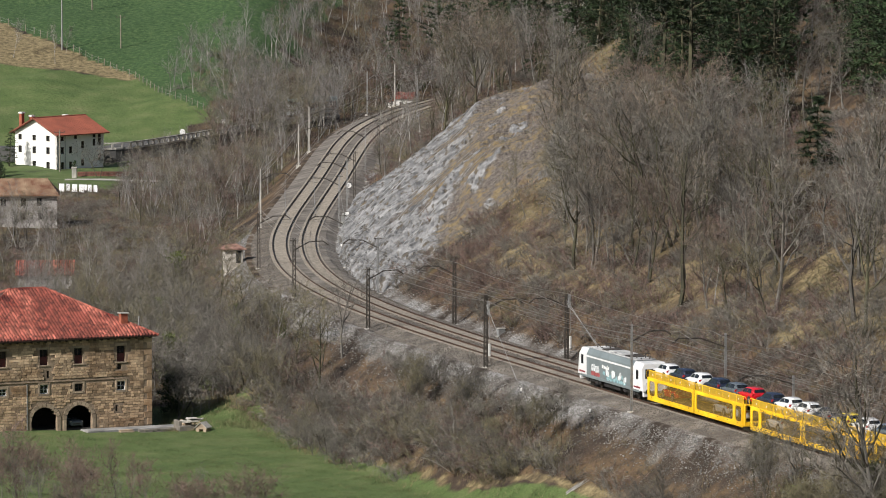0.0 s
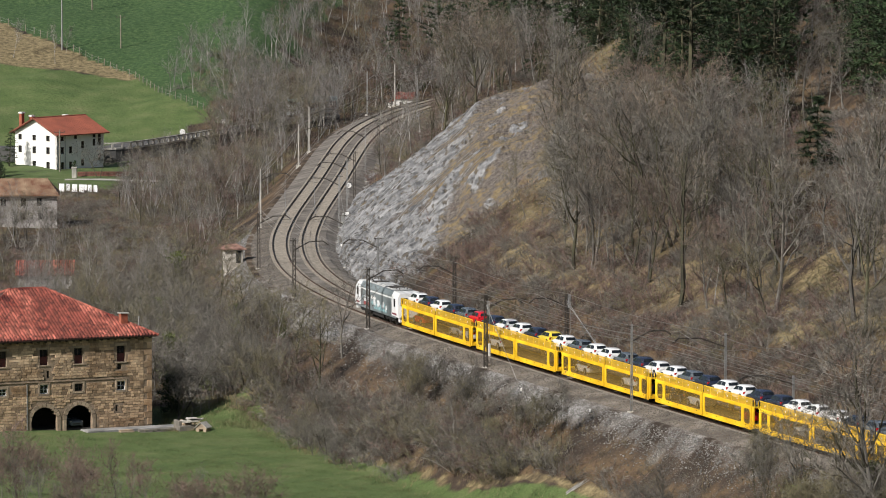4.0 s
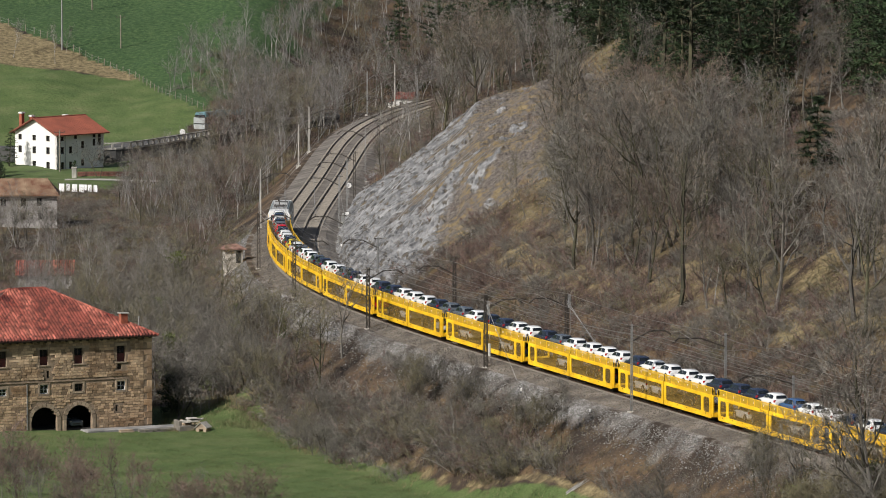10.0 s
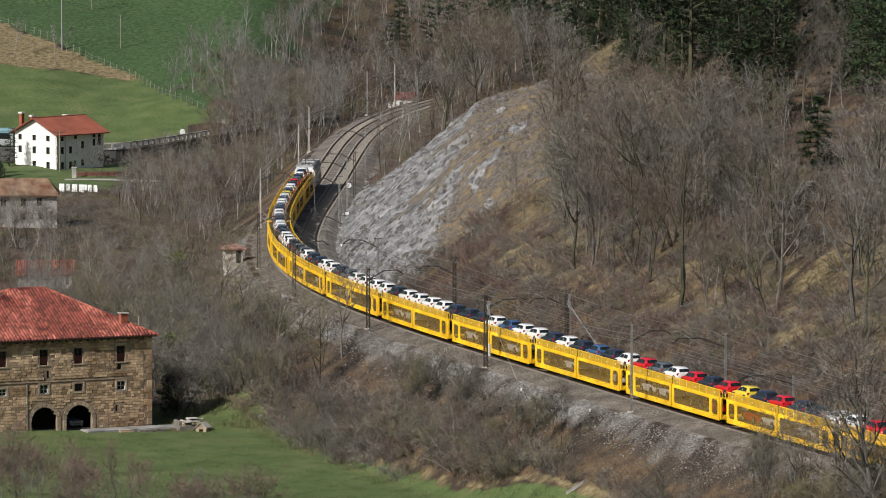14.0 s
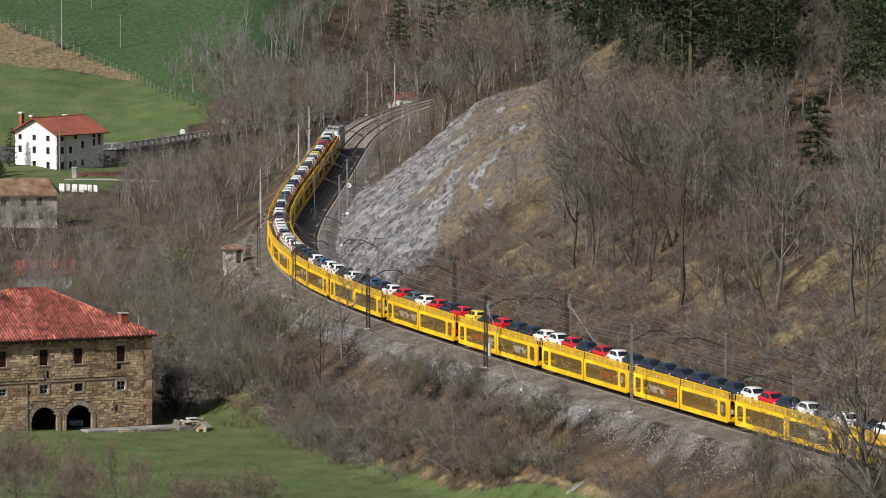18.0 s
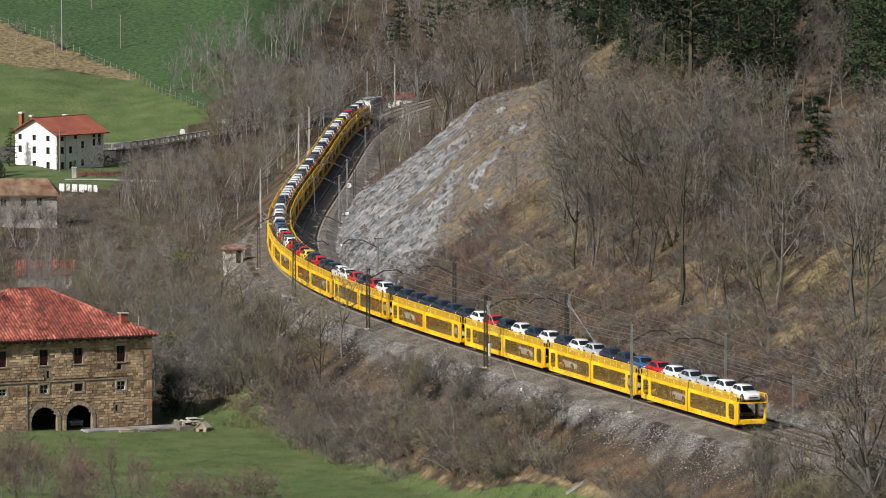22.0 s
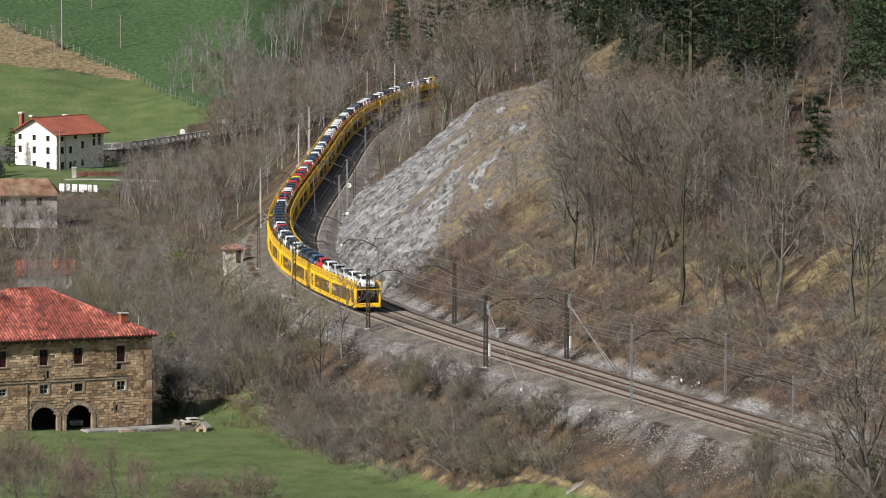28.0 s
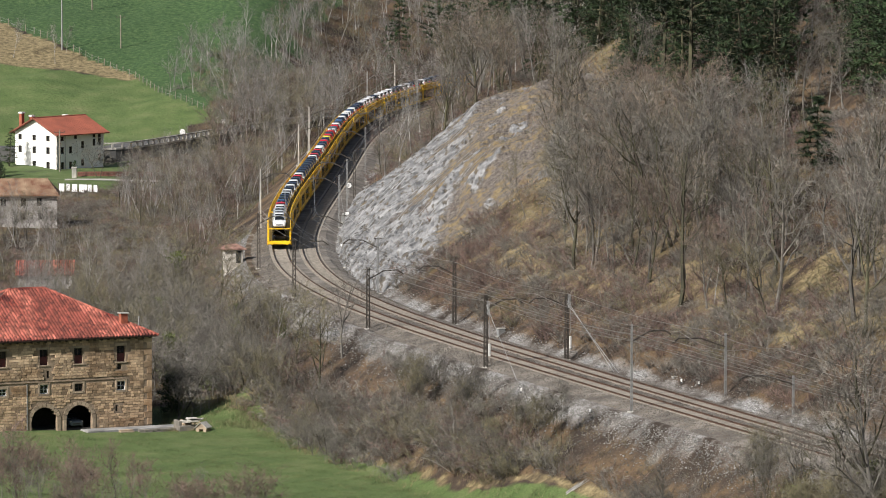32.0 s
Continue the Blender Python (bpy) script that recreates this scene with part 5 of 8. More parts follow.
def yard():
    """Front yard of the stone house: paved strip, low walls, little stone shrine-like kennel and rubble."""
    g = HOUSE
    lane = thing("farm_lane", "pale worn concrete lane in front of the farmhouse", "lane", kind="structure", at=g)
    part("paving", Build().box(13.5, -2.6, -0.9, 29.5, -0.4, -0.12, bev=0.05), "lane_grey", lane)
    rng = random.Random(4)
    wall = thing("dry_stone_wall", "low dark dry-stone wall along the meadow", "wall", at=g)
    me = [Build().box(-w / 2, -0.2, -0.13, w / 2, 0.2, 0.13, bev=0.04).mesh("wall_stone", [M["stone_grey"]]) for w in (0.35, 0.5, 0.65)]
    for k in range(3):
        x = 19.3
        while x < 27:
            part("wall_stone", rng.choice(me), None, wall, at=pose(x, -3.7 + rng.uniform(-0.06, 0.06), -0.75 + 0.26 * k, rng.uniform(-4, 4), rng.uniform(-4, 4), rng.uniform(-6, 6)))
            x += 0.52
    ramp = thing("stone_steps", "short flight of pale stone steps", "steps", at=g)
    for k in range(5):
        part("step", Build().box(17.0, -4.4 + 0.32 * k, -0.9, 18.6, -4.05 + 0.32 * k, -0.75 + 0.16 * k, bev=0.02), "ashlar", ramp)
    heap = thing("rubble_heap", "heap of pale broken stones by the lane", "rubble", at=g)
    for k in range(46):
        r = rng.uniform(0.12, 0.3)
        a, q = rng.uniform(0, 6.28), rng.uniform(0, 1.3)
        part("stone", Build().box(-r, -r * 0.8, -r * 0.6, r, r * 0.8, r * 0.6, bev=r * 0.3), "ashlar", heap, at=pose(25.9 + q * math.cos(a), -1.6 + q * math.sin(a), -0.1 + rng.uniform(0, 0.9) * (1 - q / 1.5), rng.uniform(0, 90), rng.uniform(0, 90), 0))
    base = Vector((-25.9, 625.5, -10.7))
    k = thing("stone_kennel", "tiny stone outhouse with a pale gabled slab roof", "outhouse", at=Matrix.Translation(base) @ Matrix.Rotation(radians(-28), 4, "Z") @ Matrix.Diagonal((0.68, 0.68, 0.68, 1)))
    part("wall", Build().box(-0.9, -0.7, -0.4, -0.35, 0.7, 1.1).box(0.35, -0.7, -0.4, 0.9, 0.7, 1.1).box(-0.35, 0.5, -0.4, 0.35, 0.7, 1.1).box(-0.35, -0.7, 0.85, 0.35, 0.5, 1.1), "ashlar", k)
    part("gable", Build().add([(-0.9, -0.7, 1.1), (0.9, -0.7, 1.1), (0, -0.7, 1.75), (-0.9, -0.6, 1.1), (0.9, -0.6, 1.1), (0, -0.6, 1.75)], [(0, 1, 2), (5, 4, 3), (0, 3, 4, 1), (1, 4, 5, 2), (2, 5, 3, 0)]), "ashlar", k)
    for sx in (-1, 1):
        part("roof_slab", Build().add([(sx * 1.1, -0.9, 1.0), (sx * 1.1, 0.9, 1.0), (0, 0.9, 1.85), (0, -0.9, 1.85), (sx * 1.1, -0.9, 1.12), (sx * 1.1, 0.9, 1.12), (0, 0.9, 1.97), (0, -0.9, 1.97)],
                                      [(0, 1, 2, 3), (7, 6, 5, 4), (0, 4, 5, 1), (1, 5, 6, 2), (2, 6, 7, 3), (3, 7, 4, 0)]), "concrete", k)
    side = thing("fallen_roof_shed", "collapsed stone shed with tilted grey slabs", "ruin", at=Matrix.Translation(base + Vector((-1.3, 1.6, 0))) @ Matrix.Rotation(radians(20), 4, "Z"))
    part("wall", Build().box(-1.6, -0.6, -0.4, 1.2, -0.2, 0.8, bev=0.06).box(-1.6, -0.2, -0.4, -1.2, 1.6, 1.3, bev=0.06), "stone_grey", side)
    for q in range(6):
        part("slab", Build().box(-0.9, -0.6, 0, 0.9, 0.6, 0.1, bev=0.03), "concrete", side, at=pose(rng.uniform(-0.9, 0.8), rng.uniform(-0.3, 1.2), 1.0 + 0.09 * q, rng.uniform(-28, 10), rng.uniform(-20, 20), rng.uniform(0, 90)))
    for q in range(26):
        r = rng.uniform(0.12, 0.28)
        part("stone", Build().box(-r, -r, -r * 0.6, r, r, r * 0.6, bev=r * 0.3), "ashlar", side, at=pose(rng.uniform(-2.2, 2.4), rng.uniform(-1.4, -0.6), -0.05, rng.uniform(0, 60), rng.uniform(0, 60), 0))


M["stone_grey"] = material("grey_field_stone", (0.17, 0.155, 0.13), 0.95, vary=0.35, scale=0.8, fine=9, per_object=0.2, bump=0.4)
yard()


def simple_window(ob, x, z, w, h, sill=True):
    """A small framed window on the face y = 0 of a house."""
    f = Build().box(x - w / 2, -0.04, z, x - w / 2 + 0.09, 0.06, z + h).box(x + w / 2 - 0.09, -0.04, z, x + w / 2, 0.06, z + h).box(x - w / 2 + 0.09, -0.04, z + h - 0.09, x + w / 2 - 0.09, 0.06, z + h).box(x - w / 2 + 0.09, -0.04, z, x + w / 2 - 0.09, 0.06, z + 0.09)
    f.box(x - 0.03, -0.03, z + 0.09, x + 0.03, 0.05, z + h - 0.09)
    return f, Build().box(x - w / 2 + 0.09, -0.012, z + 0.09, x + w / 2 - 0.09, -0.002, z + h - 0.09)


def turned(b, m):
    b.v = [tuple(m @ Vector(p)) for p in b.v]
    return b


def white_house():
    """White farmhouse; its nearest corner at the origin, one face along +x, the gable along the other way."""
    W1, W2, EAVE, RISE = 11.3, 11.0, 7.2, 2.5
    ob = thing("white_farmhouse", "white rendered farmhouse with a low red tiled gable roof", "house", at=Matrix.Translation((-64.6, 972.7, -7.9)) @ Matrix.Rotation(radians(46.5), 4, "Z") @ Matrix.Diagonal((0.945, 0.945, 0.945, 1)))
    rows_a = [(1.3, (0.9, 3.6, 5.9)), (3.3, (0.9, 3.6)), (4.5, (6.1,)), (6.2, (1.3, 4.4)), (9.0, (4.7, 6.2)), (10.3, (2.0, 4.8, 6.1))]
    rows_b = [(2.4, (0.9, 3.5, 5.8)), (6.0, (0.9, 3.5, 5.8)), (9.7, (3.5, 5.8))]
    ha, hb = [], []
    for x, zs in rows_a:
        for z in zs:
            ha.append((x, z, 0.75, 0.8 if z > 5 else 1.25))
    for y, zs in rows_b:
        for z in zs:
            hb.append((y, z, 0.9, 1.0 if z > 5 else 1.25))
    cut = lambda hs: [(x - w / 2, x + w / 2, z, z + h) for x, z, w, h in hs]
    part("wall", wall_with_holes(Build(), W1, -1.5, EAVE, cut(ha), 0.4), "plaster", ob, "white rendered side wall")
    tb = Matrix.Rotation(radians(90), 4, "Z")
    gable = wall_with_holes(Build(), W2, -1.5, EAVE, cut(hb), 0.4)
    # the gable wall lies along local +y, its face towards -x
    flip = Matrix(((0, 1, 0, 0), (1, 0, 0, 0), (0, 0, 1, 0), (0, 0, 0, 1)))
    part("wall", turned(gable, flip), "plaster", ob, "white rendered gable wall")
    part("wall", Build().box(W1 - 0.4, 0.4, -1.5, W1, W2, EAVE).box(0.4, W2 - 0.4, -1.5, W1 - 0.4, W2, EAVE), "plaster", ob)
    for x in (0.0, W1 - 0.4):
        part("gable", Build().add([(x, 0, EAVE), (x, W2, EAVE), (x, W2 / 2, EAVE + RISE), (x + 0.4, 0, EAVE), (x + 0.4, W2, EAVE), (x + 0.4, W2 / 2, EAVE + RISE)], [(0, 2, 1), (3, 4, 5), (0, 1, 4, 3), (1, 2, 5, 4), (2, 0, 3, 5)]), "plaster", ob)
    for x, z, w, h in ha:
        f, p = simple_window(ob, x, z, w, h)
        part("pane", turned(p, Matrix.Translation((0, 0.18, 0))), "glass_dark", part("window", turned(f, Matrix.Translation((0, 0.15, 0))), "wood_dark", ob))
    for y, z, w, h in hb:
        f, p = simple_window(ob, y, z, w, h)
        part("pane", turned(p, flip @ Matrix.Translation((0, 0.18, 0))), "glass_dark", part("window", turned(f, flip @ Matrix.Translation((0, 0.15, 0))), "wood_dark", ob))
    o = 0.8
    s = RISE / (W2 / 2)
    for y0, y1 in ((-o, W2 / 2), (W2 + o, W2 / 2)):
        z0, z1 = EAVE - o * s, EAVE + RISE
        part("roof_slope", Build().add([(-o, y0, z0), (W1 + o, y0, z0), (W1 + o, y1, z1), (-o, y1, z1), (-o, y0, z0 + 0.16), (W1 + o, y0, z0 + 0.16), (W1 + o, y1, z1 + 0.16), (-o, y1, z1 + 0.16)],
                                       [(0, 1, 2, 3), (7, 6, 5, 4), (0, 4, 5, 1), (1, 5, 6, 2), (2, 6, 7, 3), (3, 7, 4, 0)]), "tile_smooth", ob, "even red tiles")
        rib = Build()
        for k in range(56):
            x = -o + 0.12 + k * (W1 + 2 * o - 0.24) / 55
            rib.tube((x, y0, z0 + 0.17), (x, y1, z1 + 0.17), 0.06, n=4)
        part("tile_ribs", rib, "tile_smooth", ob)["kind"] = "stuff"
    part("ridge", Build().tube((-o, W2 / 2, EAVE + RISE + 0.18), (W1 + o, W2 / 2, EAVE + RISE + 0.18), 0.14, n=6), "tile_smooth", ob)
    for x, y, t in ((0.9, 10.2, 1.5), (2.6, 9.4, 0.9), (8.0, 6.4, 0.9)):
        c = part("chimney", Build().box(x - 0.35, y - 0.35, EAVE + 0.6, x + 0.35, y + 0.35, EAVE + RISE + t - 0.8, bev=0.03), "brick_red", ob, "red brick chimney")
        part("chimney_cap", Build().box(x - 0.45, y - 0.45, EAVE + RISE + t - 0.8, x + 0.45, y + 0.45, EAVE + RISE + t - 0.55), "plaster", c)
    part("drainpipe", Build().tube((1.9, -0.07, 0), (1.9, -0.07, EAVE), 0.06, n=6), "galvanised", ob)
    part("meter_box", Build().box(9.6, -0.2, 4.9, 10.0, 0, 5.3).box(10.4, -0.25, 1.9, 10.9, 0, 2.3), "galvanised", ob)
    part("plinth", Build().box(0, -0.06, -1.5, W1, 0, 0.5), "plaster_grey", ob)


white_house()


def old_house():
    """Grey rendered cottage with a rusty tiled roof."""
    ob = thing("old_cottage", "grey rendered cottage with a moss-brown tiled roof", "house", at=Matrix.Translation((-57.7, 868.0, -7.2)) @ Matrix.Rotation(radians(4), 4, "Z") @ Matrix.Translation((-10, 0, 0)))
    hs = [(2.0, 2.2, 0.8, 1.2), (5.0, 2.2, 0.8, 1.2), (7.4, 2.2, 0.85, 1.25), (7.6, 0.2, 0.8, 1.0), (4.9, 0.2, 0.8, 1.0)]
    part("wall", wall_with_holes(Build(), 10, -1.5, 4.0, [(x - w / 2, x + w / 2, z, z + h) for x, z, w, h in hs], 0.4), "plaster_grey", ob)
    part("wall", Build().box(9.6, 0.4, -1.5, 10, 8, 4).box(0, 0.4, -1.5, 0.4, 8, 4).box(0.4, 7.6, -1.5, 9.6, 8, 4), "plaster_grey", ob)
    for x, z, w, h in hs:
        f, p = simple_window(ob, x, z, w, h)
        part("pane", turned(p, Matrix.Translation((0, 0.18, 0))), "glass_dark", part("window", turned(f, Matrix.Translation((0, 0.15, 0))), "wood_dark", ob))
    part("roof", Build().add([(-0.5, -0.6, 3.9), (10.4, -0.6, 3.9), (10.4, 8.6, 3.9), (-0.5, 8.6, 3.9), (-0.5, 4, 6.1), (8.6, 4, 6.1), (-0.5, -0.6, 3.75), (10.4, -0.6, 3.75), (10.4, 8.6, 3.75), (-0.5, 8.6, 3.75)],
                             [(0, 1, 5, 4), (1, 2, 5), (2, 3, 4, 5), (3, 0, 4), (6, 7, 1, 0), (7, 8, 2, 1), (8, 9, 3, 2), (9, 6, 0, 3), (9, 8, 7, 6)]), "tile_old", ob, "old brown tiles")
    t = Build()
    for k in range(36):
        x = -0.4 + k * 0.3
        f = min(1, max(0.05, (10.4 - x) / 1.8))
        t.tube((x, -0.62, 3.92), (x, -0.6 + 4.6 * f, 3.92 + 2.2 * f), 0.1, n=4)
    part("roof_tiling", t, "tile_old", ob)["kind"] = "stuff"


M["tile_old"] = material("weathered_orange_tiles", (0.26, 0.11, 0.06), 0.9, scale=0.7, fine=7, vary=0.4, other=(0.24, 0.17, 0.11), bump=0.4)
old_house()


def low_shed():
    """Low shed in the wood, its red tiled roof half hidden."""
    ob = thing("low_shed", "low shed with a faded red tiled roof among trees", "shed", at=Matrix.Translation((-54.0, 787.0, -9.7)) @ Matrix.Rotation(radians(3), 4, "Z"))
    part("wall", Build().box(-3.6, 0, -1, 3.6, 4, 1.6), "plaster_grey", ob)
    part("roof", Build().add([(-4, -0.4, 1.55), (4, -0.4, 1.55), (4, 4.4, 3.1), (-4, 4.4, 3.1), (-4, -0.4, 1.7), (4, -0.4, 1.7), (4, 4.4, 3.25), (-4, 4.4, 3.25)], [(3, 2, 1, 0), (4, 5, 6, 7), (0, 1, 5, 4), (1, 2, 6, 5), (2, 3, 7, 6), (3, 0, 4, 7)]), "tile_dark", ob)
    for k in range(27):
        x = -3.9 + 0.3 * k
        part("tile_row", Build().tube((x, -0.45, 1.72), (x, 4.4, 3.27), 0.12, n=5), "tile" if k % 4 else "tile_smooth", ob)


low_shed()


def far_house():
    ob = thing("far_cottage", "small pale cottage with a red roof behind the track", "house", at=Matrix.Translation((-7.2, 1075.0, ground_at(-7.2, 1075.0) - 0.1)) @ Matrix.Rotation(radians(-12), 4, "Z") @ Matrix.Scale(0.7, 4))
    part("wall", Build().box(-2.2, 0, -1, 2.2, 5, 2.9), "plaster", ob)
    part("roof", Build().add([(-2.6, -0.5, 2.8), (2.6, -0.5, 2.8), (2.6, 5.5, 2.8), (-2.6, 5.5, 2.8), (-2.6, 2.5, 4.6), (2.6, 2.5, 4.6)], [(0, 1, 5, 4), (1, 2, 5), (2, 3, 4, 5), (3, 0, 4), (3, 2, 1, 0)]), "tile", ob)
    part("window", Build().box(-1.2, -0.06, 1.0, -0.4, 0.02, 2.1), "wood_dark", ob)
    part("door", Build().box(0.5, -0.06, -0.2, 1.4, 0.02, 1.9), "wood_dark", ob)
    part("lean_to", Build().box(-4.4, 0.5, -1, -2.2, 3.6, 1.9), "plaster", ob)
    part("lean_to_roof", Build().add([(-4.7, 0.2, 1.9), (-2.2, 0.2, 2.5), (-2.2, 3.9, 2.5), (-4.7, 3.9, 1.9), (-4.7, 0.2, 2.05), (-2.2, 0.2, 2.65), (-2.2, 3.9, 2.65), (-4.7, 3.9, 2.05)], [(3, 2, 1, 0), (4, 5, 6, 7), (0, 1, 5, 4), (1, 2, 6, 5), (2, 3, 7, 6), (3, 0, 4, 7)]), "tile", ob)


far_house()

# ---- the valley road on its viaduct wall, with the coach ----
ROAD = [(-100, 1004, -5.6), (-80, 1002, -5.3), (-67, 1000.5, -5.0), (-58, 993.5, -4.85), (-51, 1001, -4.4), (-44.5, 1011, -3.9), (-36, 1023, -3.3), (-26, 1036, -2.6)]


def road_at(u, side=0.0, dz=0.0):
    """A place on the road; u counts metres from its near-left end; side: metres to the left of travel."""
    pts = [Vector(p) for p in ROAD]
    lens = [(b - a).length for a, b in zip(pts, pts[1:])]
    k = 0
    while k < len(lens) - 1 and u > lens[k]:
        u -= lens[k]
        k += 1
    # round the bends a little
    a, b = pts[k], pts[k + 1]
    way = (b - a).normalized()
    p = a + way * u
    for j in (k, k + 1):
        if 0 < j < len(pts) - 1:
            e = (p - pts[j]).length
            if e < 4:
                w0, w1 = (pts[j] - pts[j - 1]).normalized(), (pts[j + 1] - pts[j]).normalized()
                f = (1 - e / 4)
                p = p + (w1 - w0) * f * f * 1.0
                way = (way * (1 - 0.5 * f) + (w1 if j == k + 1 else w0) * 0.5 * f).normalized()
    return p + Vector((-way.y, way.x, 0)) * side + Vector((0, 0, dz)), way


def road():
    ob = thing("valley_road", "asphalt valley road on a concrete retaining wall with a pale balustrade", "road", kind="structure")
    us = np.arange(0, 108, 2.0)
    rows = []
    for u in us:
        rows.append([road_at(u, sd, dz)[0] for sd, dz in ((-3.2, -3.5), (-3.2, 0), (3.2, 0), (3.2, -3.5))])
    part("carriageway", Build().loft(rows, caps=False, closed=False), ["asphalt"], ob)
    rail = Build()
    for u in np.arange(30, 106, 2.0):
        rail.loft([[road_at(q, -3.3, z)[0] for z in (0.72, 0.95)] + [road_at(q, -3.0, z)[0] for z in (0.95, 0.72)] for q in (u, u + 2.02)])
        rail.loft([[road_at(q, -3.35, z)[0] for z in (-0.25, 0.06)] + [road_at(q, -3.0, z)[0] for z in (0.06, -0.25)] for q in (u, u + 2.02)])
    part("parapet", rail, "concrete", ob, "pale concrete parapet rail")
    for u in np.arange(30, 106, 1.3):
        p, w = road_at(u, -3.15, 0)
        part("baluster", Build().box(-0.13, -0.14, 0, 0.13, 0.14, 0.74), "concrete", ob, at=Matrix.Translation(p) @ Matrix.Rotation(math.atan2(-w.x, w.y), 4, "Z"))


road()
for x, y, z, r in ((-38.6, 1020.5, -2.2, 0.45), (-45.4, 1013.5, -3.6, 0.5)):
    ob = thing("road_mirror", "round pale traffic mirror on a post by the road", "sign", "road signs", at=Matrix.Translation((x, y, z - 2.2)))
    part("post", Build().tube((0, 0, -1), (0, 0, 2.4), 0.05, n=6), "galvanised", ob)
    part("disc", Build().tube((0, -0.05, 2.4), (0, -0.12, 2.4), r, r * 0.95, n=18), "white_paint", ob)


def coach():
    ob = thing("coach", "silver coach with a turquoise roof", "bus")
    L, W = 5.9, 1.25
    part("body", Build().loft([[(-W * s, y, 0.35), (-W, y, 0.8), (-W, y, 2.35), (W, y, 2.35), (W, y, 0.8), (W * s, y, 0.35)] for y, s in ((-L, 0.95), (L - 0.25, 0.95), (L, 0.9))]), "coach_silver", ob)
    part("roof", Build().loft([[(-W, y, 2.3), (-W * 0.97, y, 2.9), (-W * 0.8, y, 3.25), (W * 0.8, y, 3.25), (W * 0.97, y, 2.9), (W, y, 2.3)] for y in (-L, L - 0.35)]), "coach_teal", ob, "turquoise roof")
    for sx in (-1, 1):
        for k in range(6):
            y = -L + 0.5 + k * 1.85
            part("window", Build().box(sx * W - 0.02, y, 1.45, sx * W + 0.02, y + 1.75, 2.45, bev=0.015), "glass_dark", ob)
        part("headlight", Build().box(sx * 0.9 - 0.2, L - 0.02, 0.7, sx * 0.9 + 0.2, L + 0.04, 0.95, bev=0.02), "lamp_lens", ob)
        for y in (-3.4, 3.4):
            part("wheel", wheel_build(0.48, 0.28), "rubber", ob, at=pose(sx * 1.08, y, 0.48))
    part("windscreen", Build().loft([[(-1.15, L + 0.01, 1.2), (1.15, L + 0.01, 1.2), (1.15, L + 0.03, 1.2), (-1.15, L + 0.03, 1.2)], [(-1.1, L - 0.3, 2.85), (1.1, L - 0.3, 2.85), (1.1, L - 0.26, 2.85), (-1.1, L - 0.26, 2.85)]]), "glass_dark", ob)
    part("air_unit", Build().box(-0.8, -2.5, 3.25, 0.8, 0.5, 3.42, bev=0.05), "coach_teal", ob)
    return ob


M["coach_silver"] = material("silver_coach_paint", (0.42, 0.44, 0.44), 0.4, 0.3, vary=0.1)
M["coach_teal"] = material("turquoise_coach_paint", (0.12, 0.24, 0.27), 0.4, vary=0.15, other=(0.15, 0.26, 0.30))
COACH = coach()


def coach_rows():
    """The coach comes down the road, passes behind the white house and leaves."""
    rows = []
    for t in range(33):
        u = 64.3 + 9.2 * (11.5 - t) - 3.4 * max(t - 11.5, 0.0) ** 2
        u = min(max(u, 2.6), 104.0)
        a, _ = road_at(min(u + 2.5, 107), 1.5)
        b, _ = road_at(max(u - 2.5, 0), 1.5)
        way = b - a
        rows.append((float(t), Matrix.Translation((a + b) / 2) @ Matrix.Rotation(math.atan2(-way.x, way.y), 4, "Z")))
    return rows


# ---- laundry, garden walls, poles and fences ----
def laundry():
    ob = thing("washing_line", "white sheets and shirts drying on a line", "laundry")
    a, c = Vector((-61.2, 924.0, -5.75)), Vector((-54.9, 922.5, -5.9))
    for p in (a, c):
        part("post", Build().tube(p - Vector((0, 0, 2.3)), p + Vector((0, 0, 0.1)), 0.05, n=6), "wood_dark", ob)
    part("line", Build().tube(a, c, 0.012, n=4), "galvanised", ob)
    rng = random.Random(9)
    f = 0.02
    while f < 0.97:
        w, h = rng.choice(((0.10, 1.1), (0.05, 0.75), (0.065, 0.9), (0.13, 1.25), (0.04, 0.6)))
        n = 5
        rings = []
        for k in range(n + 1):
            p = a.lerp(c, f + w * k / n)
            d = Vector((0, rng.uniform(-0.12, 0.12), 0))
            rings.append([p, p + Vector((0, 0.03, 0)), p + Vector((0, 0.03, -h)) + d, p + Vector((0, 0, -h)) + d])
        part("sheet", Build().loft(rings), "cloth_white", ob)
        f += w + rng.choice((0.008, 0.02, 0.05))


laundry()
gw = thing("garden_wall", "low red-brown brick garden wall", "wall")
for k in range(30):
    x = -60.2 + 0.42 * k
    part("brick_panel", Build().box(-0.2, -0.12, -0.8, 0.2, 0.12, 0.75, bev=0.02), "brick_old", gw, at=pose(x, 960.0 - 0.05 * k, ground_at_grid(x, 960), 0, 0, -4))
gp = thing("gate_pillar", "pale stone gate pillar", "pillar", at=pose(-60.8, 958, ground_at_grid(-60.8, 958)))
part("shaft", Build().box(-0.4, -0.4, -0.3, 0.4, 0.4, 1.6, bev=0.05), "concrete", gp)
part("cap", Build().box(-0.48, -0.48, 1.6, 0.48, 0.48, 1.75, bev=0.03), "concrete", gp)
lane2 = thing("garden_path", "pale gravel lane below the garden wall", "lane", kind="structure")
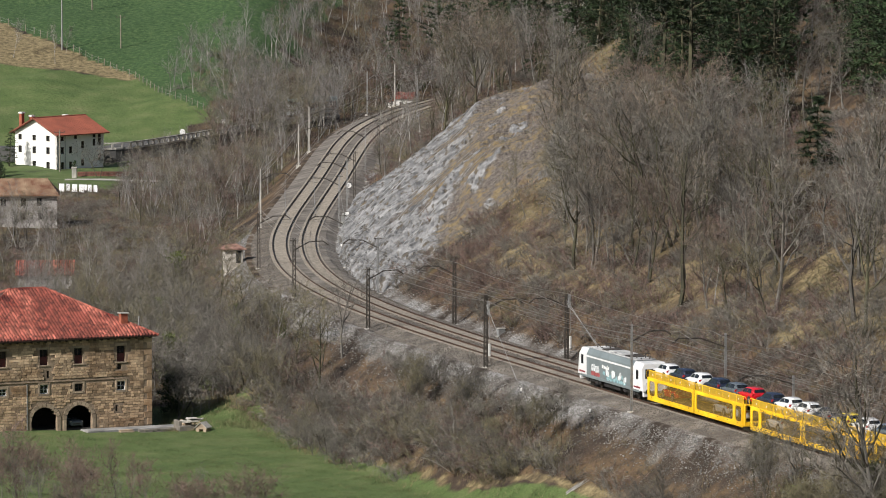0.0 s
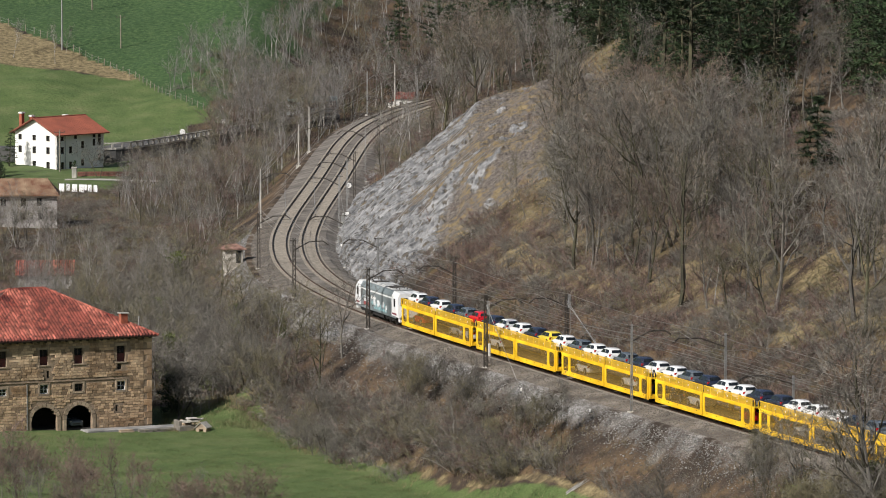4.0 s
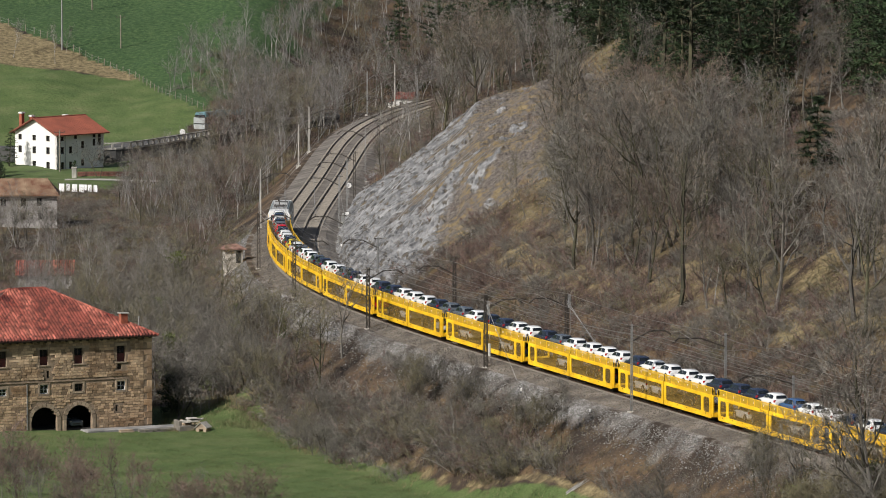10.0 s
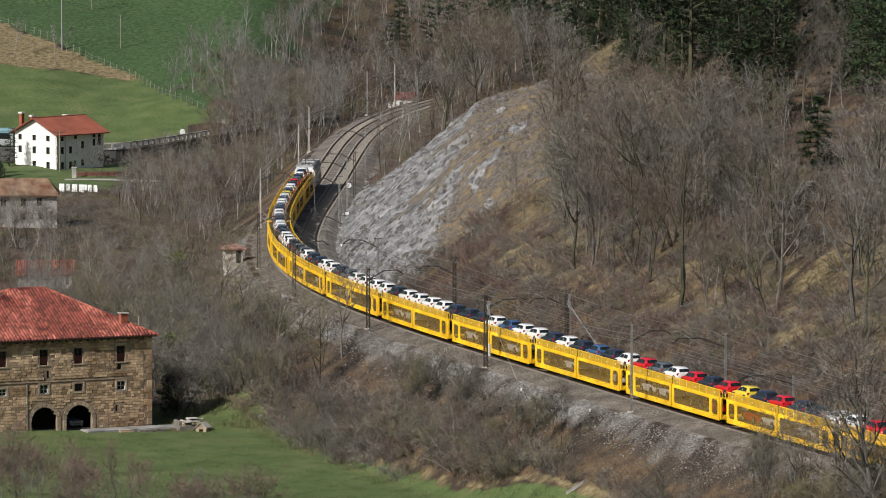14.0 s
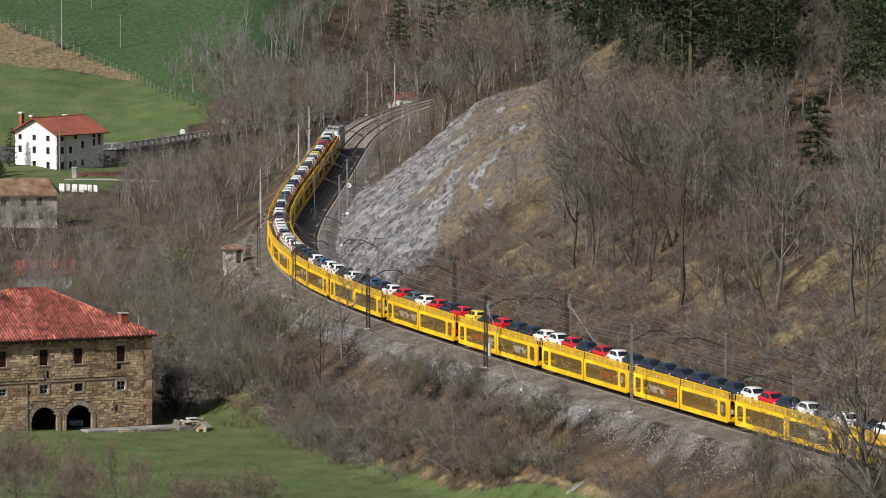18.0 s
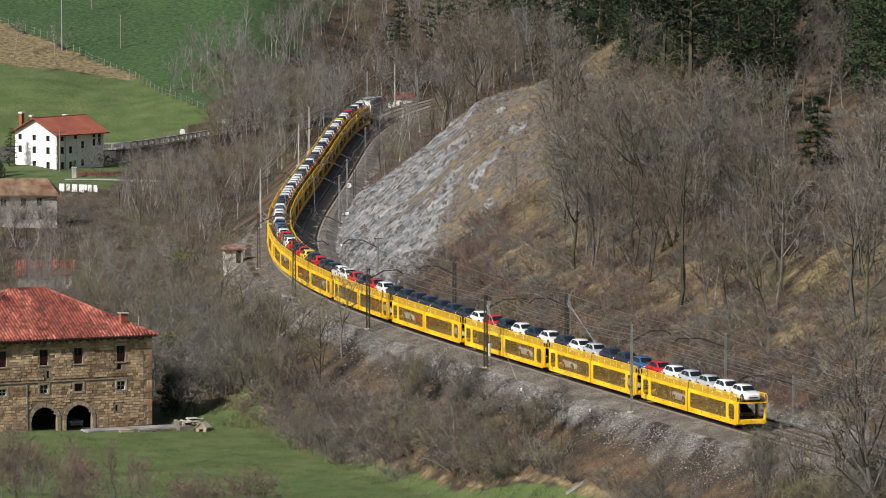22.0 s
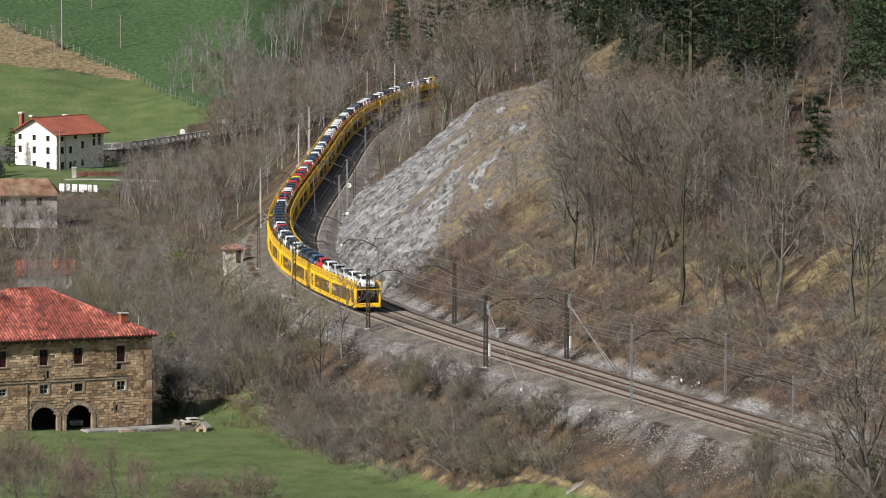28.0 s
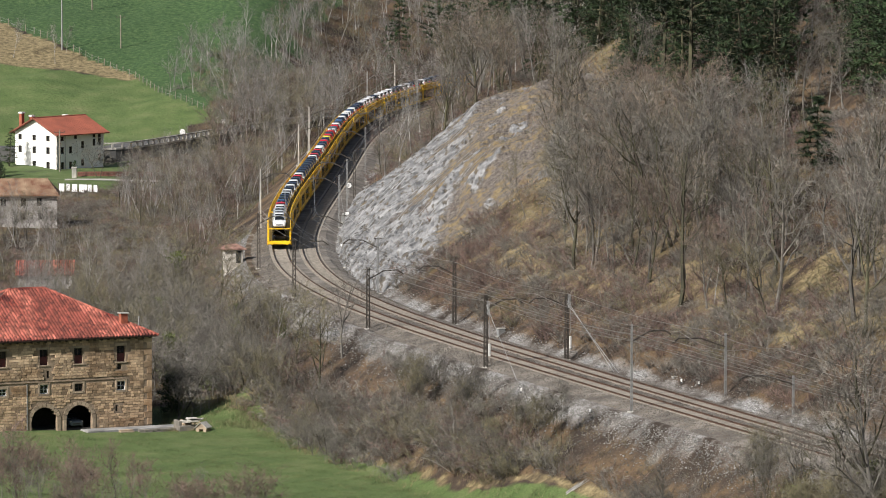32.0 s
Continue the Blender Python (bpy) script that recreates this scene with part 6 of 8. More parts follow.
part("paving", Build().loft([[(x, 950.5 - 0.25 * (x + 62), ground_at_grid(x, 950) + 0.06), (x, 953.5 - 0.25 * (x + 62), ground_at_grid(x, 953) + 0.06)] for x in np.arange(-62, -38, 2.0)], caps=False, closed=False), "concrete", lane2)


def utility_pole(x, y, tall, steel):
    z = ground_at_grid(x, y)
    ob = thing("utility_pole", "grey steel power pole in the meadow" if steel else "wooden pole in the meadow", "pole", "poles in the meadow", at=Matrix.Translation((x, y, z)))
    part("shaft", Build().tube((0, 0, -0.6), (0, 0, tall), 0.17 if steel else 0.12, 0.1, n=8), "galvanised" if steel else "bark_pole", ob)
    part("crossarm", Build().bar((-0.9, 0, tall - 0.4), (0.9, 0, tall - 0.4), 0.09), "steel_dark", ob)
    for k in (-0.8, 0, 0.8):
        part("insulator", Build().tube((k, 0, tall - 0.35), (k, 0, tall - 0.1), 0.05, n=6), "steel_dark", ob)


M["bark_pole"] = material("weathered_pole_wood", (0.22, 0.19, 0.15), 0.9, vary=0.25)
utility_pole(-71.3, 1089.5, 11.0, True)
utility_pole(-60.4, 1091.0, 6.2, False)
utility_pole(-67.4, 1118.5, 7.0, False)
utility_pole(-63.9, 968.8, 7.0, False)


def fence(pts, gap=2.1):
    ob = thing("meadow_fence", "old wooden post fence across the meadow", "fence")
    last = None
    for (xa, ya), (xb, yb) in zip(pts, pts[1:]):
        n = max(1, int(math.hypot(xb - xa, yb - ya) / gap))
        for k in range(n):
            x, y = xa + (xb - xa) * k / n, ya + (yb - ya) * k / n
            p = Vector((x, y, ground_at_grid(x, y)))
            part("post", Build().tube((0, 0, -0.4), (0.03, 0.02, 1.25), 0.075, 0.06, n=5), "bark_pole", ob, at=Matrix.Translation(p))
            if last is not None:
                for h in (0.5, 1.0):
                    part("strand", Build().tube(last + Vector((0, 0, h)), p + Vector((0, 0, h)), 0.01, n=3), "galvanised", ob)
            last = p


fence([(-84.3, 1108), (-77.3, 1100.5), (-69.1, 1088.5), (-56.6, 1071), (-49.4, 1051.5), (-40.7, 1036)])
fence([(-27.5, 634), (-24, 640), (-20.5, 646)], 1.6)


# ---- trees and scrub ----
def bark(name, c, o, r=0.25):
    return material(name, c, 0.9, vary=0.3, scale=0.6, fine=6, other=o, per_object=r)


M["bark_grey"] = bark("grey_brown_bark", (0.07, 0.063, 0.053), (0.145, 0.133, 0.115))
M["bark_pale"] = bark("pale_bark", (0.17, 0.158, 0.142), (0.30, 0.288, 0.265))
M["bark_white"] = bark("white_birch_bark", (0.19, 0.18, 0.165), (0.31, 0.30, 0.28))
M["bark_dark"] = bark("dark_mossy_bark", (0.036, 0.031, 0.022), (0.065, 0.063, 0.032))
M["twig_grey"] = bark("grey_brown_twigs", (0.094, 0.085, 0.073), (0.177, 0.162, 0.140), 0.4)
M["twig_warm"] = bark("warm_brown_twigs", (0.113, 0.089, 0.068), (0.192, 0.152, 0.118), 0.4)
M["twig_red"] = bark("reddish_twigs", (0.098, 0.065, 0.054), (0.16, 0.11, 0.093), 0.4)
M["twig_olive"] = bark("olive_yellow_twigs", (0.108, 0.096, 0.056), (0.165, 0.146, 0.088), 0.35)
M["needles"] = bark("dark_pine_needles", (0.013, 0.030, 0.011), (0.034, 0.060, 0.019), 0.4)
M["ivy"] = bark("ivy_leaves", (0.06, 0.085, 0.018), (0.10, 0.12, 0.03), 0.3)


def twig(b, rng, p, way, length, w):
    """One thin twig, ending in a point."""
    q = p + way * length
    s = way.cross(Vector((rng.gauss(0, 1), rng.gauss(0, 1), rng.gauss(0, 1)))).normalized() * w
    b.add([p - s, p + s, q], [(0, 1, 2)])


def bent(rng, way, a):
    v = way + Vector((rng.gauss(0, a), rng.gauss(0, a), rng.gauss(0, a)))
    return v.normalized()


def grow(wood, fine, rng, p, way, length, r, level, top, spread, up, twigs):
    """A limb with its side limbs; the last level carries the twigs."""
    n, sides = ((5, 6), (3, 4), (2, 3))[level]
    pts, rad = [p], [r]
    for k in range(n):
        way = bent(rng, way + Vector((0, 0, up * 0.12)), 0.10 + 0.06 * level)
        p = p + way * (length / n)
        pts.append(p)
        rad.append(r * (1 - 0.78 * (k + 1) / n))
    for k in range(n):
        wood.tube(pts[k], pts[k + 1], rad[k], rad[k + 1], n=sides, caps=False)
    kids = (top, 5, 5)[level]
    for k in range(kids):
        f = (0.40 if level == 0 else 0.2) + (0.60 if level == 0 else 0.8) * (k + rng.random()) / kids
        i = min(int(f * n), n - 1)
        at = pts[i].lerp(pts[i + 1], f * n - i)
        axis = (pts[i + 1] - pts[i]).normalized()
        out = axis.orthogonal().normalized()
        out.rotate(Matrix.Rotation(rng.uniform(0, 6.283), 3, axis))
        w = (axis * (1 - spread) + out * spread + Vector((0, 0, up * 0.25))).normalized()
        if level == 2:
            ln = length * rng.uniform(0.45, 0.8) + 0.25
            twig(fine, rng, at, bent(rng, w, 0.2), ln * 0.8, 0.016)
            for _ in range(twigs):
                q = at + w * ln * rng.uniform(0.1, 0.75)
                twig(fine, rng, q, bent(rng, w, 0.45), rng.uniform(0.25, 0.65), 0.0125)
        else:
            grow(wood, fine, rng, at, w, length * rng.uniform(0.42, 0.62) * (1.15 - 0.45 * f if level == 0 else 1), max((0.022, 0.011)[level], rad[i] * 0.6), level + 1, top, spread, up, twigs)


def bare_tree(seed, tall, trunk, bark_m, twig_m, top=9, spread=0.55, up=0.5, twigs=5, stems=1, lean=0.08, words="leafless tree with grey-brown bare twigs"):
    rng = random.Random(seed)
    ob = thing("bare_tree", words, "tree", "leafless trees")
    wood, fine = Build(), Build()
    for k in range(stems):
        a = rng.uniform(0, 6.283)
        base = Vector((0.25 * math.cos(a), 0.25 * math.sin(a), -0.4)) * (1 if stems > 1 else 0) + Vector((0, 0, -0.4 if stems == 1 else 0))
        way = Vector((math.cos(a) * lean * stems, math.sin(a) * lean * stems, 1)).normalized()
        grow(wood, fine, rng, base, way, tall * rng.uniform(0.75, 1.0), trunk * (1 if stems == 1 else 0.7), 0, top, spread, up, twigs)
    part("trunk", wood, bark_m, ob)
    part("crown", fine, twig_m, ob, "crown of fine bare twigs")
    return ob


def scrub(seed, tall, twig_m, stems=20, words="leafless grey-brown tangled shrub", segs=3, foot=0.7):
    """A tangle of arching stems with short twigs all along them."""
    rng = random.Random(seed)
    ob = thing("bare_shrub", words, "shrub", "leafless shrubs")
    wood, fine = Build(), Build()
    for k in range(stems):
        a, q = rng.uniform(0, 6.283), rng.uniform(0, 1) ** 0.5
        p = Vector((q * foot * math.cos(a), q * foot * math.sin(a), -0.3))
        out = Vector((math.cos(a), math.sin(a), 0))
        way = bent(rng, Vector((0, 0, 1)) + out * q * (0.8 if segs == 3 else 0.45), 0.18)
        for j in range(segs):
            e = p + way * tall * rng.uniform(0.2, 0.38) * 3 / segs
            if j == 0:
                wood.tube(p, e, 0.026, 0.018, n=3, caps=False)
            else:
                twig(fine, rng, p, way, (e - p).length * 1.1, 0.02)
            for _ in range(7):
                twig(fine, rng, p.lerp(e, rng.random()), bent(rng, way, 0.9), rng.uniform(0.22, 0.6), 0.017)
            p, way = e, bent(rng, way + out * 0.25 - Vector((0, 0, 0.12)), 0.32)
    part("stem", wood, twig_m, ob)
    part("crown", fine, twig_m, ob)
    return ob


def oak(seed, tall, trunk, bark_m, twig_m, fork=0.42, wide=0.75, words="tall leafless oak with a forked dark trunk"):
    """A grown broadleaf tree: a winding trunk, three orders of limbs and a haze of twigs."""
    rng = random.Random(seed)
    ob = thing("bare_tree", words, "tree", "leafless trees")
    wood, fine = Build(), Build()

    def limb(p, way, length, r, level):
        n, sides = ((6, 6), (5, 4), (3, 3))[level]
        pts, rad = [p], [r]
        for k in range(n):
            way = bent(rng, way + Vector((0, 0, (0.05, 0.10, 0.06)[level])), (0.09, 0.17, 0.22)[level])
            p = p + way * length / n
            pts.append(p)
            rad.append(r * (1 - 0.72 * (k + 1) / n))
            wood.tube(pts[k], pts[k + 1], rad[k], rad[k + 1], n=sides, caps=False)
        kids = (9, 5, 4)[level]
        for k in range(kids):
            f = (fork if level == 0 else 0.25) + (1 - (fork if level == 0 else 0.25)) * (k + rng.random() * 0.9) / kids
            i = min(int(f * n), n - 1)
            at = pts[i].lerp(pts[i + 1], min(1, f * n - i))
            axis = (pts[i + 1] - pts[i]).normalized()
            out = axis.orthogonal().normalized()
            out.rotate(Matrix.Rotation(2.4 * k + rng.uniform(-0.7, 0.7), 3, axis))
            w = (axis * 0.75 + out * wide * rng.uniform(0.7, 1.25) + Vector((0, 0, 0.12))).normalized()
            if level < 2:
                limb(at, w, length * (rng.uniform(0.40, 0.60) * (1.15 - 0.5 * f) if level == 0 else rng.uniform(0.38, 0.58)), max(0.014, rad[i] * rng.uniform(0.5, 0.7)), level + 1)
            else:
                ln = rng.uniform(0.8, 1.6)
                twig(fine, rng, at, w, ln, 0.022)
                for _ in range(9):
                    twig(fine, rng, at + w * ln * rng.uniform(0.0, 0.9), bent(rng, w, 0.5), rng.uniform(0.35, 0.95), 0.0165)

    limb(Vector((0, 0, -0.6)), Vector((rng.gauss(0, 0.06), rng.gauss(0, 0.06), 1)).normalized(), tall * 0.82, trunk, 0)
    part("trunk", wood, bark_m, ob)
    part("crown", fine, twig_m, ob, "crown of fine bare twigs")
    return ob


def conifer(seed, tall, wide, words="dark green conifer with drooping branches", flat=False, dense=1.0):
    """Whorls of boughs with tufts of narrow needle sprays; flat: a pine with a bare lower trunk."""
    rng = random.Random(seed)
    ob = thing("pine_tree", words, "conifer", "conifers")
    wood, leaf = Build(), Build()
    wood.tube((0, 0, -0.5), (0, 0, tall * 0.97), tall * 0.017, 0.03, n=6, caps=False)
    low, step = (0.42 if flat else 0.10) * tall, 0.75
    z = low
    while z < tall * 0.98:
        f = (z - low) / (tall - low)
        shape = (1 - f) ** 0.8 if not flat else math.sin(math.pi * min(1, 0.22 + 0.78 * f)) ** 0.7
        turn = rng.uniform(0, 6.283)
        for k in range(5):
            if rng.random() < 0.15:
                continue
            reach = wide * shape * rng.uniform(0.6, 1.15) + 0.35
            a = turn + 1.257 * k + rng.uniform(-0.35, 0.35)
            rise = rng.uniform(-0.30, 0.05) if not flat else rng.uniform(0.0, 0.45)
            p = Vector((0, 0, z + rng.uniform(-0.25, 0.25)))
            way = Vector((math.cos(a), math.sin(a), rise))
            e = p + way * reach
            wood.tube(p, e, 0.05, 0.012, n=3, caps=False)
            tufts = int((2 + reach * 1.7) * dense)
            for j in range(tufts):
                g = 0.28 + 0.72 * (j + rng.random()) / tufts
                c = p.lerp(e, g) + Vector((rng.gauss(0, 0.16), rng.gauss(0, 0.16), rng.gauss(0, 0.06)))
                for _ in range(9):
                    w = (way.normalized() * 0.55 + Vector((rng.gauss(0, 0.55), rng.gauss(0, 0.55), rng.gauss(0.18, 0.28)))).normalized()
                    sd = w.cross(Vector((rng.gauss(0, 0.4), rng.gauss(0, 0.4), 1))).normalized()
                    ln, wd = rng.uniform(0.35, 0.75), rng.uniform(0.05, 0.10)
                    leaf.add([c - sd * wd, c + sd * wd, c + w * ln], [(0, 1, 2)])
        z += step * rng.uniform(0.75, 1.2)
    part("trunk", wood, "bark_dark", ob)
    part("crown", leaf, "needles", ob, "dark green needle sprays")
    return ob


def ivy_tree(seed, tall):
    ob = bare_tree(seed, tall, 0.16, "bark_dark", "twig_olive", top=8, words="bare tree overgrown with green ivy")
    rng = random.Random(seed)
    leaf = Build()
    for k in range(1100):
        z = rng.uniform(0.2, 0.78) * tall
        a, q = rng.uniform(0, 6.283), abs(rng.gauss(0, 0.75)) * (0.5 + math.sin(z * 1.7 + seed) * 0.3 + 0.3)
        c = Vector((q * math.cos(a), q * math.sin(a), z))
        w = bent(rng, Vector((0, 0, 0.3)), 1.0)
        sd = w.orthogonal().normalized()
        leaf.add([c - sd * 0.1, c + w * 0.14, c + sd * 0.1, c - w * 0.12], [(0, 1, 2, 3)])
    part("ivy", leaf, "ivy", ob, "clumps of green ivy leaves")
    return ob


ORIG = []


def kinds(*obs):
    ORIG.extend(obs)
    return list(obs)


TALL = kinds(bare_tree(1, 9.5, 0.15, "bark_grey", "twig_grey", 10), bare_tree(2, 11, 0.17, "bark_grey", "twig_grey", 11, 0.5),
             bare_tree(3, 8.5, 0.13, "bark_pale", "twig_grey", 9, 0.6), bare_tree(4, 10, 0.15, "bark_dark", "twig_olive", 10, 0.52, words="leafless tree with mossy dark trunk"),
             bare_tree(5, 9, 0.14, "bark_grey", "twig_red", 9, 0.58, words="leafless tree with reddish bare twigs"))
SPREADING = kinds(bare_tree(6, 8, 0.16, "bark_dark", "twig_grey", 9, 0.7, 0.3, 5, 2, 0.2, words="spreading leafless oak with several stems"), bare_tree(7, 7.5, 0.15, "bark_grey", "twig_grey", 8, 0.68, 0.35, 5, 2, 0.22, words="spreading leafless tree with forked stems"))
THIN = kinds(bare_tree(8, 10, 0.085, "bark_pale", "twig_grey", 9, 0.42, 0.7, 4, words="slender pale leafless birch"), bare_tree(9, 8.5, 0.075, "bark_grey", "twig_grey", 8, 0.4, 0.8, 4, words="slender grey leafless sapling"),
             bare_tree(10, 9, 0.08, "bark_grey", "twig_olive", 9, 0.42, 0.7, 4, words="slender leafless tree with olive twigs"))
M["twig_pale"] = bark("pale_grey_twigs", (0.105, 0.096, 0.086), (0.19, 0.178, 0.163), 0.35)
LITE = kinds(bare_tree(51, 9, 0.10, "bark_pale", "twig_pale", 6, 0.45, 0.7, 2, words="distant slender leafless tree"), bare_tree(52, 10, 0.10, "bark_white", "twig_pale", 6, 0.38, 0.7, 2, words="distant pale leafless birch"),
             bare_tree(53, 8.5, 0.12, "bark_grey", "twig_olive", 6, 0.52, 0.5, 2, words="distant leafless tree with olive twigs"), bare_tree(54, 8, 0.12, "bark_dark", "twig_red", 6, 0.55, 0.5, 2, words="distant leafless tree with reddish twigs"))
SHRUB = kinds(scrub(21, 3.0, "twig_grey"), scrub(22, 2.6, "twig_red", words="leafless reddish tangled shrub"), scrub(23, 3.2, "twig_olive", words="leafless olive-brown willow shrub"), scrub(24, 2.2, "twig_grey", 30))
BANK_TREE = kinds(bare_tree(11, 7.5, 0.055, "bark_grey", "twig_olive", 7, 0.42, 0.8, 5, 4, 0.05, "slender many-stemmed leafless tree with olive twigs"), bare_tree(12, 6.8, 0.06, "bark_dark", "twig_grey", 7, 0.5, 0.7, 5, 3, 0.07, "small many-stemmed leafless ash"))
THICKET = kinds(scrub(25, 6.0, "twig_grey", 34, "tall dense grey leafless thicket", 6, 1.5), scrub(26, 5.2, "twig_red", 32, "tall dense reddish leafless thicket", 5, 1.6), scrub(27, 6.4, "twig_olive", 30, "tall olive-brown willow thicket", 6, 1.3))
PINE = kinds(conifer(31, 16, 3.4), conifer(32, 14, 3.0), conifer(33, 17, 4.0, "broad dark green pine with bare lower trunk", True), conifer(34, 15, 3.7, "broad dark green pine with bare lower trunk", True), conifer(35, 15, 4.0), conifer(36, 9.4, 3.0, "single dense dark green conifer on the wooded slope", False, 2.4))
OAK = kinds(oak(71, 15, 0.24, "bark_dark", "twig_grey"), oak(72, 14, 0.22, "bark_grey", "twig_grey", 0.35, 0.85, "broad leafless oak with grey limbs"),
            oak(73, 16, 0.21, "bark_dark", "twig_warm", 0.5, 0.65, "tall leafless oak with warm brown twigs"), oak(74, 13, 0.19, "bark_grey", "twig_warm", 0.4, 0.7, "leafless tree with grey limbs and warm twigs"),
            oak(75, 14, 0.20, "bark_dark", "twig_grey", 0.45, 0.8, "leafless oak with dark winding limbs"),
            oak(76, 12, 0.16, "bark_dark", "twig_olive", 0.25, 0.8, "spreading leafless tree with yellow-olive twigs"))


def evergreen(seed, tall, wide):
    rng = random.Random(seed)
    ob = thing("evergreen_tree", "dense dark green evergreen tree beside the house", "evergreen", "evergreens by the houses")
    wood, leaf = Build(), Build()
    wood.tube((0, 0, -0.5), (0, 0, tall * 0.6), 0.16, 0.06, n=6, caps=False)
    for k in range(46):
        a, f = rng.uniform(0, 6.283), rng.uniform(0.08, 0.95)
        q = wide * math.sin(math.pi * min(1, f * 0.85 + 0.15)) ** 0.7 * rng.uniform(0.3, 0.95)
        c = Vector((q * math.cos(a), q * math.sin(a), tall * f))
        wood.tube((0, 0, tall * f * 0.6), c, 0.04, 0.015, n=3, caps=False)
        for _ in range(44):
            p = c + Vector((rng.gauss(0, 0.38), rng.gauss(0, 0.38), rng.gauss(0, 0.34)))
            w = bent(rng, Vector((0, 0, 0.4)), 0.9)
            sd = w.orthogonal().normalized()
            leaf.add([p - sd * 0.10, p + w * 0.17, p + sd * 0.10, p - w * 0.15], [(0, 1, 2, 3)])
    part("trunk", wood, "bark_dark", ob)
    part("crown", leaf, "needles", ob, "dense dark leaf clumps")
    return ob


EVERGREEN = kinds(evergreen(61, 7.6, 2.6))
M["twig_alder"] = bark("reddish_alder_catkins", (0.11, 0.074, 0.06), (0.165, 0.113, 0.092), 0.3)
ALDER = kinds(bare_tree(62, 6.2, 0.075, "bark_grey", "twig_alder", 8, 0.5, 0.55, 4, words="small leafless alder with reddish catkins"), bare_tree(63, 5.4, 0.07, "bark_grey", "twig_alder", 7, 0.55, 0.5, 4, 2, 0.15, words="small forked leafless alder with reddish catkins"))
IVY = kinds(ivy_tree(41, 8.5), ivy_tree(42, 7.5))

_rt = random.Random(77)
PLANTED = {"bare_tree": [], "bare_shrub": [], "pine_tree": [], "evergreen_tree": []}


def plant(ob, x, y, size=1.0, z=None, sink=0.1, tilt=4, turn=None):
    """Notes where a tree stands; planting() makes them."""
    z = ground_at_grid(x, y) if z is None else z
    m = Matrix.Translation((x, y, z - sink)) @ Euler((radians(_rt.gauss(0, tilt)), radians(_rt.gauss(0, tilt)), _rt.uniform(0, 6.283))).to_matrix().to_4x4() @ Matrix.Diagonal((size, size, size * _rt.uniform(0.88, 1.12), 1))
    PLANTED[ob.name.split(".")[0]].append((y, ob, m))


def joined(name, rows, label, category):
    """One mesh of many far plants."""
    mats, V, LV, LS, MI, nv, nl = [], [], [], [], [], 0, 0
    cache = {}
    for _, ob, m in rows:
        for ch in ob.children:
            me = ch.data
            if me.name not in cache:
                co = np.empty(len(me.vertices) * 3, np.float32)
                me.vertices.foreach_get("co", co)
                lv = np.empty(len(me.loops), np.int32)
                me.loops.foreach_get("vertex_index", lv)
                ls = np.empty(len(me.polygons), np.int32)
                me.polygons.foreach_get("loop_start", ls)
                if me.materials[0] not in mats:
                    mats.append(me.materials[0])
                cache[me.name] = (co.reshape(-1, 3), lv, ls, mats.index(me.materials[0]))
            co, lv, ls, mi = cache[me.name]
            a = np.array(m, np.float32)
            V.append(co @ a[:3, :3].T + a[:3, 3])
            LV.append(lv + nv)
            LS.append(ls + nl)
            MI.append(np.full(len(ls), mi, np.int32))
            nv, nl = nv + len(co), nl + len(lv)
    me = bpy.data.meshes.new(name)
    me.vertices.add(nv)
    me.vertices.foreach_set("co", np.concatenate(V).ravel())
    me.loops.add(nl)
    me.loops.foreach_set("vertex_index", np.concatenate(LV))
    ls = np.concatenate(LS)
    me.polygons.add(len(ls))
    me.polygons.foreach_set("loop_start", ls)
    me.polygons.foreach_set("material_index", np.concatenate(MI))
    for m in mats:
        me.materials.append(m)
    me.update(calc_edges=True)
    return tagged(new(name, me), label, category, kind="stuff")


def planting():
    words = {"bare_tree": ("far_woodland", "far leafless woodland of thin grey trees", "woodland"), "bare_shrub": ("undergrowth", "tangled brown leafless undergrowth on the slopes", "undergrowth"),
             "evergreen_tree": ("evergreens", "dark evergreens", "evergreen"), "pine_tree": ("far_pines", "dark green pines of the hilltop wood", "pine wood")}
    for key, rows in PLANTED.items():
        rows.sort(key=lambda r: r[0])
        if rows[300:]:
            joined(words[key][0], rows[300:], words[key][1], words[key][2])
        for _, ob, m in rows[:300]:
            if ob.name in used:
                copy_thing(ob, m)
            else:
                used.add(ob.name)
                ob.matrix_basis = m
    for ob in ORIG:
        if ob.name not in used:
            for ch in list(ob.children):
                bpy.data.objects.remove(ch)
            bpy.data.objects.remove(ob)


def scatter(n, box, keep, pick, size, gap=0.0):
    """Plants n trees at random places of a box that the rule keeps and that lie within the camera's reach."""
    N = n * 40
    x, y = np.array([_rt.uniform(box[0], box[1]) for _ in range(N)]), np.array([_rt.uniform(box[2], box[3]) for _ in range(N)])
    ok = np.abs(x) < 0.079 * y + 6
    x, y = x[ok], y[ok]
    s, d = to_line(x, y)
    done = []
    for i in range(len(x)):
        if len(done) >= n:
            break
        if 46 < s[i] < 96 and -40 < d[i] < -meadow_edge(s[i]) + 0.2:
            continue
        if not keep(x[i], y[i], s[i], d[i]):
            continue
        if gap and any((x[i] - a) ** 2 + (y[i] - c) ** 2 < gap * gap for a, c in done):
            continue
        done.append((x[i], y[i]))
        plant(pick(x[i], y[i]), float(x[i]), float(y[i]), _rt.uniform(*size))


d_of = lambda x, y: float(to_line(np.array([x]), np.array([y]))[1][0])
one = lambda lst: (lambda x, y: _rt.choice(lst))
in_rock = lambda s, d: 176 < s < 348 and d < min(47, 25 + 0.27 * max(0, s - 186))


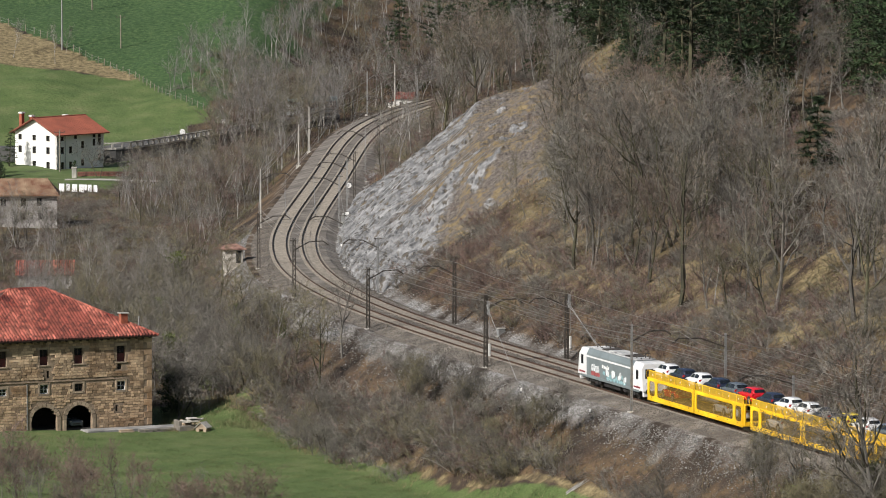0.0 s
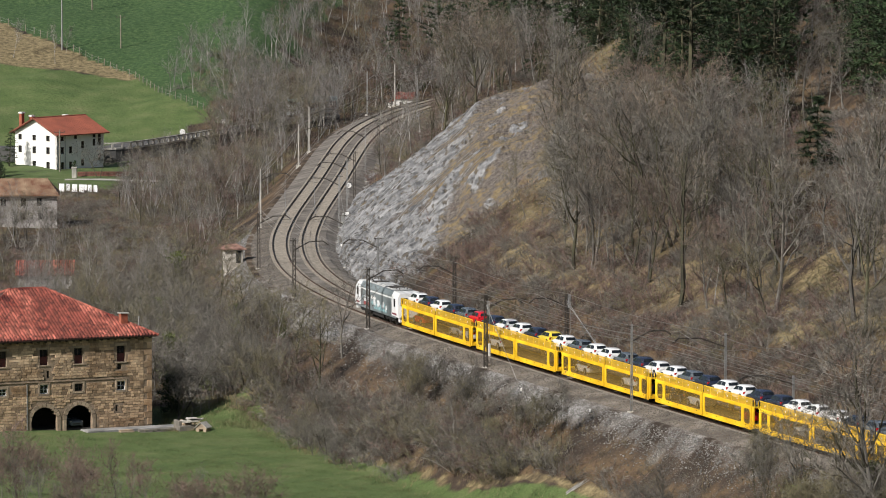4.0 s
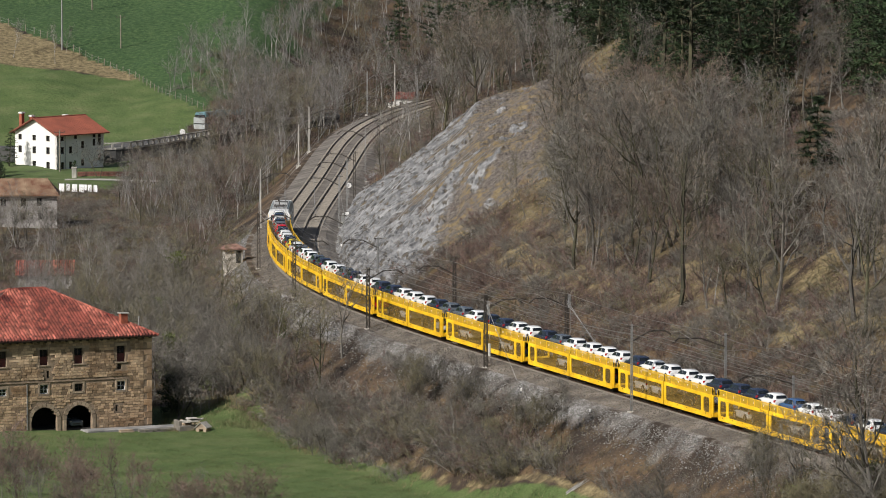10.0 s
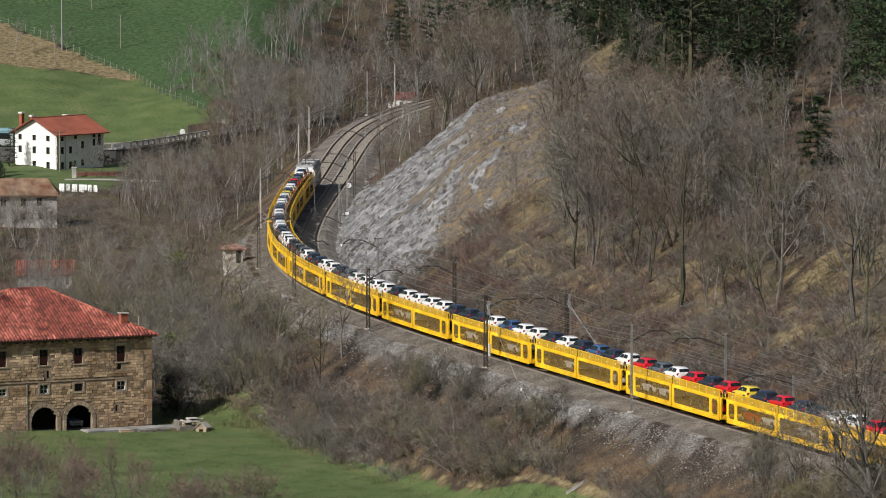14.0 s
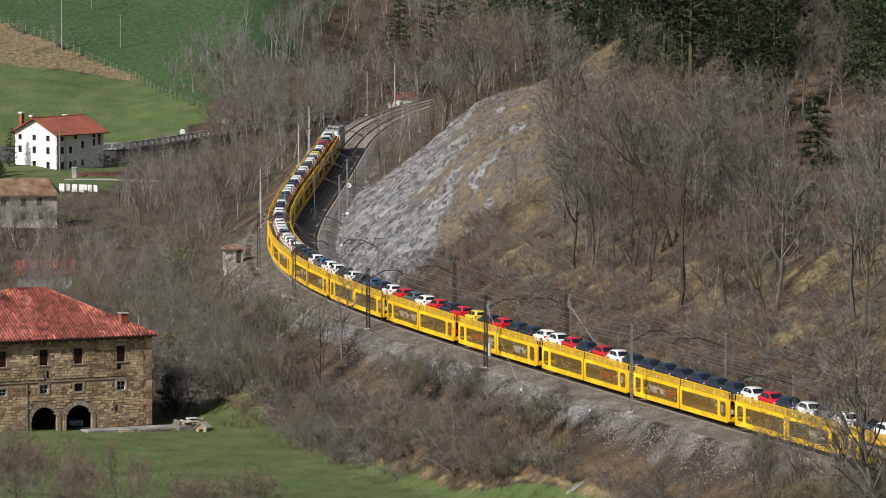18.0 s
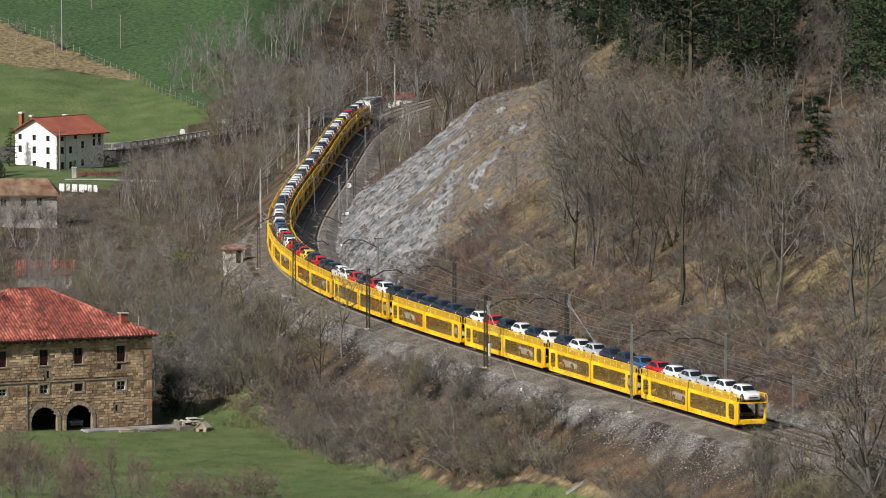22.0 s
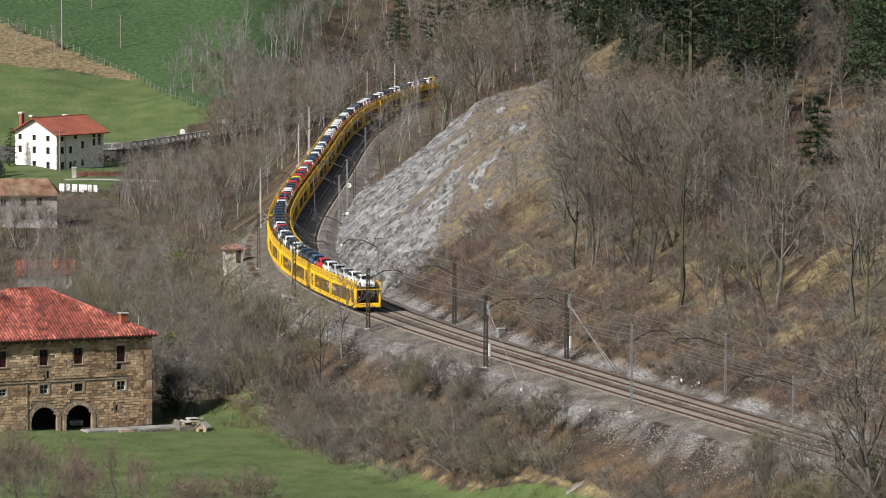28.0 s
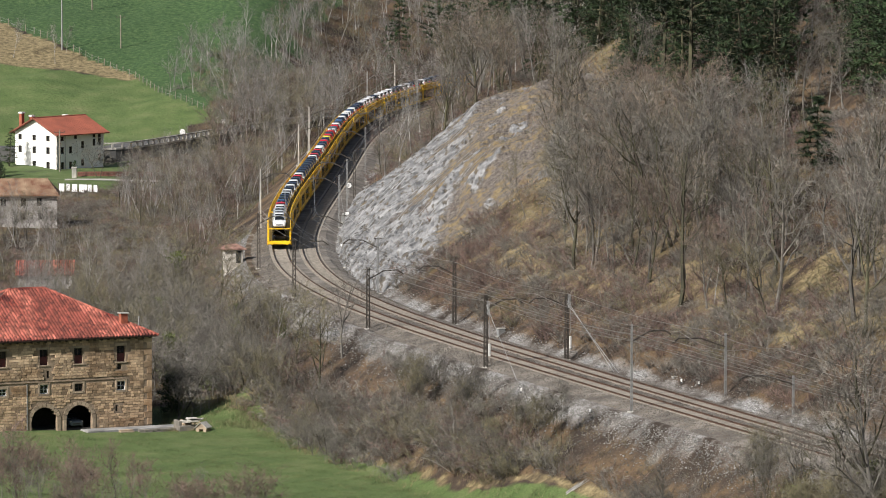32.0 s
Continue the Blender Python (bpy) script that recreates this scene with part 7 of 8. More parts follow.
def by_house(x, y):
    """Yards, houses, road and laundry green kept free of trees."""
    return (x < -21 and y < 650) or (x < -40 and 888 < y < 1014) or (x < -54 and 835 < y < 890) or (x < -47 and 765 < y < 794)


def bare_slope(x, y):
    """The grassy crest above the rock cutting, where no wood grows."""
    return 640 < y < 850 and -0.016 < x / y < 0.0195 + 0.00003 * max(0.0, y - 690)


# pines on the upper hill, and single ones
scatter(215, (15, 80, 560, 880), lambda x, y, s, d: 39 + 0.11 * max(0, 250 - s) + 3 * math.sin(s * 0.09) < d < 88 and not (0.059 < x / y < 0.07 and d < 62) and s < 370 and not in_rock(s, d - 1), one(PINE[:5]), (0.85, 1.25), 2.5)
for x, y, k, z in ((41.3, 639, 5, 1.0), (10.5, 985, 1, 1.25), (16, 990, 2, 1.2), (21, 960, 3, 1.2), (27, 950, 1, 1.2), (6, 1010, 0, 1.1), (13, 972, 4, 1.0), (18, 968, 2, 1.2), (9.5, 965, 3, 0.9), (8, 1000, 2, 1.1), (-72.8, 975, 1, 0.5)):
    plant(PINE[k], x, y, z)
for x, y, k, z in ((-8.4, 1094, 4, 1.2), (2.0, 1106, 4, 0.9), (0.2, 1098, 2, 0.95), (4.5, 1102, 2, 1.0), (12.5, 900, 2, 0.9), (16.5, 905, 3, 1.0), (21, 890, 0, 0.9), (24, 880, 2, 1.0), (28, 885, 3, 1.1), (19, 925, 1, 1.0), (24, 915, 2, 1.0), (31, 870, 2, 1.0), (29, 900, 0, 1.0), (34, 890, 3, 1.0), (27, 860, 3, 0.9), (14.5, 880, 1, 0.8)):
    plant(PINE[k], x, y, z)
plant(EVERGREEN[0], -74.6, 961.5, 1.1)
plant(EVERGREEN[0], -76.4, 966, 1.15)
plant(EVERGREEN[0], -73.2, 958, 0.8)
plant(EVERGREEN[0], -61.4, 969.3, 0.42)
plant(EVERGREEN[0], -33.5, 646, 0.7)
plant(EVERGREEN[0], -30.0, 641, 0.55)
scatter(40, (14, 60, 840, 960), lambda x, y, s, d: 30 < d < 75 and x > 0.0235 * y, one(PINE[2:4] + PINE[:1]), (0.9, 1.25), 3.0)
# leafless wood on the hill
scatter(88, (-15, 100, 500, 900), lambda x, y, s, d: 17.5 < d < 33 + 0.03 * max(0, 260 - s) and not in_rock(s, d) and not bare_slope(x, y) and not (0.0595 < x / y < 0.0695 and y < 655) and 20 < s < 400, one(OAK[:5]), (0.62, 0.98), 3.4)
scatter(150, (-15, 100, 500, 760), lambda x, y, s, d: 18 < d < 39 + 0.08 * max(0, 250 - s) and not in_rock(s, d) and not bare_slope(x, y) and not (0.0595 < x / y < 0.0695 and y < 655) and 20 < s, lambda x, y: _rt.choice(TALL + SPREADING + THIN[1:] if d_of(x, y) < 33 else LITE + TALL), (0.7, 1.0), 2.2)
scatter(22, (36, 56, 656, 750), lambda x, y, s, d: 0.0585 < x / y < 0.071, one(LITE[:1] + LITE[2:] + TALL[:2]), (0.65, 0.95), 1.8)
for x, y, k, z, over in ((19.1, 651.4, 0, 0.82, -33), (21.6, 648.0, 4, 0.8, -10), (24.5, 626.7, 0, 1.0, -24), (25.4, 628.0, 2, 1.0, -4), (22.8, 634.0, 4, 0.95, 5), (28.0, 622.5, 1, 1.0, -3), (33.0, 612.0, 2, 0.95, 4), (36.6, 604.0, 4, 0.62, 2), (39.5, 598.0, 1, 0.6, -3)):
    PLANTED["bare_tree"].append((y, OAK[k], Matrix.Translation((x, y, ground_at_grid(x, y) - 0.1)) @ Matrix.Rotation(radians(over), 4, "Y") @ Matrix.Rotation(x, 4, "Z") @ Matrix.Diagonal((z, z, z, 1))))
for x, y, z in ((9.6, 673.8, 0.75), (11.3, 669.5, 0.9), (13.9, 665.0, 1.0), (16.0, 660.0, 0.85)):
    plant(THIN[2], x, y, z)
scatter(130, (20, 80, 520, 760), lambda x, y, s, d: 42 < d < 64 and not (0.061 < x / y < 0.0685 and 600 < y < 655), one(SHRUB), (0.8, 1.3), 1.2)
scatter(420, (-10, 70, 480, 720), lambda x, y, s, d: 9.4 < d < 22 and s < 200, one([SHRUB[0], SHRUB[1], SHRUB[1], SHRUB[3]]), (0.65, 1.15), 0.7)
scatter(640, (-15, 90, 500, 930), lambda x, y, s, d: 9.6 < d < 44 and not in_rock(s, d) and not bare_slope(x, y) and s > 20, one(SHRUB), (0.7, 1.3), 1.0)
scatter(110, (-15, 40, 680, 860), lambda x, y, s, d: in_rock(s, d) and d > 15 + 0.06 * (s - 190), one(SHRUB), (0.25, 0.55), 1.2)
scatter(40, (-15, 40, 640, 700), lambda x, y, s, d: 165 < s < 215 and 10 < d < 24, one(SHRUB[:2]), (0.45, 0.75), 1.2)
# outer slope of the railway bank
def bank_rule(x, y, s, d):
    near = -10.2 - 1.6 * math.sin(s * 0.06) + 4.2 * float(smooth(185, 240, s))
    far = -18 + (6.0 * (110 - s) / 50 if 60 < s < 110 else 0)
    return far < d < near and s < 330


scatter(360, (-50, 60, 470, 780), bank_rule, lambda x, y: _rt.choice(SHRUB), (0.5, 0.95), 0.9)
scatter(170, (-50, 60, 490, 760), lambda x, y, s, d: -11 < d < -4.8, lambda x, y: _rt.choice(SHRUB), (0.16, 0.42), 0.6)
scatter(150, (-50, 50, 500, 740), lambda x, y, s, d: -17.2 < d < -12.3 and 30 < s < 310 and not (55 < s < 108 and d < -13.5), lambda x, y: _rt.choice(THIN[1:] + TALL[:2] + SPREADING), (0.5, 0.85), 1.3)
scatter(190, (-50, 50, 500, 740), lambda x, y, s, d: -16.5 < d < -10.4 and 20 < s < 310 and not (55 < s < 108 and d < -13.5), one([SHRUB[0], SHRUB[3], SHRUB[0], SHRUB[2], SHRUB[1]]), (1.0, 1.7), 0.9)
scatter(90, (-66, -38, 880, 934), lambda x, y, s, d: y < 930 + 0.4 * (x + 50), one(SHRUB), (0.6, 1.0), 1.0)
scatter(26, (-48, -36, 890, 1000), lambda x, y, s, d: True, one(LITE), (0.45, 0.7), 1.4)
scatter(105, (-50, 60, 500, 760), lambda x, y, s, d: (-19 if s > 110 else -16) < d < -14 and s < 330 and not 60 < s < 95, lambda x, y: _rt.choice(THIN[1:] + SPREADING[1:]), (0.55, 0.95), 1.4)
scatter(70, (-20, 50, 480, 640), lambda x, y, s, d: -13.2 < d < -10.4 and 40 < s < 125, one([SHRUB[0], SHRUB[3], SHRUB[2]]), (1.0, 1.6), 0.9)
scatter(36, (-50, 50, 480, 740), lambda x, y, s, d: -12.8 < d < (-8.8 if s < 125 else -11.4) and 72 < s < 170, one(BANK_TREE), (0.6, 0.95), 2.0)
scatter(95, (-50, 50, 480, 740), lambda x, y, s, d: -15.5 < d < (-11.2 if s < 145 else -12.8) and 25 < s < 300 and not (55 < s < 108 and d < -13.3), one(THICKET[:2] + THICKET), (0.62, 1.0), 1.5)
scatter(40, (-20, 50, 480, 640), lambda x, y, s, d: -13.2 < d < -10.6 and 40 < s < 125, one(THIN[1:]), (0.5, 0.75), 1.3)
scatter(70, (0, 60, 470, 600), lambda x, y, s, d: -14 < d < -9.8 and 5 < s < 70, one([SHRUB[0], SHRUB[3], SHRUB[1]]), (0.8, 1.2), 1.0)
scatter(20, (0, 60, 470, 600), lambda x, y, s, d: -14 < d < -10.5 and 5 < s < 70, one(THIN[1:]), (0.45, 0.6), 1.5)
# valley wood below the line
scatter(230, (-75, -15, 640, 950), lambda x, y, s, d: d < -12.5 and not by_house(x, y) and not (x < -38 and y > 812), lambda x, y: _rt.choice(TALL + THIN + SPREADING if y < 730 else LITE), (0.6, 0.95), 2.4)
scatter(300, (-75, -15, 636, 955), lambda x, y, s, d: d < -10 and not by_house(x, y), one(SHRUB), (0.7, 1.2), 1.2)
scatter(12, (-45, -22, 648, 760), lambda x, y, s, d: d < -12 and not by_house(x, y), one(IVY), (0.75, 1.0), 5.0)
# far wood behind the curve
scatter(190, (-48, 40, 1000, 1125), lambda x, y, s, d: d < -9 and not by_house(x, y) and not (-15 < x < 0 and 1030 < y < 1073) and x > np.interp(y, [1000, 1036, 1050, 1056, 1072, 1080, 1150], [-44, -36, -40, -26, -22, -8, 8]), lambda x, y: _rt.choice(LITE), (0.8, 1.25), 1.7)
scatter(60, (-46, 0, 900, 1010), lambda x, y, s, d: d < -9 and not by_house(x, y), lambda x, y: _rt.choice(LITE), (0.7, 1.0), 1.6)
scatter(170, (-20, 70, 840, 1110), lambda x, y, s, d: 9.5 < d < 50 and x < 0.021 * y and (x > -0.001 * y or y < 900), lambda x, y: _rt.choice(SHRUB + LITE + LITE), (0.85, 1.15), 1.7)
scatter(90, (-20, 20, 830, 1080), lambda x, y, s, d: 8.4 < d < 17 and (x > -0.003 * y or y < 940), one(SHRUB), (0.6, 1.0), 1.0)
# leafless wood on the slope behind the far cottage
scatter(150, (-32, 22, 1078, 1150), lambda x, y, s, d: d < -12 and x > np.interp(y, [1078, 1092, 1150], [-31, -32, -25]), one(LITE), (0.75, 1.15), 1.6)
scatter(120, (-32, 22, 1074, 1150), lambda x, y, s, d: d < -10 and x > np.interp(y, [1078, 1092, 1150], [-24, -27, -31]), one(SHRUB), (0.8, 1.3), 1.5)
for x, y, z in ((-11.5, 1071.5, 0.55), (-9.3, 1071, 0.4), (-4.6, 1071, 0.5), (-3.4, 1072, 0.7), (-6.8, 1070, 0.32), (-13, 1073, 0.7)):
    plant(SHRUB[0], x, y, z)
# trees and scrub below the white farmhouse and round the old cottage
scatter(70, (-50, -36, 872, 935), lambda x, y, s, d: True, one(LITE), (0.6, 0.85), 1.3)
scatter(60, (-50, -36, 872, 940), lambda x, y, s, d: True, one(SHRUB), (0.6, 1.1), 1.2)
scatter(12, (-70, -53, 838, 860), lambda x, y, s, d: True, one(LITE + SPREADING), (0.55, 0.85), 2.5)
scatter(40, (-70, -50, 825, 862), lambda x, y, s, d: True, one(SHRUB), (0.5, 0.9), 1.2)
scatter(10, (-74, -52, 878, 905), lambda x, y, s, d: True, one(SHRUB), (0.5, 0.8), 2.0)
for k in range(56):
    p, _ = road_at(40 + k * 1.15, 4.4 + 0.7 * math.sin(k * 1.9))
    plant(EVERGREEN[0] if k % 3 == 0 else SHRUB[k % 4], p.x, p.y, _rt.uniform(0.22, 0.3) if k % 3 == 0 else _rt.uniform(0.5, 0.75))
scatter(70, (-46, -27, 1050, 1086), lambda x, y, s, d: True, one([SHRUB[2], SHRUB[0]]), (0.6, 1.0), 1.2)
scatter(16, (-60, -44, 760, 782), lambda x, y, s, d: True, one(LITE), (0.5, 0.7), 1.6)
scatter(14, (-72, -55, 836, 862), lambda x, y, s, d: True, one(LITE), (0.55, 0.75), 1.6)
# small reddish trees before the meadow, and tall oaks by the near track
scatter(34, (-48, -16, 546, 590), lambda x, y, s, d: y < 563 + 0.6 * (-32 - x), one(ALDER + ALDER + THIN[1:2]), (0.8, 1.2), 1.9)
NEAR_OAKS = []
for a, k, z, out in ((0.0738, 0, 1.15, -8.2), (0.0690, 4, 0.85, -8.6), (0.0645, 4, 0.72, -9.0), (0.0600, 1, 0.62, -9.6), (0.0770, 1, 1.2, -9.0), (0.0560, 4, 0.5, -10.5), (0.0715, 3, 0.8, -10.0)):
    y = next(y for y in np.arange(430.0, 560.0, 0.5) if d_of(a * y, y) > out or y > 558)
    NEAR_OAKS.append((a * y, float(y)))
    plant(OAK[k], a * y, float(y), z, tilt=5)
plant(IVY[0], NEAR_OAKS[0][0] + 0.5, NEAR_OAKS[0][1] - 0.6, 1.05, tilt=2)
plant(IVY[1], NEAR_OAKS[3][0] + 0.6, NEAR_OAKS[3][1] - 0.6, 0.75, tilt=2)
scatter(12, (10, 56, 460, 560), lambda x, y, s, d: -11.5 < d < -8.2 and -6 < s < 15, one(THICKET[:2] + BANK_TREE), (0.75, 1.15), 1.6)
scatter(9, (20, 50, 470, 540), lambda x, y, s, d: -11.0 < d < -8.0 and -4 < s < 24, one(BANK_TREE), (0.9, 1.25), 1.6)
scatter(48, (-20, 45, 480, 660), lambda x, y, s, d: -13.0 < d < -9.8 and 76 < s < 130, one(THICKET[:2]), (0.6, 0.95), 1.3)
scatter(45, (-15, 40, 640, 700), lambda x, y, s, d: 172 < s < 198 and 10 < d < 30, one(SHRUB[:2]), (0.5, 0.95), 1.0)
for x, y, k, z in ((-13.6, 628, 5, 0.92), (-16.5, 640, 5, 0.8), (-19.5, 652, 5, 0.75), (-11.0, 634, 1, 0.7), (-22.5, 668, 5, 0.85), (-27.0, 690, 5, 0.8), (-36.0, 716, 5, 0.7), (-31.5, 700, 0, 0.7)):
    plant(OAK[k], x, y, z)
for x, y, z in ((-33.6, 697, 1.15), (-31.8, 690, 0.9), (-24.0, 672, 0.8), (-18.0, 655, 0.7)):
    plant(IVY[0], x, y, z)
for x, y, z in ((-61.0, 852, 0.75), (-57.5, 850, 0.8), (-64.5, 851, 0.7), (-54.5, 856, 0.85)):
    plant(SPREADING[1], x, y, z)
for x, y in ((-40, 1072), (-38.4, 1070), (-36.6, 1069), (-35, 1067), (-41.5, 1075), (-33.5, 1066.5), (-37.5, 1074), (-34.5, 1072), (-43, 1078), (-31.5, 1068)):
    plant(EVERGREEN[0], x, y, _rt.uniform(0.22, 0.34))
# trees in the gardens
for x, y, k, z in ((-56.5, 955, 0, 0.75), (-51.8, 952, 1, 0.75), (-29.0, 637, 0, 1.05), (-29.5, 634, 1, 0.7), (-27, 640, 1, 0.9)):
    plant(SPREADING[k], x, y, z)
scatter(34, (-50, -20, 1052, 1092), lambda x, y, s, d: x < -24 - (1092 - y) * 0.1, one([LITE[1], LITE[0]]), (0.6, 0.9), 2.5)
scatter(50, (-50, -22, 1048, 1084), lambda x, y, s, d: True, one(SHRUB), (0.5, 0.9), 1.5)
for x, y in ((-72, 1080), (-70.5, 1086), (-80, 1083), (-47, 1074), (-44, 1075), (-41, 1078)):
    plant(THIN[0], x, y, _rt.uniform(0.4, 0.6))
planting()


# ---- dead bracken, grass stalks and brambles standing on the slopes ----
def stalks(name, n, box, keep, tall, mats, label, seed, width=0.012):
    """Thin standing stalks, each one narrow blade."""
    r = np.random.default_rng(seed)
    x, y = r.uniform(box[0], box[1], n * 3), r.uniform(box[2], box[3], n * 3)
    s, d = to_line(x, y)
    clump = np.sin(x * 0.9 + 1.3 * np.sin(y * 0.5)) * np.sin(y * 0.8 + 1.1 * np.sin(x * 0.6)) + 0.5 * np.sin(x * 2.3) * np.sin(y * 2.1)
    ok = keep(x, y, s, d) & (np.abs(x) < 0.079 * y + 3) & (r.uniform(-0.9, 1.0, n * 3) < clump + 0.25)
    x, y, clump = x[ok][:n], y[ok][:n], clump[ok][:n]
    m = len(x)
    z = height(x, y)
    h = r.uniform(tall[0], tall[1], m) * (0.7 + 0.35 * np.clip(clump, -0.5, 1))
    a = r.uniform(0, 6.283, m)
    lean = r.normal(0, 0.45, (m, 2)) * h[:, None]
    w = width * (1 + r.uniform(-0.3, 0.6, m))
    v = np.empty((m, 3, 3), np.float32)
    v[:, 0] = np.stack([x - w * np.cos(a), y - w * np.sin(a), z - 0.05], -1)
    v[:, 1] = np.stack([x + w * np.cos(a), y + w * np.sin(a), z - 0.05], -1)
    v[:, 2] = np.stack([x + lean[:, 0], y + lean[:, 1], z + h], -1)
    me = bpy.data.meshes.new(name)
    me.vertices.add(m * 3)
    me.vertices.foreach_set("co", v.ravel())
    me.loops.add(m * 3)
    me.loops.foreach_set("vertex_index", np.arange(m * 3, dtype=np.int32))
    me.polygons.add(m)
    me.polygons.foreach_set("loop_start", np.arange(0, m * 3, 3, dtype=np.int32))
    pick = (np.sin(x * 0.21 + 2 * np.sin(y * 0.11)) * 0.5 + 0.5) * 0.7 + r.uniform(0, 0.3, m)
    me.polygons.foreach_set("material_index", np.clip((pick * len(mats)).astype(np.int32), 0, len(mats) - 1))
    for k in mats:
        me.materials.append(M[k])
    me.update(calc_edges=True)
    tagged(new(name, me), label, "undergrowth", kind="stuff")


M["stalk_straw"] = bark("straw_stalks", (0.16, 0.125, 0.065), (0.26, 0.205, 0.115), 0.0)
M["stalk_rust"] = bark("rust_brown_bracken", (0.13, 0.07, 0.042), (0.17, 0.10, 0.062), 0.0)
M["stalk_ochre"] = bark("ochre_dry_grass", (0.21, 0.135, 0.055), (0.30, 0.205, 0.10), 0.0)
M["stalk_green"] = bark("dull_green_stalks", (0.07, 0.085, 0.03), (0.12, 0.125, 0.05), 0.0)
stalks("hill_stalks", 150000, (-15, 75, 490, 900), lambda x, y, s, d: (d > 8.6) & (d < 46) & ~((s > 186) & (s < 340) & (d < 24)), (0.2, 0.7), ["twig_red", "twig_warm", "stalk_rust", "twig_red", "stalk_ochre", "twig_warm"], "dry bracken and bramble stalks on the hillside", 1)
stalks("rock_slope_stalks", 40000, (-15, 40, 660, 870), lambda x, y, s, d: (s > 180) & (s < 350) & (d > 13 + 0.07 * (s - 190)) & (d < 48), (0.5, 1.05), ["stalk_straw", "stalk_ochre", "stalk_green", "stalk_ochre"], "dry grass tufts above the rock face", 2)
stalks("bank_stalks", 70000, (-45, 50, 480, 760), lambda x, y, s, d: (d < -6.0) & (d > -19) & (s < 340) & ~((s > 46) & (s < 96) & (d < -meadow_edge(s))), (0.35, 1.0), ["twig_grey", "twig_grey", "twig_olive", "stalk_straw"], "dry weeds and brambles on the railway bank", 3)
stalks("valley_stalks", 80000, (-78, -14, 636, 1005), lambda x, y, s, d: (d < -9) & ~((x < -45) & (y > 932)) & ~((x < -33) & (y < 650)), (0.4, 1.2), ["twig_grey", "twig_olive", "twig_grey", "stalk_green"], "dry undergrowth in the valley wood", 4)
stalks("meadow_edge_grass", 22000, (-35, 40, 540, 650), lambda x, y, s, d: (d < -13.0) & (d > -19.5) & (x > -31), (0.25, 0.7), ["stalk_straw", "stalk_green", "stalk_straw"], "tall pale grass along the meadow edge", 5)
M["stalk_meadow"] = bark("meadow_grass", (0.06, 0.10, 0.028), (0.10, 0.135, 0.045), 0.0)
M["stalk_pale"] = bark("pale_meadow_grass", (0.11, 0.13, 0.05), (0.16, 0.165, 0.075), 0.0)
stalks("meadow_grass", 110000, (-48, 40, 530, 640), lambda x, y, s, d: (d < -meadow_edge(s) - 1.2) & ~((x < -30) & (y > 618 + 0.47 * (x + 31.7) + 8)), (0.08, 0.24), ["stalk_meadow", "stalk_pale", "stalk_meadow", "stalk_green"], "short green meadow grass", 7, 0.02)
stalks("hillock_grass", 16000, (-31, -15, 626, 662), lambda x, y, s, d: d < -12, (0.25, 0.7), ["stalk_green", "stalk_straw", "stalk_pale"], "rough pale grass on the hillock by the farmhouse", 8, 0.02)
stalks("far_stalks", 40000, (-50, 30, 960, 1110), lambda x, y, s, d: (np.abs(d) > 8) & (x > np.interp(y, [1000, 1036, 1050, 1056, 1072, 1080, 1150], [-44, -36, -44, -46, -42, -20, 0])), (0.5, 1.5), ["twig_grey", "twig_red", "twig_olive"], "dry undergrowth in the far wood", 6)


def loose_stones(name, n, s_range, keep, size, mats, label, seed, top=None):
    """Broken stones lying on a slope, each a rough eight-faced chip."""
    r = np.random.default_rng(seed)
    s, d = r.uniform(s_range[0], s_range[1], n), keep(r, n)
    h = np.interp(s, _s, _h)
    x, y = np.interp(s, _s, _x) + d * np.cos(h), np.interp(s, _s, _y) - d * np.sin(h)
    c = np.stack([x, y, (height(x, y) if top is None else np.interp(d, *top)) + 0.03], -1)
    k = size[0] * (size[1] / size[0]) ** (r.uniform(0, 1, n) ** 2.2)
    axes = np.array([[1, 0, 0], [0, 1, 0], [-1, 0, 0], [0, -1, 0], [0, 0, 1], [0, 0, -1]], float)
    v = axes[None] * r.uniform(0.55, 1.2, (n, 6, 1)) + r.normal(0, 0.16, (n, 6, 3))
    a = r.uniform(0, 6.283, n)
    ca, sa = np.cos(a)[:, None], np.sin(a)[:, None]
    v = np.stack([v[..., 0] * ca - v[..., 1] * sa, v[..., 0] * sa + v[..., 1] * ca, v[..., 2] * 0.7], -1) * k[:, None, None] + c[:, None]
    tri = np.array([[0, 1, 4], [1, 2, 4], [2, 3, 4], [3, 0, 4], [1, 0, 5], [2, 1, 5], [3, 2, 5], [0, 3, 5]])
    f = (tri[None] + 6 * np.arange(n)[:, None, None]).reshape(-1)
    me = bpy.data.meshes.new(name)
    me.vertices.add(n * 6)
    me.vertices.foreach_set("co", v.astype(np.float32).ravel())
    me.loops.add(len(f))
    me.loops.foreach_set("vertex_index", f.astype(np.int32))
    me.polygons.add(len(f) // 3)
    me.polygons.foreach_set("loop_start", np.arange(0, len(f), 3, dtype=np.int32))
    me.polygons.foreach_set("material_index", np.repeat(r.integers(0, len(mats), n), 8).astype(np.int32))
    for q in mats:
        me.materials.append(M[q])
    me.update(calc_edges=True)
    tagged(new(name, me), label, "stones", kind="stuff")


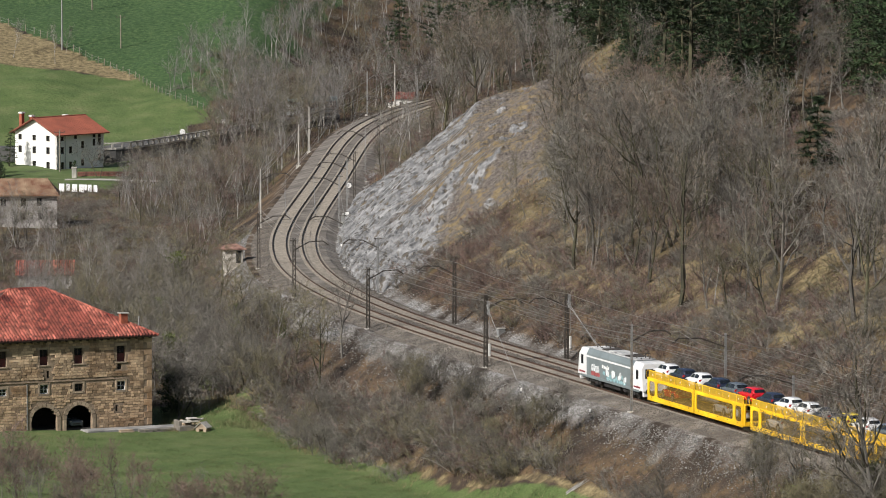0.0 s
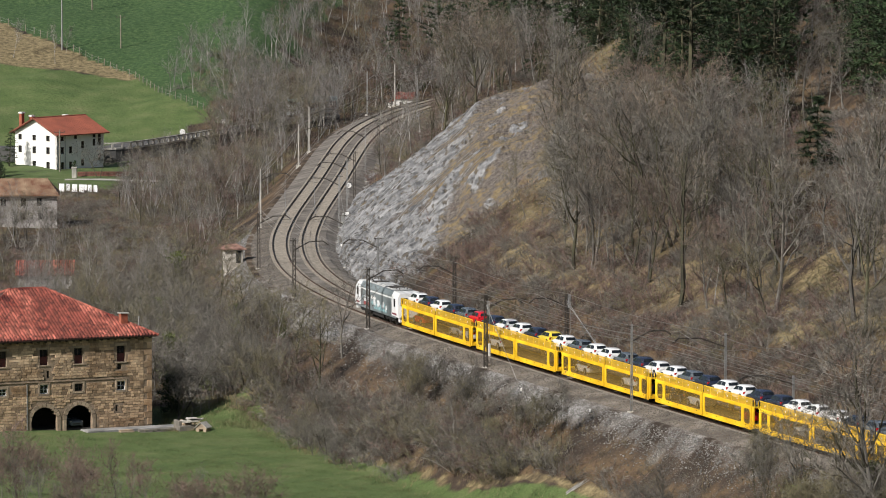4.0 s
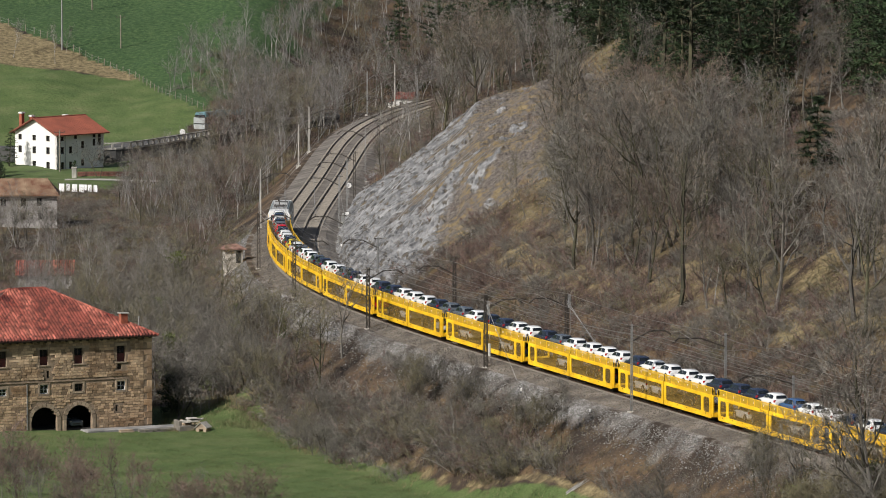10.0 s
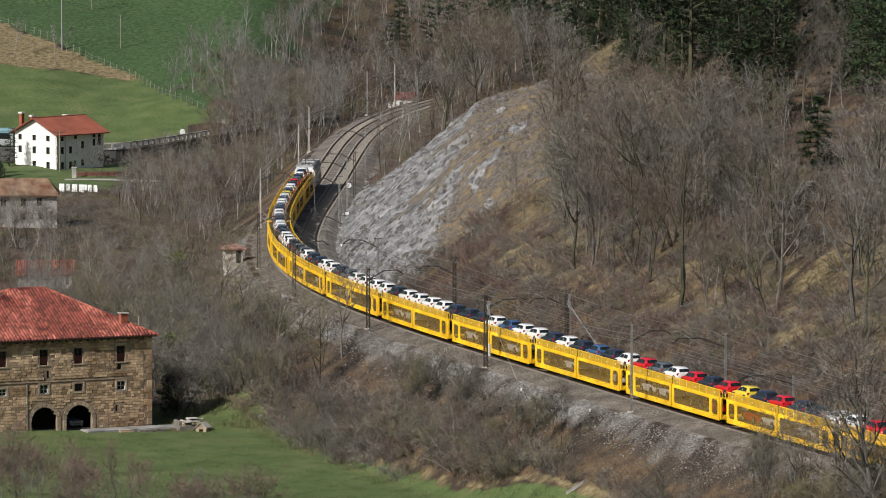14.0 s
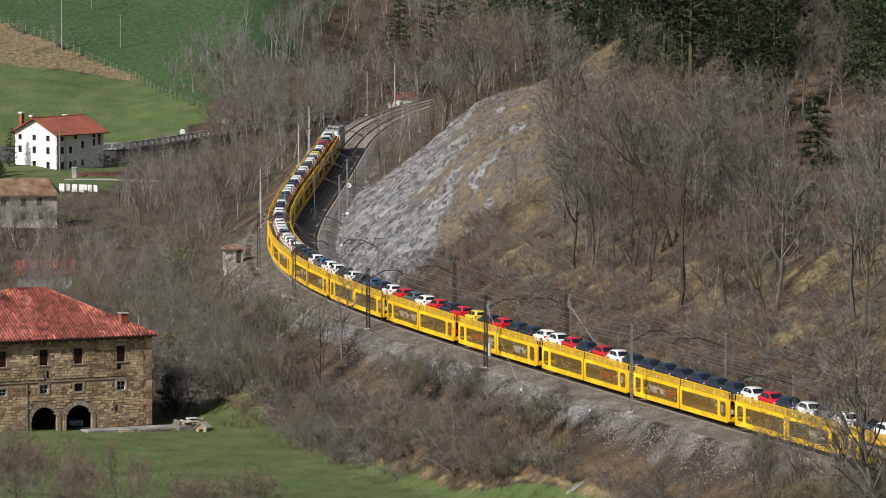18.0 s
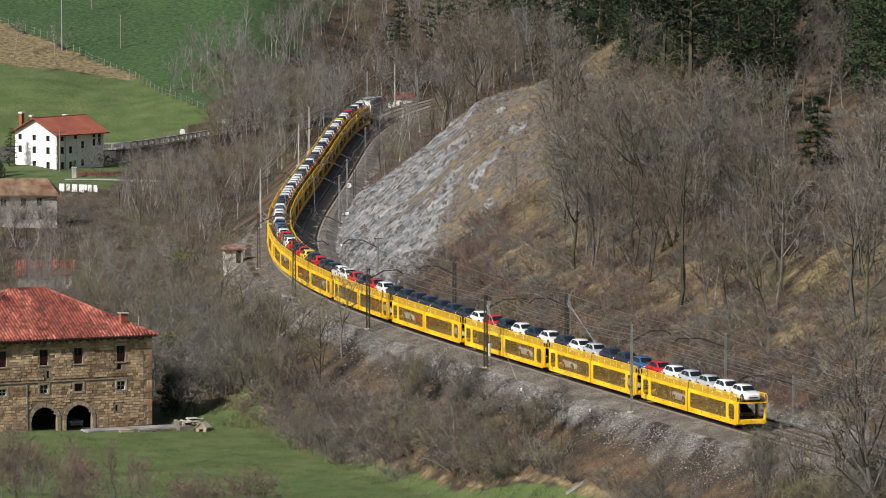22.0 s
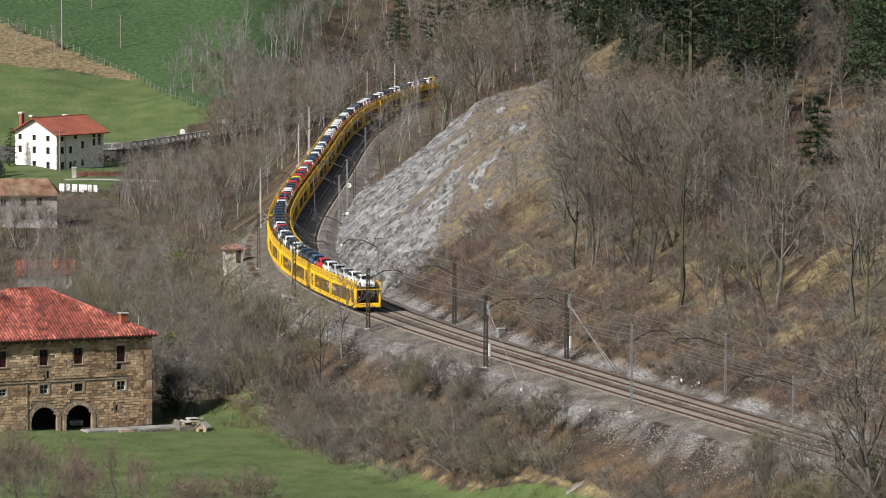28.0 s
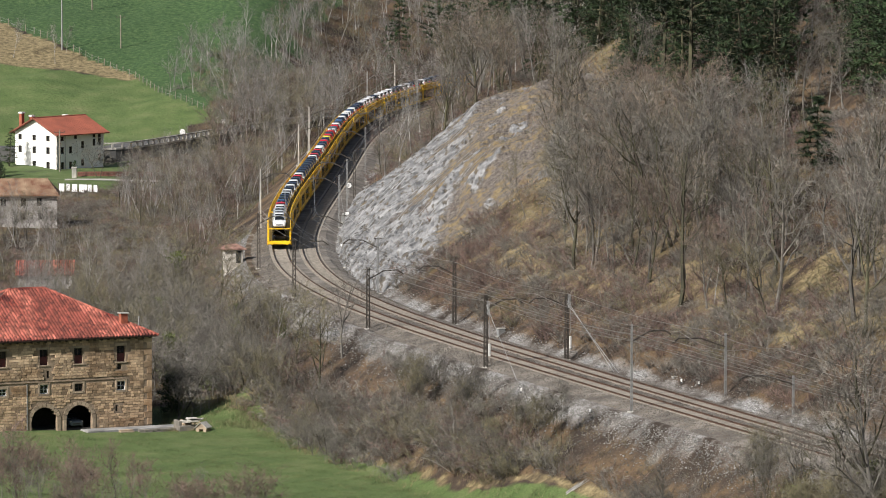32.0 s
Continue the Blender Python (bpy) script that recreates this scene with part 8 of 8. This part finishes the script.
M["chip_pale"] = material("pale_limestone_chips", (0.225, 0.22, 0.212), 0.95, vary=0.3, scale=0.4, fine=5, per_object=0.3, island=True)
M["chip_grey"] = material("grey_stone_chips", (0.12, 0.113, 0.102), 0.95, vary=0.3, scale=0.4, fine=5, per_object=0.25, island=True)
loose_stones("bank_stones", 30000, (10, 300), lambda r, n: -4.4 - np.abs(r.normal(0, 1.8, n)), (0.045, 0.17), ["chip_pale", "chip_grey"], "loose grey and pale stones on the railway bank", 21)
M["chip_brown"] = material("rust_brown_ballast_chips", (0.13, 0.108, 0.085), 0.95, vary=0.3, scale=0.4, fine=5, per_object=0.35, island=True)
SHOULDER = ((-4.1, -3.5, -1.7, -1.05, 0.9, 2.86, 4.66, 5.9, 7.3), (-0.88, -0.74, -0.31, -0.22, -0.21, -0.21, -0.21, -0.23, -0.72))
loose_stones("shoulder_stones", 26000, (30, 300), lambda r, n: r.uniform(-4.2, -1.3, n), (0.035, 0.10), ["chip_brown", "chip_grey", "chip_brown"], "brown and grey ballast stones on the shoulder of the track", 24, SHOULDER)
loose_stones("track_stones", 12000, (40, 200), lambda r, n: np.where(r.random(n) < 0.5, r.uniform(1.3, 2.5, n), r.uniform(5.0, 7.2, n)), (0.035, 0.09), ["chip_brown", "chip_grey"], "ballast stones between and beside the tracks", 25, SHOULDER)
loose_stones("verge_stones", 6000, (30, 345), lambda r, n: 8.0 + np.abs(r.normal(0, 0.9, n)), (0.045, 0.15), ["chip_pale", "chip_grey"], "loose stones along the inner verge", 22)
loose_stones("scree_stones", 5000, (195, 335), lambda r, n: 9 + r.uniform(0, 32, n), (0.06, 0.3), ["chip_pale", "chip_pale", "chip_grey"], "broken stones scattered on the cutting", 23)


def fallen_branches():
    """A few pale dead branches lying on the meadow."""
    rng = random.Random(77)
    x0, y0 = 12.3, 548.6
    ob = thing("fallen_branches", "pale dead branches lying on the meadow grass", "branches", at=Matrix.Translation((x0, y0, ground_at(x0, y0))))
    for k in range(7):
        a, ln = rng.uniform(-0.5, 0.5), rng.uniform(0.9, 2.0)
        x, y = rng.uniform(-0.9, 0.7), rng.uniform(-0.5, 0.5)
        e = (x + ln * math.cos(a), y + ln * math.sin(a) * 0.5)
        z = [ground_at(x0 + p, y0 + q) - ground_at(x0, y0) + 0.09 for p, q in ((x, y), e)]
        part("branch", Build().tube((x, y, z[0]), (e[0], e[1], z[1] + 0.08), 0.06, 0.025, n=5), "bark_pale", ob)


fallen_branches()

motions()
